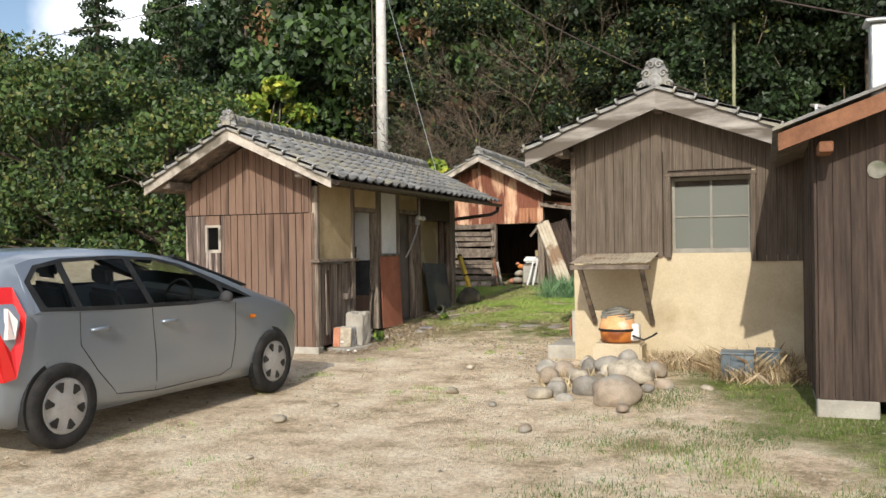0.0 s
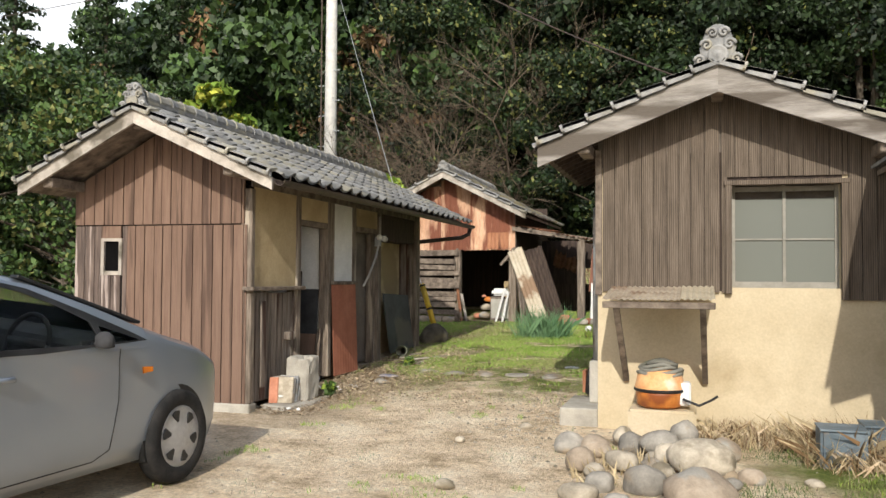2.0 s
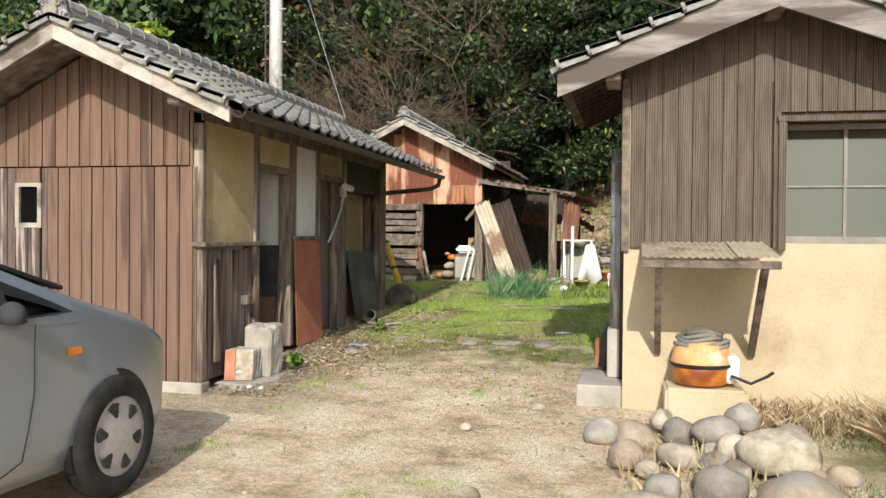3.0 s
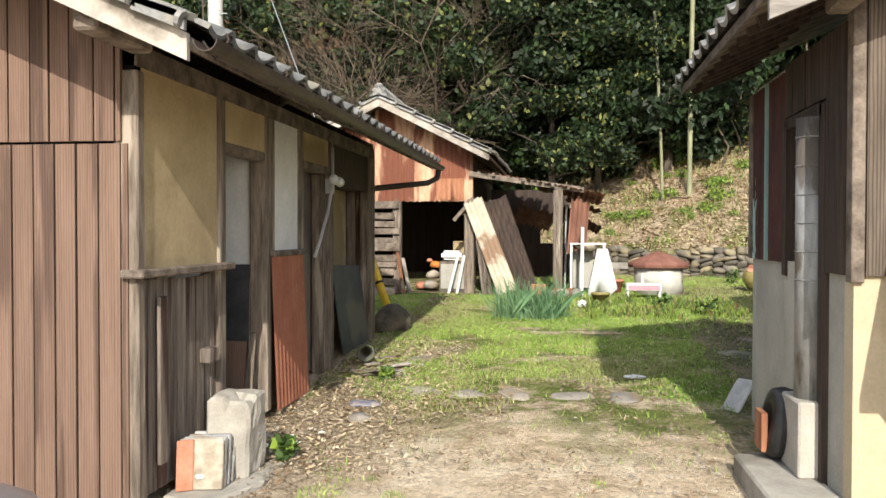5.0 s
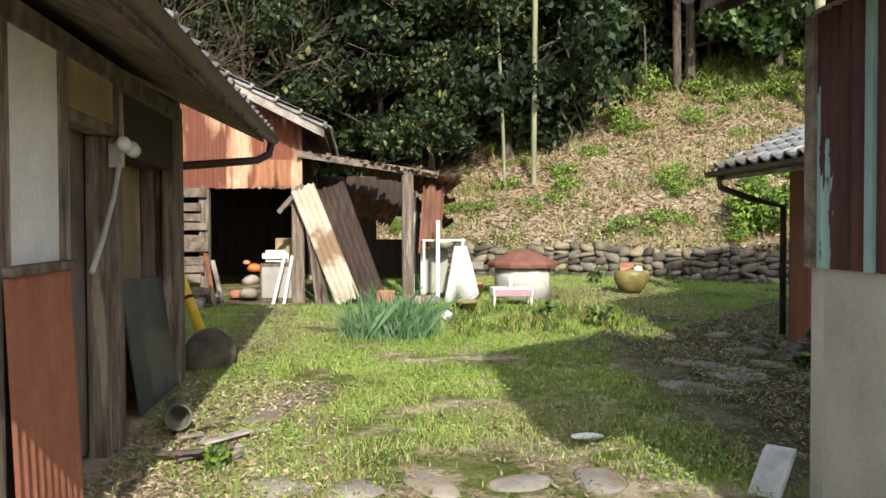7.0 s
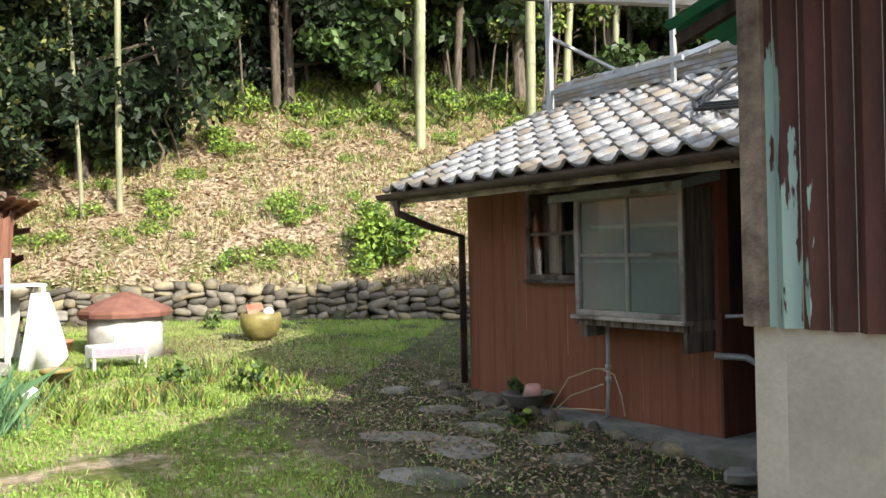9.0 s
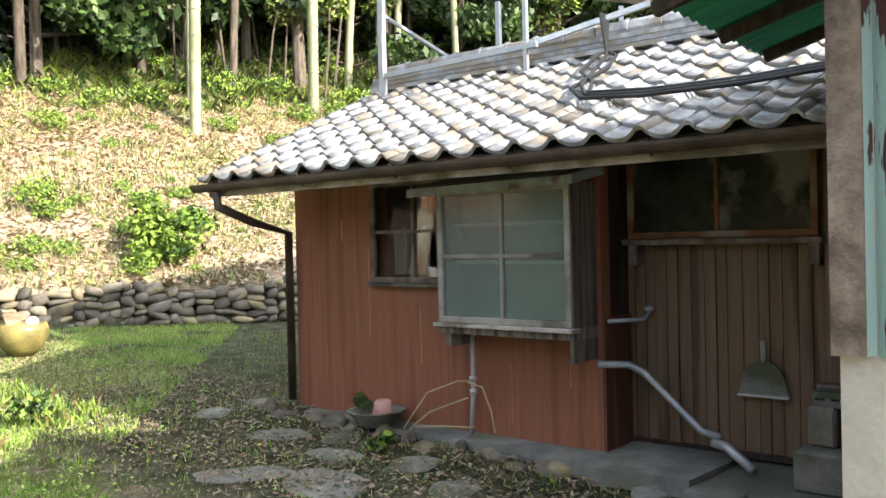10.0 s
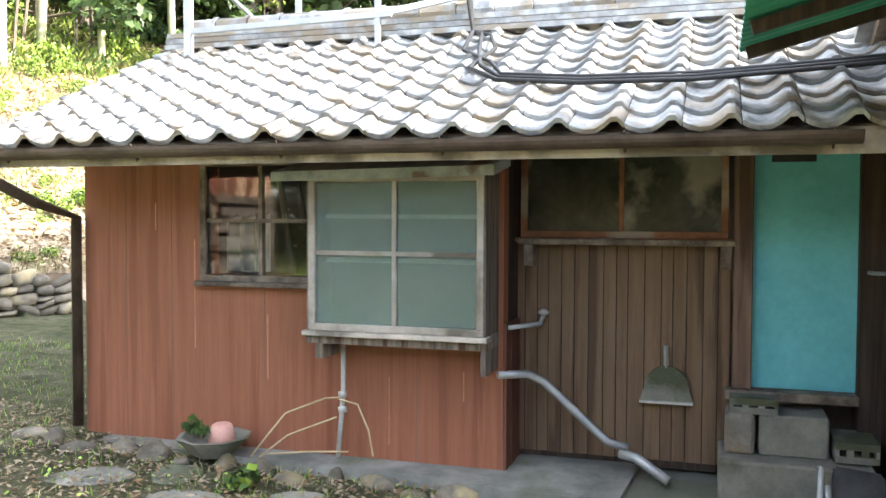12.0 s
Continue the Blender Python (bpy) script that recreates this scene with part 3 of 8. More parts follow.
def ridge_end(house, me_mat, x, y, z, s=1.0):
    """The ornamental end tile of a ridge: a shouldered plate, a round face boss and scrolls at its sides."""
    bm = bmesh.new()
    half = [(0.0, 0.0), (0.2, -0.03), (0.215, 0.05), (0.15, 0.09), (0.165, 0.17), (0.12, 0.2), (0.13, 0.27), (0.085, 0.3), (0.07, 0.35), (0.0, 0.37)]
    ring = half[1:] + [(-a, b) for a, b in half[1:-1][::-1]]
    slab(bm, [(x + a * s, y + 0.03, z + b * s) for a, b in ring], (0, 0.07, 0))
    plate = part("ridge_ornament", soft(bm, 0.012, 2), me_mat, house, "grey ornamental ridge end tile", smooth=True)
    bm = bmesh.new()
    lathe(bm, [(0.093, 0), (0.095, 0.03), (0.08, 0.045), (0.07, 0.035), (0.03, 0.05), (0.012, 0.054)], (0, 0, 0), 20)
    for v in bm.verts:
        v.co *= s
    bm.transform(Matrix.Translation((x, y + 0.03, z + 0.07 * s)) @ Matrix.Rotation(radians(90), 4, "X"))
    part("boss", bm, me_mat, plate, "round moulded boss", smooth=True)
    for a, b, r0 in ((-0.1, 0.17, 0.055), (0.1, 0.17, 0.055), (-0.16, 0.03, 0.05), (0.16, 0.03, 0.05), (-0.05, 0.28, 0.05), (0.05, 0.28, 0.05)):
        bm = bmesh.new()
        g = 1 if a > 0 else -1
        tube(bm, [(x + (a + g * r0 * (1 - k / 16) * math.cos(k * 0.62)) * s, y + 0.02, z + (b + r0 * (1 - k / 16) * math.sin(k * 0.62)) * s) for k in range(15)], 0.018 * s, 7, 0.01 * s)
        part("scroll", bm, me_mat, plate, smooth=True)


def edge_tiles(house, me_mat, ridge, eave, y, n, w=0.13):
    """The stepped row of verge tiles along a gable edge."""
    ridge, eave = Vector(ridge), Vector(eave)
    d = (eave - ridge) / n
    for k in range(n):
        bm = bmesh.new()
        p, q = ridge + d * (k - 0.05), ridge + d * (k + 1.04)
        p.y -= 0.012
        q.y -= 0.012
        up = Vector((0, 0, 0.075))
        slab(bm, [p + up * 0.62, q + up, q + up + Vector((0, w, 0.02)), p + up * 0.62 + Vector((0, w, 0.02))], (0, 0, -0.03))
        slab(bm, [p + up * 0.6, q + up * 0.98, q + Vector((0, 0, 0.004)), p - Vector((0, 0, 0.012))], (0, 0.024, 0))
        tube(bm, [q + up * 0.55 - d * 0.12, q + up * 0.55 - d * 0.02], 0.036, 8)
        part("verge_tile", bm, me_mat, house)


# ---- shed with the brown board gable ----
shed = thing("wooden_shed", (-5.6, 10.5, 0.2), "old brown boarded shed with a grey tiled roof", "shed")
AX0, AX1, AY0, AY1 = -6.55, -4.62, 8.05, 13.15
A_RX, A_RZ, A_EX, A_EZ = -5.52, 2.87, -4.12, 2.2
A_LX = -6.78
a_slope = (A_RZ - A_EZ) / (A_EX - A_RX)
a_left = (A_RZ - A_EZ) / (A_RX - A_LX)
a_top = lambda x: A_RZ - (a_slope if x > A_RX else a_left) * abs(x - A_RX) - 0.09
bm = bmesh.new()
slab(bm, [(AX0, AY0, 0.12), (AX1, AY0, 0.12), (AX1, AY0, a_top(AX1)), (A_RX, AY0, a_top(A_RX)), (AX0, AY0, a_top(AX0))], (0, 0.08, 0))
# blackened wall, so the gaps between the boards carry painted shade
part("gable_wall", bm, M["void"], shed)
bm = bmesh.new()
slab(bm, [(AX0, AY1 - 0.08, 0.12), (AX1, AY1 - 0.08, 0.12), (AX1, AY1 - 0.08, a_top(AX1)), (A_RX, AY1 - 0.08, a_top(A_RX)), (AX0, AY1 - 0.08, a_top(AX0))], (0, 0.08, 0))
part("back_wall", bm, M["grey_board"], shed)
part("side_wall", box(AX0, AX0 + 0.08, AY0 + 0.08, AY1 - 0.08, 0.12, 2.3), M["grey_board"], shed)
part("foundation", soft(box(AX0 - 0.03, AX1 + 0.03, AY0 - 0.04, AY0 + 0.1, -0.02, 0.17), 0.01), M["concrete"], shed, "pale concrete footing")
lo = lambda z: (lambda x: z)
seam = 1.84
boards_y(shed, M["brown_board"], -5.95, AX1 - 0.02, AY0 - 0.001, lo(0.17), lo(seam), 0.105, 0.02, 3, 0.01)
boards_y(shed, M["brown_board"], AX0, AX1 - 0.05, AY0 - 0.001, lo(seam + 0.012), a_top, 0.108, 0.026, 5, 0.009)
M["scuffed_board"] = mat("scuffed_board", (0.07, 0.052, 0.045), (0.2, 0.15, 0.125), 0.9, 4, 30, 0.6, WOOD_UP, vary=0.15, third=(0.46, 0.38, 0.34), spots=0.25)
boards_y(shed, M["scuffed_board"], AX0, -6.24, AY0 - 0.001, lo(0.17), lo(seam), 0.12, 0.02, 4, 0.01)
boards_y(shed, M["scuffed_board"], -6.24, -6.0, AY0 - 0.001, lo(0.17), lo(1.36), 0.12, 0.018, 8, 0.008)
boards_y(shed, M["scuffed_board"], -6.0, -5.95, AY0 - 0.001, lo(0.17), lo(seam), 0.1, 0.018, 9)
boards_y(shed, M["brown_board"], -6.24, -6.0, AY0 - 0.001, lo(1.72), lo(seam), 0.24, 0.022, 8)
hatch = part("window_opening", soft(box(-6.24, -6.0, AY0 - 0.03, AY0 - 0.02, 1.36, 1.4), 0.003), M["barge"], shed)
bm = bmesh.new()
bx(bm, -6.24, -6.205, AY0 - 0.035, AY0, 1.36, 1.72)
bx(bm, -6.035, -6.0, AY0 - 0.035, AY0, 1.36, 1.72)
bx(bm, -6.205, -6.035, AY0 - 0.035, AY0, 1.69, 1.72)
part("window_frame", bm, M["barge"], shed, "bare grey frame of a small square hatch")
# black plate painted as the unlit inside of the hatch
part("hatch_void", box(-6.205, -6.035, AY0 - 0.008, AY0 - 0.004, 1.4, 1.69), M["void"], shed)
gable_roof(shed, A_RX, A_RZ, 7.5, 14.06, (A_LX, A_EZ), (A_EX, A_EZ), M["barge"], M["old_beam"], barge_h=0.13)
for x in (-6.5, A_RX, -4.58):
    part("purlin", soft(box(x - 0.055, x + 0.055, 7.56, AY0, a_top(x) - 0.08, a_top(x) + 0.02), 0.012), M["old_beam"], shed)
at_mesh = tile_mesh("roof_tile", M["tile"], 0.262, 0.235)
run = math.hypot(A_EX - A_RX, A_RZ - A_EZ)
lay_tiles(shed, at_mesh, (A_EX + 0.06, 7.56, A_EZ + 0.02), (0, 1, 0), (A_RX - A_EX, 0, A_RZ - A_EZ), 25, 7, 0.262, run / 7, seed=2)
bm = bmesh.new()
for k in range(25):
    bx(bm, A_LX - 0.03, A_LX + 0.1, 7.6 + k * 0.262, 7.6 + k * 0.262 + 0.2, A_EZ + 0.01, A_EZ + 0.05)
slab(bm, [(A_RX, 7.55, A_RZ + 0.02), (A_RX, 14.03, A_RZ + 0.02), (A_LX, 14.03, A_EZ + 0.02), (A_LX, 7.55, A_EZ + 0.02)], (0, 0, 0.03))
part("far_roof_slope", bm, M["tile"], shed)
edge_tiles(shed, M["tile"], (A_RX, 7.47, A_RZ + 0.01), (A_EX, 7.47, A_EZ + 0.01), 7.47, 7)
edge_tiles(shed, M["tile"], (A_RX, 7.47, A_RZ + 0.01), (A_LX, 7.47, A_EZ + 0.01), 7.47, 7)
ridge_cap(shed, M["tile"], A_RX, A_RZ + 0.02, 7.6, 14.0)
ridge_end(shed, M["tile"], A_RX, 7.46, A_RZ + 0.02, 0.62)
# long side
X = AX1
for y0, y1, z0, z1 in ((8.04, 8.11, 0.17, 2.18), (9.0, 9.1, 0.2, 2.2), (9.8, 9.89, 0.24, 2.2), (10.53, 10.63, 1.3, 2.2), (11.38, 11.5, 0.27, 2.2), (12.98, 13.15, 0.3, 2.2), (9.9, 9.97, 1.3, 2.2)):
    part("post", soft(box(X - 0.1, X + 0.02, y0, y1, z0, z1), 0.008), M["post_wood"], shed, "weathered square timber post")
part("wall_plate", box(X - 0.12, X + 0.015, AY0, AY1, 2.2, 2.3), M["old_beam"], shed)
part("plaster_panel", box(X - 0.06, X + 0.004, 8.11, 9.0, 1.26, 2.2), M["plaster"], shed, "ochre clay plaster panel")
part("plaster_panel", box(X - 0.06, X + 0.004, 9.1, 9.8, 1.96, 2.2), M["plaster"], shed, "ochre clay plaster panel")
part("plaster_panel", box(X - 0.06, X + 0.004, 10.63, 11.38, 1.98, 2.2), M["plaster"], shed, "ochre clay plaster panel")
part("sill_rail", soft(box(X - 0.05, X + 0.07, 7.99, 9.12, 1.22, 1.26), 0.008), M["old_beam"], shed, "weathered wooden sill rail")
boards_x(shed, M["grey_board"], 8.05, 9.08, X - 0.03, 0.17, 1.22, 0.115, 0.02, 6, rag=0.03)
part("board", soft(box(X + 0.01, X + 0.03, 8.24, 8.33, 0.3, 1.12), 0.004), M["grey_board"], shed)
part("door_knob_block", soft(box(X, X + 0.06, 8.76, 8.9, 0.72, 0.8), 0.006), M["grey_board"], shed)
part("lintel", soft(box(X - 0.09, X + 0.012, 9.1, 9.8, 1.9, 1.96), 0.006), M["old_beam"], shed)
part("lintel", soft(box(X - 0.09, X + 0.012, 10.63, 11.38, 1.92, 1.98), 0.006), M["old_beam"], shed)
part("partition", box(AX0 + 0.1, X - 0.1, 9.84, 9.88, 0.2, 2.2), M["white"], shed, "whitewashed inner wall")
part("inner_floor", box(AX0 + 0.08, X - 0.1, AY0 + 0.08, AY1 - 0.08, 0.14, 0.2), M["soil"], shed)
part("white_panel", box(X - 0.05, X + 0.002, 9.97, 10.53, 1.31, 2.2), M["white"], shed, "white painted infill panel")
part("sill_rail", soft(box(X - 0.03, X + 0.05, 9.88, 10.62, 1.27, 1.31), 0.006), M["old_beam"], shed)
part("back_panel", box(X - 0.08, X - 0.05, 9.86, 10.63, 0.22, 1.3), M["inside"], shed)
# door coloured dark to stand for the unlit doorway
part("sliding_door", box(X - 0.16, X - 0.13, 10.66, 11.38, 0.28, 1.95), M["inside"], shed, "inner sliding door in a dim indoor brown")
part("jamb", soft(box(X - 0.12, X - 0.02, 10.63, 10.7, 0.25, 1.92), 0.006), M["post_wood"], shed)
part("jamb", soft(box(X - 0.12, X - 0.02, 11.3, 11.38, 0.25, 1.92), 0.006), M["post_wood"], shed)
part("plaster_panel", box(X - 0.3, X - 0.25, 11.5, 12.98, 0.25, 2.2), M["plaster"], shed, "smoke-stained clay plaster panel")
bm = bmesh.new()
slab(bm, [(X - 0.02, 12.0, 0.32), (X - 0.0, 12.95, 0.34), (X - 0.1, 12.95, 1.1), (X - 0.12, 11.95, 1.14)], (-0.012, 0, 0))
part("dark_sheet", bm, mat("slate_sheet", (0.045, 0.052, 0.055), (0.09, 0.1, 0.105), 0.6, 3, 40, 0.15, third=(0.14, 0.13, 0.11), spots=0.2), shed, "dark slate-coloured metal sheet")
# dark strip below the eave, its shade put into the board colour
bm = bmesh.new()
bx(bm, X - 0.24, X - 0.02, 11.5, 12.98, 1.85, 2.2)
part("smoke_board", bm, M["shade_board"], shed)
# gutter along the eave
def gutter(house, x, y0, y1, z, drop=0.0, r=0.05, side=1, material="gutter"):
    bm = bmesh.new()
    n = 10
    rings = []
    for y, zz in ((y0, z), (y1, z - drop)):
        rings.append([bm.verts.new((x + r * math.cos(math.pi + math.pi * k / n), y, zz + r * math.sin(math.pi + math.pi * k / n))) for k in range(n + 1)]
                     + [bm.verts.new((x + 0.9 * r * math.cos(2 * math.pi - math.pi * k / n), y, zz + 0.9 * r * math.sin(2 * math.pi - math.pi * k / n))) for k in range(n + 1)])
    for k in range(2 * n + 2):
        j = (k + 1) % (2 * n + 2)
        bm.faces.new((rings[0][k], rings[0][j], rings[1][j], rings[1][k]))
    bm.faces.new(rings[0][::-1])
    bm.faces.new(rings[1])
    bmesh.ops.recalc_face_normals(bm, faces=bm.faces[:])
    g = part("gutter", bm, M[material], house, "dark brown half-round gutter")
    for k in range(int(abs(y1 - y0) / 0.75) + 1):
        yy = min(y0, y1) + 0.1 + k * 0.75
        bm = bmesh.new()
        tube(bm, [(x - r, yy, z + 0.012), (x, yy, z - r - 0.012), (x + r + 0.006, yy, z + 0.012), (x + r, yy, z + 0.04)], 0.005, 5)
        part("bracket", bm, M[material], g)
    return g


gutter(shed, A_EX + 0.075, 7.5, 14.12, A_EZ - 0.015, 0.0)
bm = bmesh.new()
tube(bm, [(A_EX + 0.07, 14.0, 2.15), (A_EX + 0.05, 14.0, 2.05), (A_EX - 0.04, 13.9, 1.99), (X + 0.0, 13.25, 1.9)], 0.032, 10)
tube(bm, [(X + 0.0, 13.25, 1.9), (X - 1.0, 13.26, 1.76)], 0.03, 10)
part("downpipe", bm, M["gutter"], shed, "dark brown downpipe", smooth=True)

# ---- small house with the cream plaster base ----
hut = thing("boarded_hut", (-0.2, 9.2, 0.1), "small house with dark boards over cream plaster and a tiled roof", "house")
BX0, BX1, BY0, BY1 = -1.42, 1.08, 8.225, 10.22
B_RX, B_RZ = -0.45, 3.02
B_L, B_R = (-1.87, 2.42), (1.0, 2.42)
b_top = lambda x: B_RZ - abs(x - B_RX) * 0.415 - 0.08
WX0, WX1, WZ0, WZ1 = -0.34, 0.48, 1.29, 2.14
for a, b_, z0, z1 in ((BX0, WX0, -0.05, 2.3), (WX1, BX1, -0.05, 2.3), (WX0, WX1, -0.05, WZ0), (WX0, WX1, WZ1, 2.3)):
    part("front_wall", box(a, b_, BY0, BY0 + 0.12, z0, z1), M["cream_even"], hut, "cream plastered wall with faint stains")
bm = bmesh.new()
slab(bm, [(BX0, BY0, 2.3), (BX1, BY0, 2.3), (BX1, BY0, b_top(BX1)), (B_RX, BY0, b_top(B_RX)), (BX0, BY0, b_top(BX0))], (0, 0.12, 0))
part("gable_wall", bm, M["inside"], hut)
boards_y(hut, M["dark_board"], BX0 + 0.04, -0.42, BY0 - 0.001, lo(1.25), b_top, 0.105, 0.02, 11, 0.005)
boards_y(hut, M["dark_board"], -0.42, 0.53, BY0 - 0.001, lo(2.19), b_top, 0.105, 0.02, 12, 0.005)
boards_y(hut, M["dark_board"], 0.53, BX1, BY0 - 0.001, lo(1.2), b_top, 0.105, 0.02, 13, 0.005)
boards_y(hut, M["dark_board"], -0.42, WX0 - 0.03, BY0 - 0.001, lo(1.25), lo(2.19), 0.09, 0.02, 14)
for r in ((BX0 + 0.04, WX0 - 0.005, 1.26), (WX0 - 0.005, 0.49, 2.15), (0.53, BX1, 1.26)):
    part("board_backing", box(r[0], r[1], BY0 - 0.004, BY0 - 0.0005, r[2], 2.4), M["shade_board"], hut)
part("corner_board", soft(box(BX0 - 0.02, BX0 + 0.035, BY0 - 0.03, BY0 + 0.05, 1.22, 2.45), 0.004), M["old_beam"], hut, "weathered corner board")
win = thing("window_1", (0, 8.2, 1.3))
put(win, hut)
win.location = (0, 0, 0)
BASE[win] = Vector((0, 0, 0))
bm = bmesh.new()
for r in ((WX0 - 0.06, WX1 + 0.06, WZ1 - 0.02, WZ1 + 0.02), (WX0 - 0.05, WX0, WZ0 - 0.05, WZ1 - 0.02), (WX1, WX1 + 0.05, WZ0 - 0.09, WZ1 - 0.02)):
    bx(bm, r[0], r[1], BY0 - 0.06, BY0 + 0.03, r[2], r[3])
part("window_frame", soft(bm, 0.004), M["dark_board"], win, "brown timber window surround")
bm = bmesh.new()
for r in ((WX0, WX1, WZ0, WZ0 + 0.05), (WX0, WX1, WZ1 - 0.06, WZ1 - 0.02), (WX0, WX1, 1.68, 1.694)):
    bx(bm, r[0], r[1], BY0 + 0.11, BY0 + 0.14, r[2], r[3])
for r in ((WX0 + 0.001, WX0 + 0.03, WZ0 + 0.002, WZ1 - 0.003), (WX1 - 0.03, WX1 - 0.001, WZ0 + 0.002, WZ1 - 0.003), ((WX0 + WX1) / 2 - 0.012, (WX0 + WX1) / 2 + 0.012, WZ0 + 0.002, WZ1 - 0.003)):
    bx(bm, r[0], r[1], BY0 + 0.107, BY0 + 0.137, r[2], r[3])
part("sash", bm, mat("grey_sash", (0.2, 0.19, 0.16), (0.3, 0.285, 0.25), 0.6, 4, 40, 0.1), win, "grey metal sash")
for a, b_ in ((WX0 + 0.03, 0.058), (0.082, WX1 - 0.03)):
    part("pane", box(a, b_, BY0 + 0.123, BY0 + 0.13, WZ0 + 0.05, WZ1 - 0.12), M["frosted"], win, "frosted dusty glass pane")
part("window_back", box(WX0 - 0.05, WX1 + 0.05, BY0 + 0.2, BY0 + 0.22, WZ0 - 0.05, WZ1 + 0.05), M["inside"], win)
# west side
DY0, DY1 = 8.62, 9.3
for r in ((BY0 + 0.12, DY0, 0.0, 2.36), (DY1, BY1 - 0.1, 0.05, 2.36), (DY0, DY1, 2.02, 2.36)):
    part("side_wall", box(BX0, BX0 + 0.12, *r), M["grey_plaster"], hut, "grey stained plaster side wall")
# west boards coloured darker than the front ones, as the side in shade
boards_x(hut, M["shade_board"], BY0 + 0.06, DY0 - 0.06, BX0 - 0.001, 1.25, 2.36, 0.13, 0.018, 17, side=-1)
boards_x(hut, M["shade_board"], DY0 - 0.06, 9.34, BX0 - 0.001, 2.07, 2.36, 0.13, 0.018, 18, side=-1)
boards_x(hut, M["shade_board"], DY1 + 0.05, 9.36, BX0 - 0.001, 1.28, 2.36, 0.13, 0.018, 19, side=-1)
bm = bmesh.new()
corrugated(bm, (BX0 - 0.012, 9.78, 1.27), (0, -1, 0), (0, 0, 1), 0.46, 1.06, depth=0.03, seed=3)
part("metal_sheet", bm, M["peeling"], hut, "brown corrugated metal with peeling paint")
bm = bmesh.new()
corrugated(bm, (BX0 - 0.012, 10.2, 1.27), (0, -1, 0), (0, 0, 1), 0.42, 1.06, depth=0.03, seed=4)
part("metal_sheet", bm, M["peeling"], hut, "brown corrugated metal with peeling paint")
part("corner_strip", box(BX0 - 0.03, BX0 + 0.02, BY1 - 0.06, BY1 + 0.012, 1.27, 2.33), M["old_beam"], hut, "bare wooden corner strip")
part("cover_strip", box(BX0 - 0.03, BX0 - 0.012, 9.74, 9.79, 1.27, 2.33), M["green_metal"], hut)
bm = bmesh.new()
for r in ((DY0 - 0.05, DY0 + 0.03), (DY1 - 0.03, DY1 + 0.05)):
    bx(bm, BX0 - 0.03, BX0 + 0.1, r[0], r[1], 0.1 if r[0] < 9 else 1.2, 2.05)
bx(bm, BX0 - 0.03, BX0 + 0.1, DY0, DY1, 2.0, 2.06)
part("door_frame", bm, M["shade_board"], hut)
# black sheet painted as the unlit room behind the doorway
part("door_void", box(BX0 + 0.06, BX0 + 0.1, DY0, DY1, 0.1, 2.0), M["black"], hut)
part("low_wall", box(BX0 - 0.016, BX0 + 0.1, 8.95, DY1 + 0.05, 0.05, 1.28), M["grey_plaster"], hut, "pale plaster half wall by the doorway")
bm = bmesh.new()
bx(bm, BX0, BX1, BY1 - 0.1, BY1, 0.0, 2.36)
bx(bm, BX1 - 0.1, BX1, BY0 + 0.12, BY1 - 0.1, 0.0, 2.36)
part("back_wall", bm, M["grey_plaster"], hut)
gable_roof(hut, B_RX, B_RZ, 7.82, 10.34, B_L, B_R, M["dull_barge"], M["old_beam"], barge_h=0.2)
edge_tiles(hut, M["tile"], (B_RX, 7.79, B_RZ + 0.02), (B_L[0], 7.79, B_L[1] + 0.02), 7.79, 7)
edge_tiles(hut, M["tile"], (B_RX, 7.79, B_RZ + 0.02), (B_R[0], 7.79, B_R[1] + 0.02), 7.79, 7)
bt_mesh = tile_mesh("roof_tile", M["tile"], 0.262, 0.235)
lay_tiles(hut, bt_mesh, (B_L[0] - 0.04, 10.43, B_L[1] + 0.0), (0, -1, 0), (B_RX - B_L[0], 0, B_RZ - B_L[1]), 10, 7, 0.256, math.hypot(1.5, 0.62) / 7, seed=5)
bm = bmesh.new()
slab(bm, [(B_RX, 7.9, B_RZ + 0.03), (B_RX, 10.4, B_RZ + 0.03), (B_R[0], 10.4, B_R[1] + 0.03), (B_R[0], 7.9, B_R[1] + 0.03)], (0, 0, 0.02))
part("far_roof_slope", bm, M["tile"], hut)
ridge_cap(hut, M["tile"], B_RX, B_RZ + 0.03, 7.9, 10.4)
ridge_end(hut, M["tile"], B_RX, 7.78, B_RZ + 0.02, 0.85)
for x in (-1.5, B_RX, 0.75):
    part("purlin", soft(box(x - 0.05, x + 0.05, 7.86, BY0, b_top(x) - 0.13, b_top(x) - 0.03), 0.01), M["old_beam"], hut)
for k in range(10):
    y = 8.3 + k * 0.22
    bm = bmesh.new()
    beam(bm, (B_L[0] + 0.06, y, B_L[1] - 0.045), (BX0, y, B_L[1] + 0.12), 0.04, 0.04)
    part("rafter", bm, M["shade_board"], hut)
bm = bmesh.new()
corrugated(bm, (-0.98, 10.25, 2.5), (1, 0.0, -0.03), (0, 0.94, -0.25), 1.15, 0.7, pitch=0.076, seed=8)
part("awning_sheet", bm, M["green_sheet"], hut, "green corrugated awning sheet")
for x in (-0.9, -0.35, 0.12):
    bm = bmesh.new()
    beam(bm, (x, 10.2, 2.46), (x, 10.9, 2.27), 0.035, 0.045)
    part("awning_rafter", bm, M["shade_board"], hut)

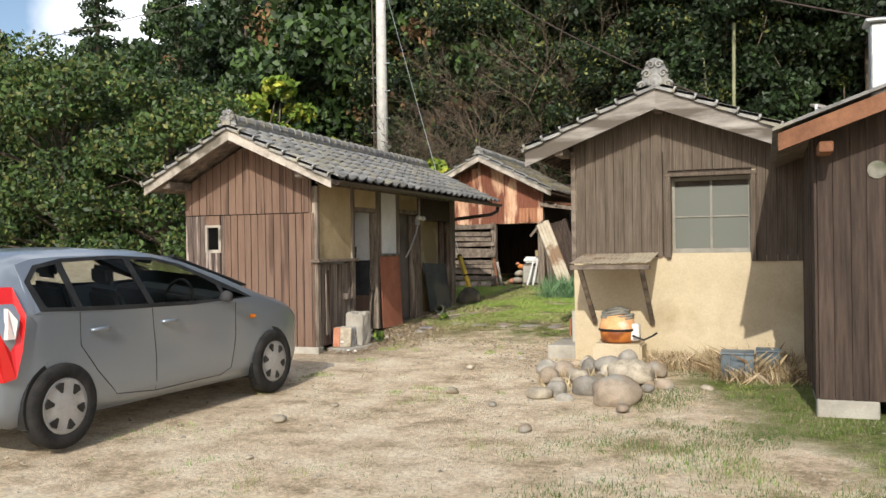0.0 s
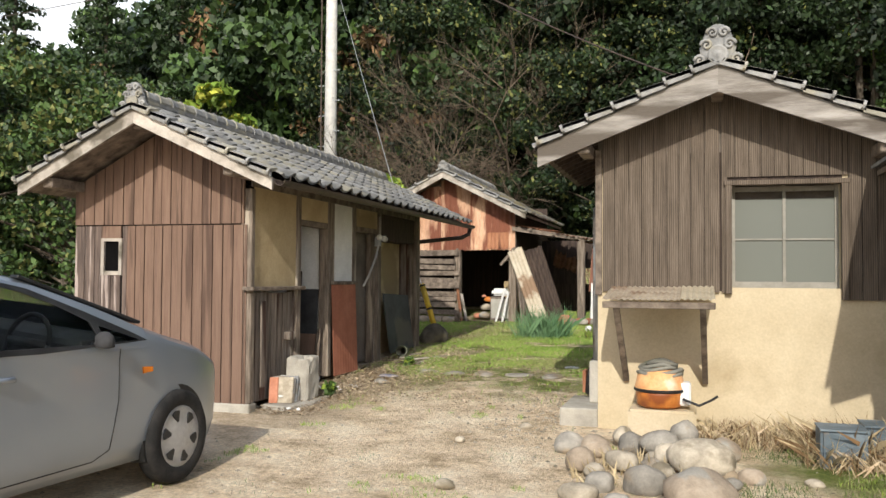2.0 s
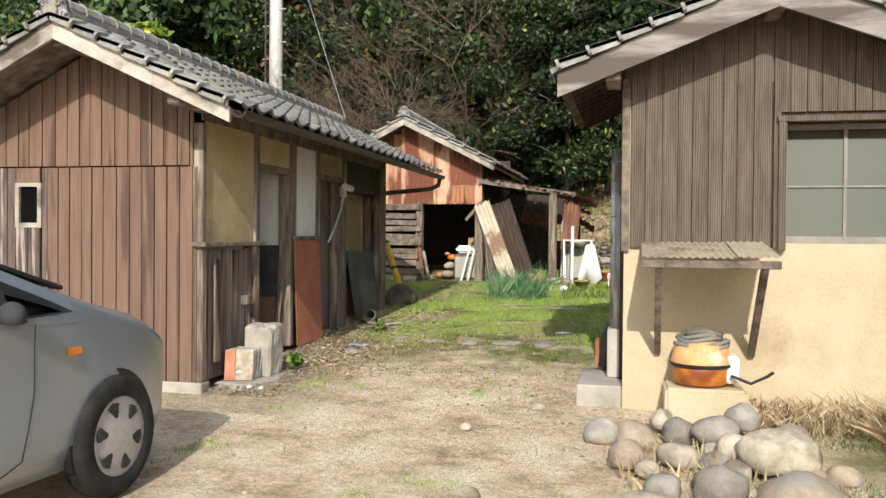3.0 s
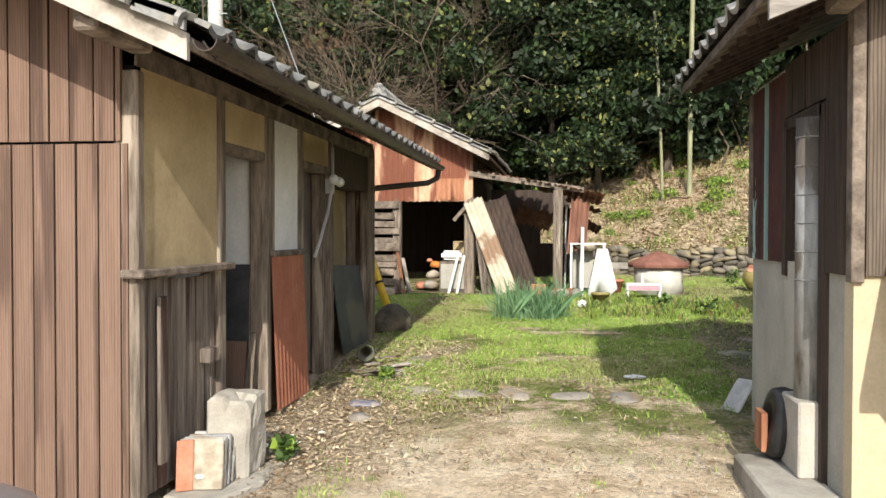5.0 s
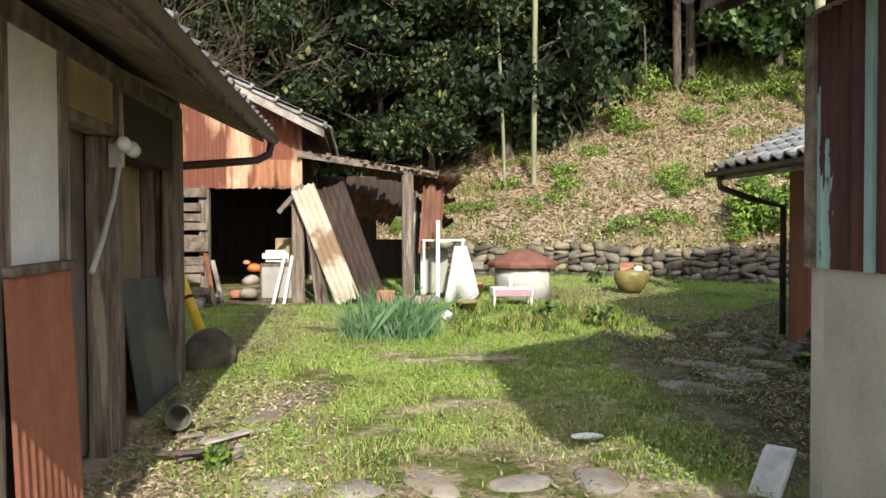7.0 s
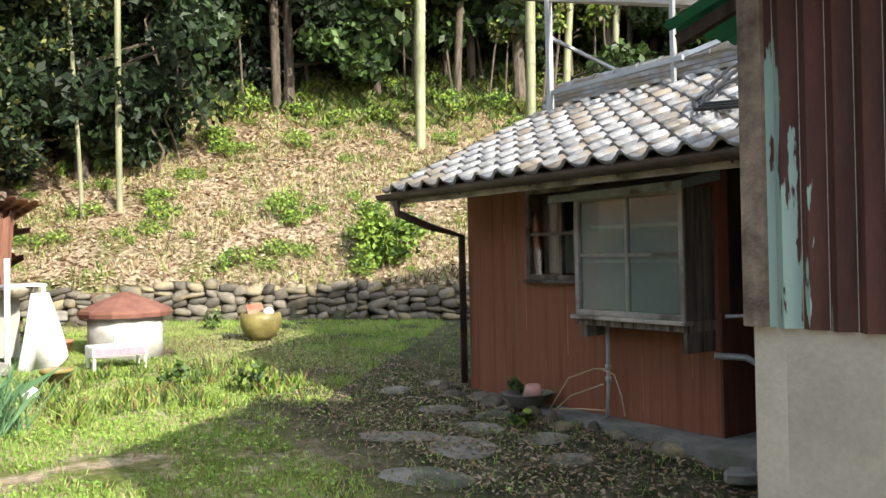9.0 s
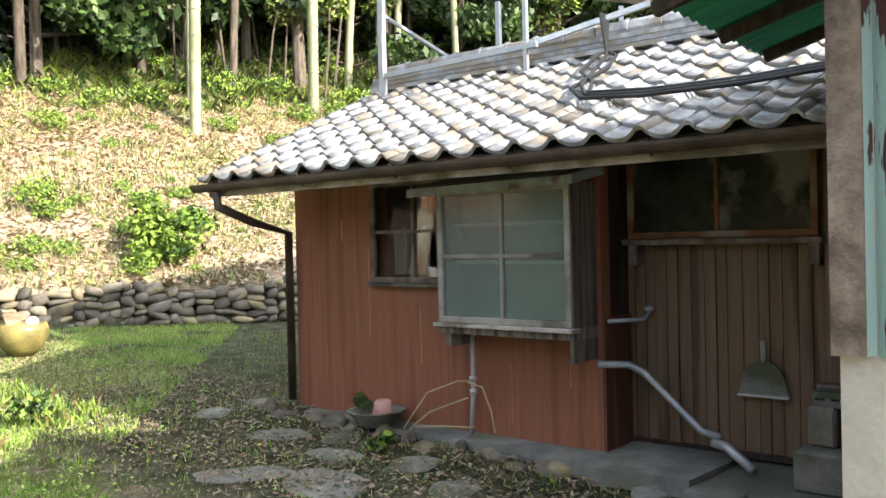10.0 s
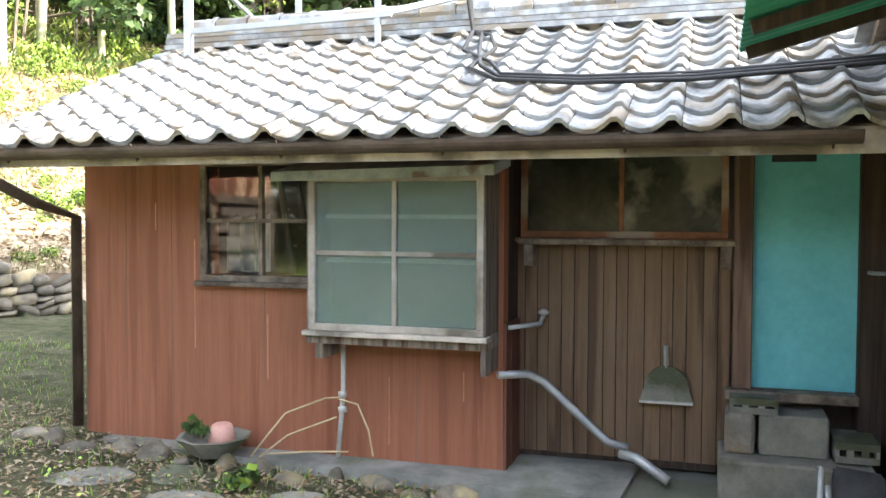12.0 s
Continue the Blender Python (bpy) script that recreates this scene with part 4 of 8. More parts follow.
# ---- dark boarded house beside it ----
barn = thing("dark_boarded_house", (2.5, 6.8, 0), "dark boarded house with a brown eave board", "house")
EX, EY = 1.0, 5.8
e_top = lambda x: 2.13 + (x - 0.75) * 0.36
bm = bmesh.new()
slab(bm, [(EX, EY, 0.2), (6.0, EY, 0.2), (6.0, EY, e_top(4.0)), (4.0, EY, e_top(4.0)), (EX, EY, e_top(EX))], (0, 0.1, 0))
bx(bm, EX, EX + 0.1, EY + 0.1, 8.0, 0.2, e_top(EX))
part("wall", bm, M["shade_board"], barn)
boards_y(barn, M["shade_board"], EX, 4.0, EY - 0.001, lo(0.17), e_top, 0.12, 0.02, 21)
boards_x(barn, M["shade_board"], EY, 8.0, EX - 0.001, 0.17, e_top(EX), 0.14, 0.02, 22, side=-1)
part("foundation", soft(box(EX - 0.02, 1.42, EY - 0.03, EY + 0.15, -0.05, 0.17), 0.01), M["concrete"], barn)
part("foundation", box(1.5, 6.0, EY + 0.05, EY + 0.15, -0.05, 0.19), M["concrete"], barn)
part("foundation", box(EX, EX + 0.1, EY + 0.15, 8.0, -0.05, 0.17), M["concrete"], barn)
bm = bmesh.new()
slab(bm, [(0.72, 5.42, 2.2), (4.0, 5.42, 3.38), (4.0, 8.1, 3.38), (0.72, 8.1, 2.2)], (0, 0, -0.04))
part("roof_deck", bm, M["old_beam"], barn)
bm = bmesh.new()
slab(bm, [(4.0, 5.42, 3.38), (7.2, 5.42, 2.2), (7.2, 8.1, 2.2), (4.0, 8.1, 3.38)], (0, 0, -0.04))
part("roof_deck", bm, M["old_beam"], barn)
bm = bmesh.new()
slab(bm, [(0.72, 5.39, 2.2), (4.0, 5.39, 3.38), (4.0, 5.39, 3.25), (0.72, 5.39, 2.07)], (0, 0.03, 0))
part("bargeboard", bm, M["brown_barge"], barn, "reddish brown worn bargeboard")
bm = bmesh.new()
slab(bm, [(0.68, 5.36, 2.215), (4.0, 5.36, 3.41), (4.0, 8.12, 3.41), (0.68, 8.12, 2.215)], (0, 0, 0.025))
part("roof_edge", bm, M["tile"], barn)
part("purlin", soft(box(1.0, 1.1, 5.45, EY, 2.05, 2.13), 0.008), M["brown_barge"], barn)
bm = bmesh.new()
lathe(bm, [(0.03, 0), (0.085, 0), (0.085, 0.02), (0.03, 0.02)], (0, 0, 0), 20)
for k in range(5):
    bx(bm, -0.07, 0.07, -0.06 + k * 0.026, -0.05 + k * 0.026, 0, 0.025)
bmesh.ops.scale(bm, vec=(0.8, 0.8, 0.8), verts=bm.verts[:])
vent = part("vent", bm, M["dim_mossy_grey"], barn, "round dull grey louvred wall vent")
vent.matrix_basis = Matrix.Translation((1.42, EY - 0.02, 1.93)) @ Matrix.Rotation(radians(90), 4, "X")
bm = bmesh.new()
bx(bm, 1.36, 1.52, 5.5, 5.66, 2.4, 2.98)
bx(bm, 1.32, 1.56, 5.46, 5.7, 2.98, 3.01)
part("flue", soft(bm, 0.01), M["steel"], barn, "silvery square sheet-metal flue")

# unseen upper storey added behind, closing the yard eastward and shading the stone wall
part("upper_wall", box(2.4, 6.6, 7.6, 10.3, 0.0, 6.1), M["shade_board"], barn, "unseen tall dark boarded wall, added to cast shade")
bm = bmesh.new()
slab(bm, [(2.3, 7.4, 6.13), (4.4, 7.4, 6.3), (4.4, 10.5, 6.3), (2.3, 10.5, 6.13)], (0, 0, 0.06))
part("upper_roof", bm, M["tile"], barn)
bm = bmesh.new()
slab(bm, [(4.4, 7.4, 6.3), (6.8, 7.4, 6.13), (6.8, 10.5, 6.13), (4.4, 10.5, 6.3)], (0, 0, 0.06))
part("upper_roof", bm, M["tile"], barn)

# ---- house with the red wall ----
red = thing("red_walled_house", (2, 12, 0.4), "single-storey house with rust-red walls and silvery tiles", "house")
RX, RY0, RY1 = 0.69, 12.0, 14.48
REC, RECY = 1.02, 10.93
for r in ((RX, RX + 0.1, RY0, 12.05, 0.36, 2.05), (RX, RX + 0.1, 12.05, 12.92, 0.36, 1.07), (RX, RX + 0.1, 12.05, 12.92, 1.78, 2.05), (RX, RX + 0.1, 12.92, 13.0, 0.36, 2.05), (RX, RX + 0.1, 13.0, 13.66, 0.36, 1.31), (RX, RX + 0.1, 13.0, 13.66, 1.9, 2.05), (RX, RX + 0.1, 13.66, RY1, 0.36, 2.05), (RX + 0.1, 4.0, RY1 - 0.1, RY1, 0.3, 2.1)):
    part("wall", box(*r), M["red_wall_even"], red, "rust-red grained wall panel")
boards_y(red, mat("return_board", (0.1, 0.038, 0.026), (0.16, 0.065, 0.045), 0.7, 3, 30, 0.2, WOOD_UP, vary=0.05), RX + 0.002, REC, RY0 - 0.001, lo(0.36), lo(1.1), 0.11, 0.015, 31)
for yy, z0, z1 in ((13.75, 0.9, 1.5), (13.3, 0.75, 1.1), (12.6, 0.45, 0.8), (12.2, 0.7, 0.85), (14.0, 1.55, 1.7)):
    part("pale_scrape", box(RX - 0.002, RX + 0.01, yy, yy + 0.006, z0, z1), M["terracotta"], red)
# return and recess backing take the shaded board colour
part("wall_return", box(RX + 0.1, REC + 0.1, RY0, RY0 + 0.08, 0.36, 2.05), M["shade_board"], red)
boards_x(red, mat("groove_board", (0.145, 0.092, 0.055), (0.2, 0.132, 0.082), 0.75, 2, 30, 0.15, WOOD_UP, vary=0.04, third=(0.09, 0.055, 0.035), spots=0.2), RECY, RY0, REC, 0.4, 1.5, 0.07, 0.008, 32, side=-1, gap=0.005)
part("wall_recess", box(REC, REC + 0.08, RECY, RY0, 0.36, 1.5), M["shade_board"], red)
part("wall_inner", box(REC + 0.3, REC + 0.34, 10.0, RY0, 0.3, 2.05), M["inside"], red)
for yy, z1 in ((12.45, 1.0), (13.32, 1.28), (13.9, 2.0), (14.2, 2.0)):
    part("wall_seam", box(RX - 0.002, RX + 0.01, yy, yy + 0.003, 0.36, z1), M["brown_board"], red)
# sliding window
def sash_window(name, x, y0, y1, z0, z1, cols, rows, pane_mat, depth=0.05, wood="old_beam", sill=True, cell=0.022):
    w = thing(name)
    put(w, red)
    BASE[w] = Vector((0, 0, 0))
    bm = bmesh.new()
    e = 0.035
    for r in ((y0 - e, y0, z0, z1), (y1, y1 + e, z0, z1), (y0 - e, y1 + e, z1, z1 + e), (y0 - e, y1 + e, z0 - e, z0)):
        bx(bm, x - depth, x + 0.03, r[0], r[1], r[2], r[3])
    part("window_frame", soft(bm, 0.003), M[wood], w, "weathered wooden window frame")
    if sill:
        part("window_sill", soft(box(x - depth - 0.03, x + 0.02, y0 - 0.06, y1 + 0.06, z0 - e - 0.025, z0 - e), 0.004), M[wood], w)
    bm = bmesh.new()
    for i in range(1, cols):
        yy = y0 + (y1 - y0) * i / cols
        bx(bm, x - depth + 0.01, x + 0.01, yy - cell / 2, yy + cell / 2, z0, z1)
    for j in range(1, rows):
        zz = z0 + (z1 - z0) * j / rows
        bx(bm, x - depth + 0.013, x + 0.01, y0, y1, zz - cell / 2, zz + cell / 2)
    if cols > 1 or rows > 1:
        part("glazing_bar", bm, M[wood], w)
    for i in range(cols):
        for j in range(rows):
            part("pane", box(x - depth + 0.022, x - depth + 0.026, y0 + (y1 - y0) * i / cols, y0 + (y1 - y0) * (i + 1) / cols, z0 + (z1 - z0) * j / rows, z0 + (z1 - z0) * (j + 1) / rows), pane_mat, w, "dusty glass pane")
    return w


sash_window("window_2", RX, 13.0, 13.66, 1.31, 1.9, 2, 2, glass("clear_pane", (0.85, 0.88, 0.86), 0.02, 1.0), 0.04)
bm = bmesh.new()
for i in range(14):
    a0, a1 = 13.36 + i * 0.019, 13.36 + (i + 1) * 0.019
    o0, o1 = 0.025 * math.sin(i * 1.3), 0.025 * math.sin((i + 1) * 1.3)
    v = [bm.verts.new(q) for q in ((RX + 0.14 + o0, a0, 1.32), (RX + 0.14 + o1, a1, 1.32), (RX + 0.14 + o1, a1, 1.62 + o1), (RX + 0.14 + o0, a0, 1.62 + o0))]
    bm.faces.new(v)
part("curtain_rag", bm, M["grey_plaster"], red, "crumpled pale cloth behind the panes")
for p, q in (((13.08, 1.31), (13.2, 1.86)), ((13.2, 1.31), (13.3, 1.86))):
    bm = bmesh.new()
    beam(bm, (RX + 0.12, *p), (RX + 0.12, *q), 0.02, 0.03)
    part("inner_slat", bm, M["post_wood"], red, "pale slat propped behind the panes")
for k in range(5):
    part("inner_rung", box(RX + 0.125, RX + 0.14, 13.1 + k * 0.02, 13.22 + k * 0.02, 1.36 + k * 0.1, 1.375 + k * 0.1), M["post_wood"], red)
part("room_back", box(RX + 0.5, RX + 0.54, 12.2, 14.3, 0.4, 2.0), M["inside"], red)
bayw = sash_window("window_3", 0.46, 12.07, 12.9, 1.1, 1.8, 2, 2, M["green_pane"], 0.03, "barge")
part("bay_floor", box(0.44, RX, 12.02, 12.95, 1.0, 1.06), M["grey_board"], bayw, "weathered grey board under the window box")
for r in ((12.025, 12.05, 0.88, 1.84), (12.92, 12.945, 1.0, 1.84)):
    part("bay_side", box(0.437, RX, *r), M["grey_board"], bayw, "weathered grey side board of the window box")
bm = bmesh.new()
bx(bm, 0.46, 0.66, 12.87, 12.91, 0.92, 1.0)
part("bay_bracket", bm, M["grey_board"], bayw)
bm = bmesh.new()
slab(bm, [(0.36, 11.97, 1.85), (0.36, 13.1, 1.83), (RX, 13.1, 1.9), (RX, 11.97, 1.92)], (0, 0, 0.018))
slab(bm, [(0.36, 11.97, 1.82), (0.36, 13.1, 1.8), (0.365, 13.1, 1.848), (0.365, 11.97, 1.868)], (-0.008, 0, 0))
slab(bm, [(0.36, 11.975, 1.82), (0.36, 11.975, 1.85), (RX, 11.975, 1.92), (RX, 11.975, 1.88)], (0, -0.006, 0))
part("hood", bm, mat("blue_tin", (0.2, 0.235, 0.24), (0.34, 0.38, 0.38), 0.6, 4, 40, 0.15, (1, 3, 3), third=(0.14, 0.1, 0.08), spots=0.35), bayw, "folded sheet-metal hood")
part("inner_shelf", box(0.52, 0.6, 12.1, 12.88, 1.62, 1.64), M["white"], bayw)
part("inner_shelf", box(0.52, 0.6, 12.1, 12.88, 1.4, 1.42), M["white"], bayw)
part("window_back", box(0.62, 0.64, 12.07, 12.9, 1.07, 1.8), M["dim_green"], bayw)
sash_window("window_4", REC - 0.02, 10.98, 11.94, 1.56, 1.95, 2, 1, M["dark_pane"], 0.04, "brown_barge")
part("sill_board", soft(box(REC - 0.12, REC, RECY - 0.02, RY0 - 0.02, 1.49, 1.52), 0.004), M["old_beam"], red)
part("sill_end", soft(box(REC - 0.1, REC, RECY, RECY + 0.05, 1.38, 1.49), 0.003), M["old_beam"], red)
part("sill_end", soft(box(REC - 0.1, REC, RY0 - 0.1, RY0 - 0.05, 1.38, 1.49), 0.003), M["old_beam"], red)
part("post", soft(box(REC - 0.06, REC + 0.06, RECY - 0.1, RECY - 0.01, 0.4, 2.0), 0.005), M["brown_board"], red)
part("door_panel", box(REC + 0.0, REC + 0.03, 10.36, RECY - 0.1, 0.8, 2.02), M["turquoise"], red, "turquoise painted door panel")
part("door_vent", box(REC - 0.004, REC, 10.55, 10.75, 1.9, 1.95), M["black"], red)
# jamb and wall end beside the door, shade put into their board colour
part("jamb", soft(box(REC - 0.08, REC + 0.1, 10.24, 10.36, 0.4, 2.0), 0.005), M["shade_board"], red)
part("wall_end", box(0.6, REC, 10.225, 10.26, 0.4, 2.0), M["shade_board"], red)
bm = bmesh.new()
tube(bm, [(0.85, 10.27, 1.38), (0.85, 10.32, 1.38), (0.9, 10.33, 1.38)], 0.01, 6)
part("handle", bm, M["steel"], red)
R_EX, R_EZ, R_RX, R_RZ = 0.05, 1.98, 1.72, 2.73
bm = bmesh.new()
slab(bm, [(R_EX, 9.7, R_EZ), (R_EX, 14.62, R_EZ), (R_RX, 14.62, R_RZ), (R_RX, 9.7, R_RZ)], (0, 0, -0.04))
part("roof_deck", bm, M["old_beam"], red)
bm = bmesh.new()
slab(bm, [(R_RX, 9.7, R_RZ), (R_RX, 14.62, R_RZ), (3.4, 14.62, 1.98), (3.4, 9.7, 1.98)], (0, 0, -0.04))
part("roof_deck", bm, M["tile"], red)
bm = bmesh.new()
slab(bm, [(R_EX, 14.6, R_EZ + 0.01), (R_RX, 14.6, R_RZ + 0.01), (R_RX, 14.6, R_RZ - 0.12), (R_EX, 14.6, R_EZ - 0.08)], (0, 0.03, 0))
part("bargeboard", bm, M["old_beam"], red)
part("fascia", box(R_EX - 0.01, R_EX + 0.02, 9.9, 14.6, R_EZ - 0.11, R_EZ - 0.01), M["barge"], red, "pale weathered eave board")
rt_mesh = tile_mesh("roof_tile", M["silver_tile"], 0.207, 0.18, 0.038)
r_run = math.hypot(R_RX - R_EX, R_RZ - R_EZ)
lay_tiles(red, rt_mesh, (R_EX - 0.08, 14.62, R_EZ - 0.015), (0, -1, 0), (R_RX - R_EX, 0, R_RZ - R_EZ), 22, 10, 0.218, (r_run + 0.08) / 10, seed=9)
ridge_cap(red, M["silver_tile"], R_RX, R_RZ + 0.02, 9.9, 14.58, 0.24, 0.07, 3)
gutter(red, R_EX - 0.06, 10.5, 14.68, R_EZ - 0.03, 0.0)
bm = bmesh.new()
tube(bm, [(R_EX - 0.06, 14.45, 1.9), (R_EX - 0.05, 14.45, 1.8), (0.3, 14.48, 1.7), (RX - 0.05, 14.5, 1.62), (RX - 0.05, 14.5, 0.42)], 0.03, 10)
part("downpipe", bm, M["gutter"], red, "dark brown downpipe", smooth=True)

# ---- tumbledown barn at the foot of the hill ----
far = thing("rusty_barn", (-5.3, 19, 0.5), "tumbledown barn with rusty corrugated walls and a mossy tiled roof", "barn")
CX0, CX1, CY0, CY1 = -6.7, -4.0, 17.3, 21.0
C_RX, C_RZ = -5.35, 3.42
c_top = lambda x: C_RZ - abs(x - C_RX) * 0.53 - 0.1
bm = bmesh.new()
slab(bm, [(CX0, CY0, 1.93), (CX1, CY0, 1.93), (CX1, CY0, c_top(CX1)), (C_RX, CY0, c_top(C_RX)), (CX0, CY0, c_top(CX0))], (0, 0.05, 0))
part("gable_wall", bm, M["inside"], far)
x, k = CX0, 0
while x < CX1 - 0.05:
    w = min(0.62, CX1 - x)
    bm = bmesh.new()
    corrugated(bm, (x, CY0 - 0.015, 1.9), (1, 0, 0), (0, 0, 1), w, c_top(x + w / 2) - 1.9 + 0.1, pitch=0.09, depth=0.022, seed=40 + k, rag=0.02)
    for v in bm.verts:
        v.co.z = min(v.co.z, c_top(v.co.x) + 0.04)
    part("metal_sheet", bm, M["orange_rust"], far, "rust-streaked corrugated metal sheet")
    x, k = x + 0.6, k + 1
bm = bmesh.new()
corrugated(bm, (-4.55, CY0 - 0.035, 1.93), (1, 0, 0), (0, 0, 1), 0.42, 0.32, seed=50)
part("patch_sheet", bm, M["rust"], far, "dark rusty patch")
for x0, x1 in ((CX0, CX0 + 0.12), (-5.22, -5.1), (CX1 - 0.13, CX1 + 0.02)):
    part("post", soft(box(x0, x1, CY0 - 0.02, CY0 + 0.12, 0.45, 1.95), 0.01), M["post_wood"], far, "weathered timber post")
part("side_wall", box(CX0, CX0 + 0.05, CY0 + 0.1, CY1, 0.4, 2.7), M["shade_board"], far)
part("side_wall", box(CX1 - 0.05, CX1, CY0 + 0.12, CY1, 1.6, 2.6), M["shade_board"], far)
part("back_wall", box(CX0, CX1, CY1 - 0.05, CY1, 0.4, 3.0), M["shade_board"], far)
for k in range(11):
    z = 0.5 + k * 0.128
    bm = bmesh.new()
    r = random.Random(k)
    beam(bm, (CX0 + 0.0, CY0 - 0.05 - r.random() * 0.03, z + 0.06 + r.uniform(-0.02, 0.02)), (-5.12 + r.uniform(-0.08, 0.05), CY0 - 0.05 - 0.06 * r.random(), z + 0.06 + r.uniform(-0.03, 0.03)), 0.03, r.uniform(0.08, 0.118))
    part("plank", soft(bm, 0.004), M["old_beam"], far)
gable_roof(far, C_RX, C_RZ, 16.85, 21.3, (-6.95, 2.57), (-3.72, 2.57), M["barge"], M["old_beam"], barge_h=0.12)
ct_mesh = tile_mesh("roof_tile", mat("mossy_tile", (0.13, 0.12, 0.105), (0.26, 0.24, 0.2), 0.9, 5, 50, 0.4, vary=0.2, third=(0.22, 0.19, 0.11), spots=0.6), 0.27, 0.24)
lay_tiles(far, ct_mesh, (-3.66, 16.9, 2.58), (0, 1, 0), (C_RX + 3.72, 0, C_RZ - 2.57), 16, 7, 0.27, math.hypot(1.63, 0.85) / 7, jitter=0.02, seed=7)
edge_tiles(far, M["tile"], (C_RX, 16.83, C_RZ + 0.01), (-3.7, 16.83, 2.58), 16.83, 6)
edge_tiles(far, M["tile"], (C_RX, 16.83, C_RZ + 0.01), (-6.97, 16.83, 2.58), 16.83, 6)
ridge_cap(far, M["tile"], C_RX, C_RZ + 0.02, 16.95, 21.2)
ridge_end(far, M["tile"], C_RX, 16.82, C_RZ, 0.6)
# lean-to
bm = bmesh.new()
beam(bm, (-4.05, 17.25, 2.32), (-2.35, 17.3, 2.07), 0.09, 0.08)
part("lean_to_beam", bm, M["old_beam"], far, "bleached sagging beam")
for x, y, z in ((-2.73, 17.3, 2.08), (-2.5, 19.6, 2.1), (-4.0, 19.8, 2.2)):
    part("lean_to_post", soft(box(x - 0.07, x + 0.07, y - 0.07, y + 0.07, 0.4, z), 0.015), M["post_wood"], far)
for k in range(4):
    bm = bmesh.new()
    corrugated(bm, (-4.0 + k * 0.47, 17.15 - k * 0.02, 2.38 - k * 0.09), (1, 0, -0.18), (0, 1, 0.04 - k * 0.03), 0.56, 2.6 - k * 0.15, pitch=0.09, depth=0.025, seed=60 + k, rag=0.15)
    part("lean_to_roof_sheet", bm, M["rust"], far, "ragged rusty roof sheet")
bm = bmesh.new()
corrugated(bm, (-2.6, 17.36, 1.1), (0.9, 0.35, 0), (0.08, 0, 1), 0.3, 0.9, seed=66, rag=0.12)
M["dark_rust"] = mat("dark_rust", (0.12, 0.055, 0.038), (0.22, 0.105, 0.07), 0.85, 4, 40, 0.3, (2, 2, 0.5), third=(0.28, 0.16, 0.11), spots=0.2)
part("rusty_side_sheet", bm, M["dark_rust"], far)
bm = bmesh.new()
slab(bm, [(-4.0, 19.95, 0.5), (-2.4, 19.8, 0.5), (-2.4, 19.8, 1.25), (-4.0, 19.95, 1.25)], (0, 0.04, 0))
part("lean_to_back", bm, M["shade_board"], far)
for x0, x1, z0, z1 in ((-4.0, -3.05, 1.25, 2.2), (-3.05, -2.65, 1.6, 2.15), (-2.65, -2.4, 1.25, 2.1)):
    part("lean_to_back", box(x0, x1, 19.86, 19.9, z0, z1), M["shade_board"], far)
for k in range(9):
    bm = bmesh.new()
    beam(bm, (-2.42 + 0.02 * math.sin(k * 3), 17.75 + k * 0.24, 0.5), (-2.42 + 0.04 * math.sin(k * 5), 17.75 + k * 0.24, 1.35 + 0.5 * abs(math.sin(k * 2.3))), 0.02, 0.17)
    part("side_plank", bm, M["shade_board"], far)
for k, (p, u, v, w, h) in enumerate((((-2.55, 17.5, 1.98), (1, 0.1, -0.42), (0.05, 1, -0.1), 0.55, 0.9), ((-2.62, 18.3, 1.9), (1, 0.0, -0.62), (-0.1, 1, -0.12), 0.7, 1.0), ((-3.3, 17.9, 1.95), (1, 0.1, -0.35), (0.1, 0.8, -0.5), 0.6, 0.8))):
    bm = bmesh.new()
    u = Vector(u).normalized()
    v = Vector(v)
    corrugated(bm, p, u, (v - u * v.dot(u)).normalized(), w, h, pitch=0.09, depth=0.028, seed=160 + k, rag=0.2)
    part("fallen_roof_sheet", bm, M["dark_rust"], far, "rusty roof sheet hanging loose")
for k in range(7):
    bm = bmesh.new()
    x = -3.9 + k * 0.22
    beam(bm, (x, 17.2 - 0.05 * (k % 2), 2.34 - k * 0.04), (x + 0.16 * math.sin(k * 2.1), 17.25 + 2.2, 2.3 - k * 0.03), 0.05, 0.045)
    part("lean_to_rafter", bm, M["old_beam"], far, "bare crooked rafter")
for a, b in (((-3.98, 17.2, 1.95), (-4.28, 17.25, 1.62)), ((-4.0, 17.3, 1.75), (-4.2, 17.3, 1.72))):
    bm = bmesh.new()
    beam(bm, a, b, 0.05, 0.055)
    part("brace", bm, M["old_beam"], far, "short diagonal timber brace")

# ---- parked car ----
paint = bpy.data.materials.new("car_paint")
paint.use_nodes = True
pb = paint.node_tree.nodes["Principled BSDF"]
pb.inputs["Base Color"].default_value = (0.27, 0.305, 0.35, 1)
pb.inputs["Metallic"].default_value, pb.inputs["Roughness"].default_value = 0.55, 0.32
pb.inputs["Coat Weight"].default_value, pb.inputs["Coat Roughness"].default_value = 0.6, 0.06
M["lamp_red"] = glass("lamp_red", (0.6, 0.02, 0.02), 0.1)
M["lamp_clear"] = glass("lamp_clear", (0.7, 0.6, 0.58), 0.1)
M["amber"] = glass("amber", (0.7, 0.2, 0.02), 0.15)
M["tint"] = glass("tint", (0.62, 0.68, 0.66), 0.0, 1.0)
M["tint"].node_tree.nodes["Principled BSDF"].inputs["IOR"].default_value = 1.12
M["dark_glass"] = glass("dark_glass", (0.012, 0.015, 0.016), 0.03)
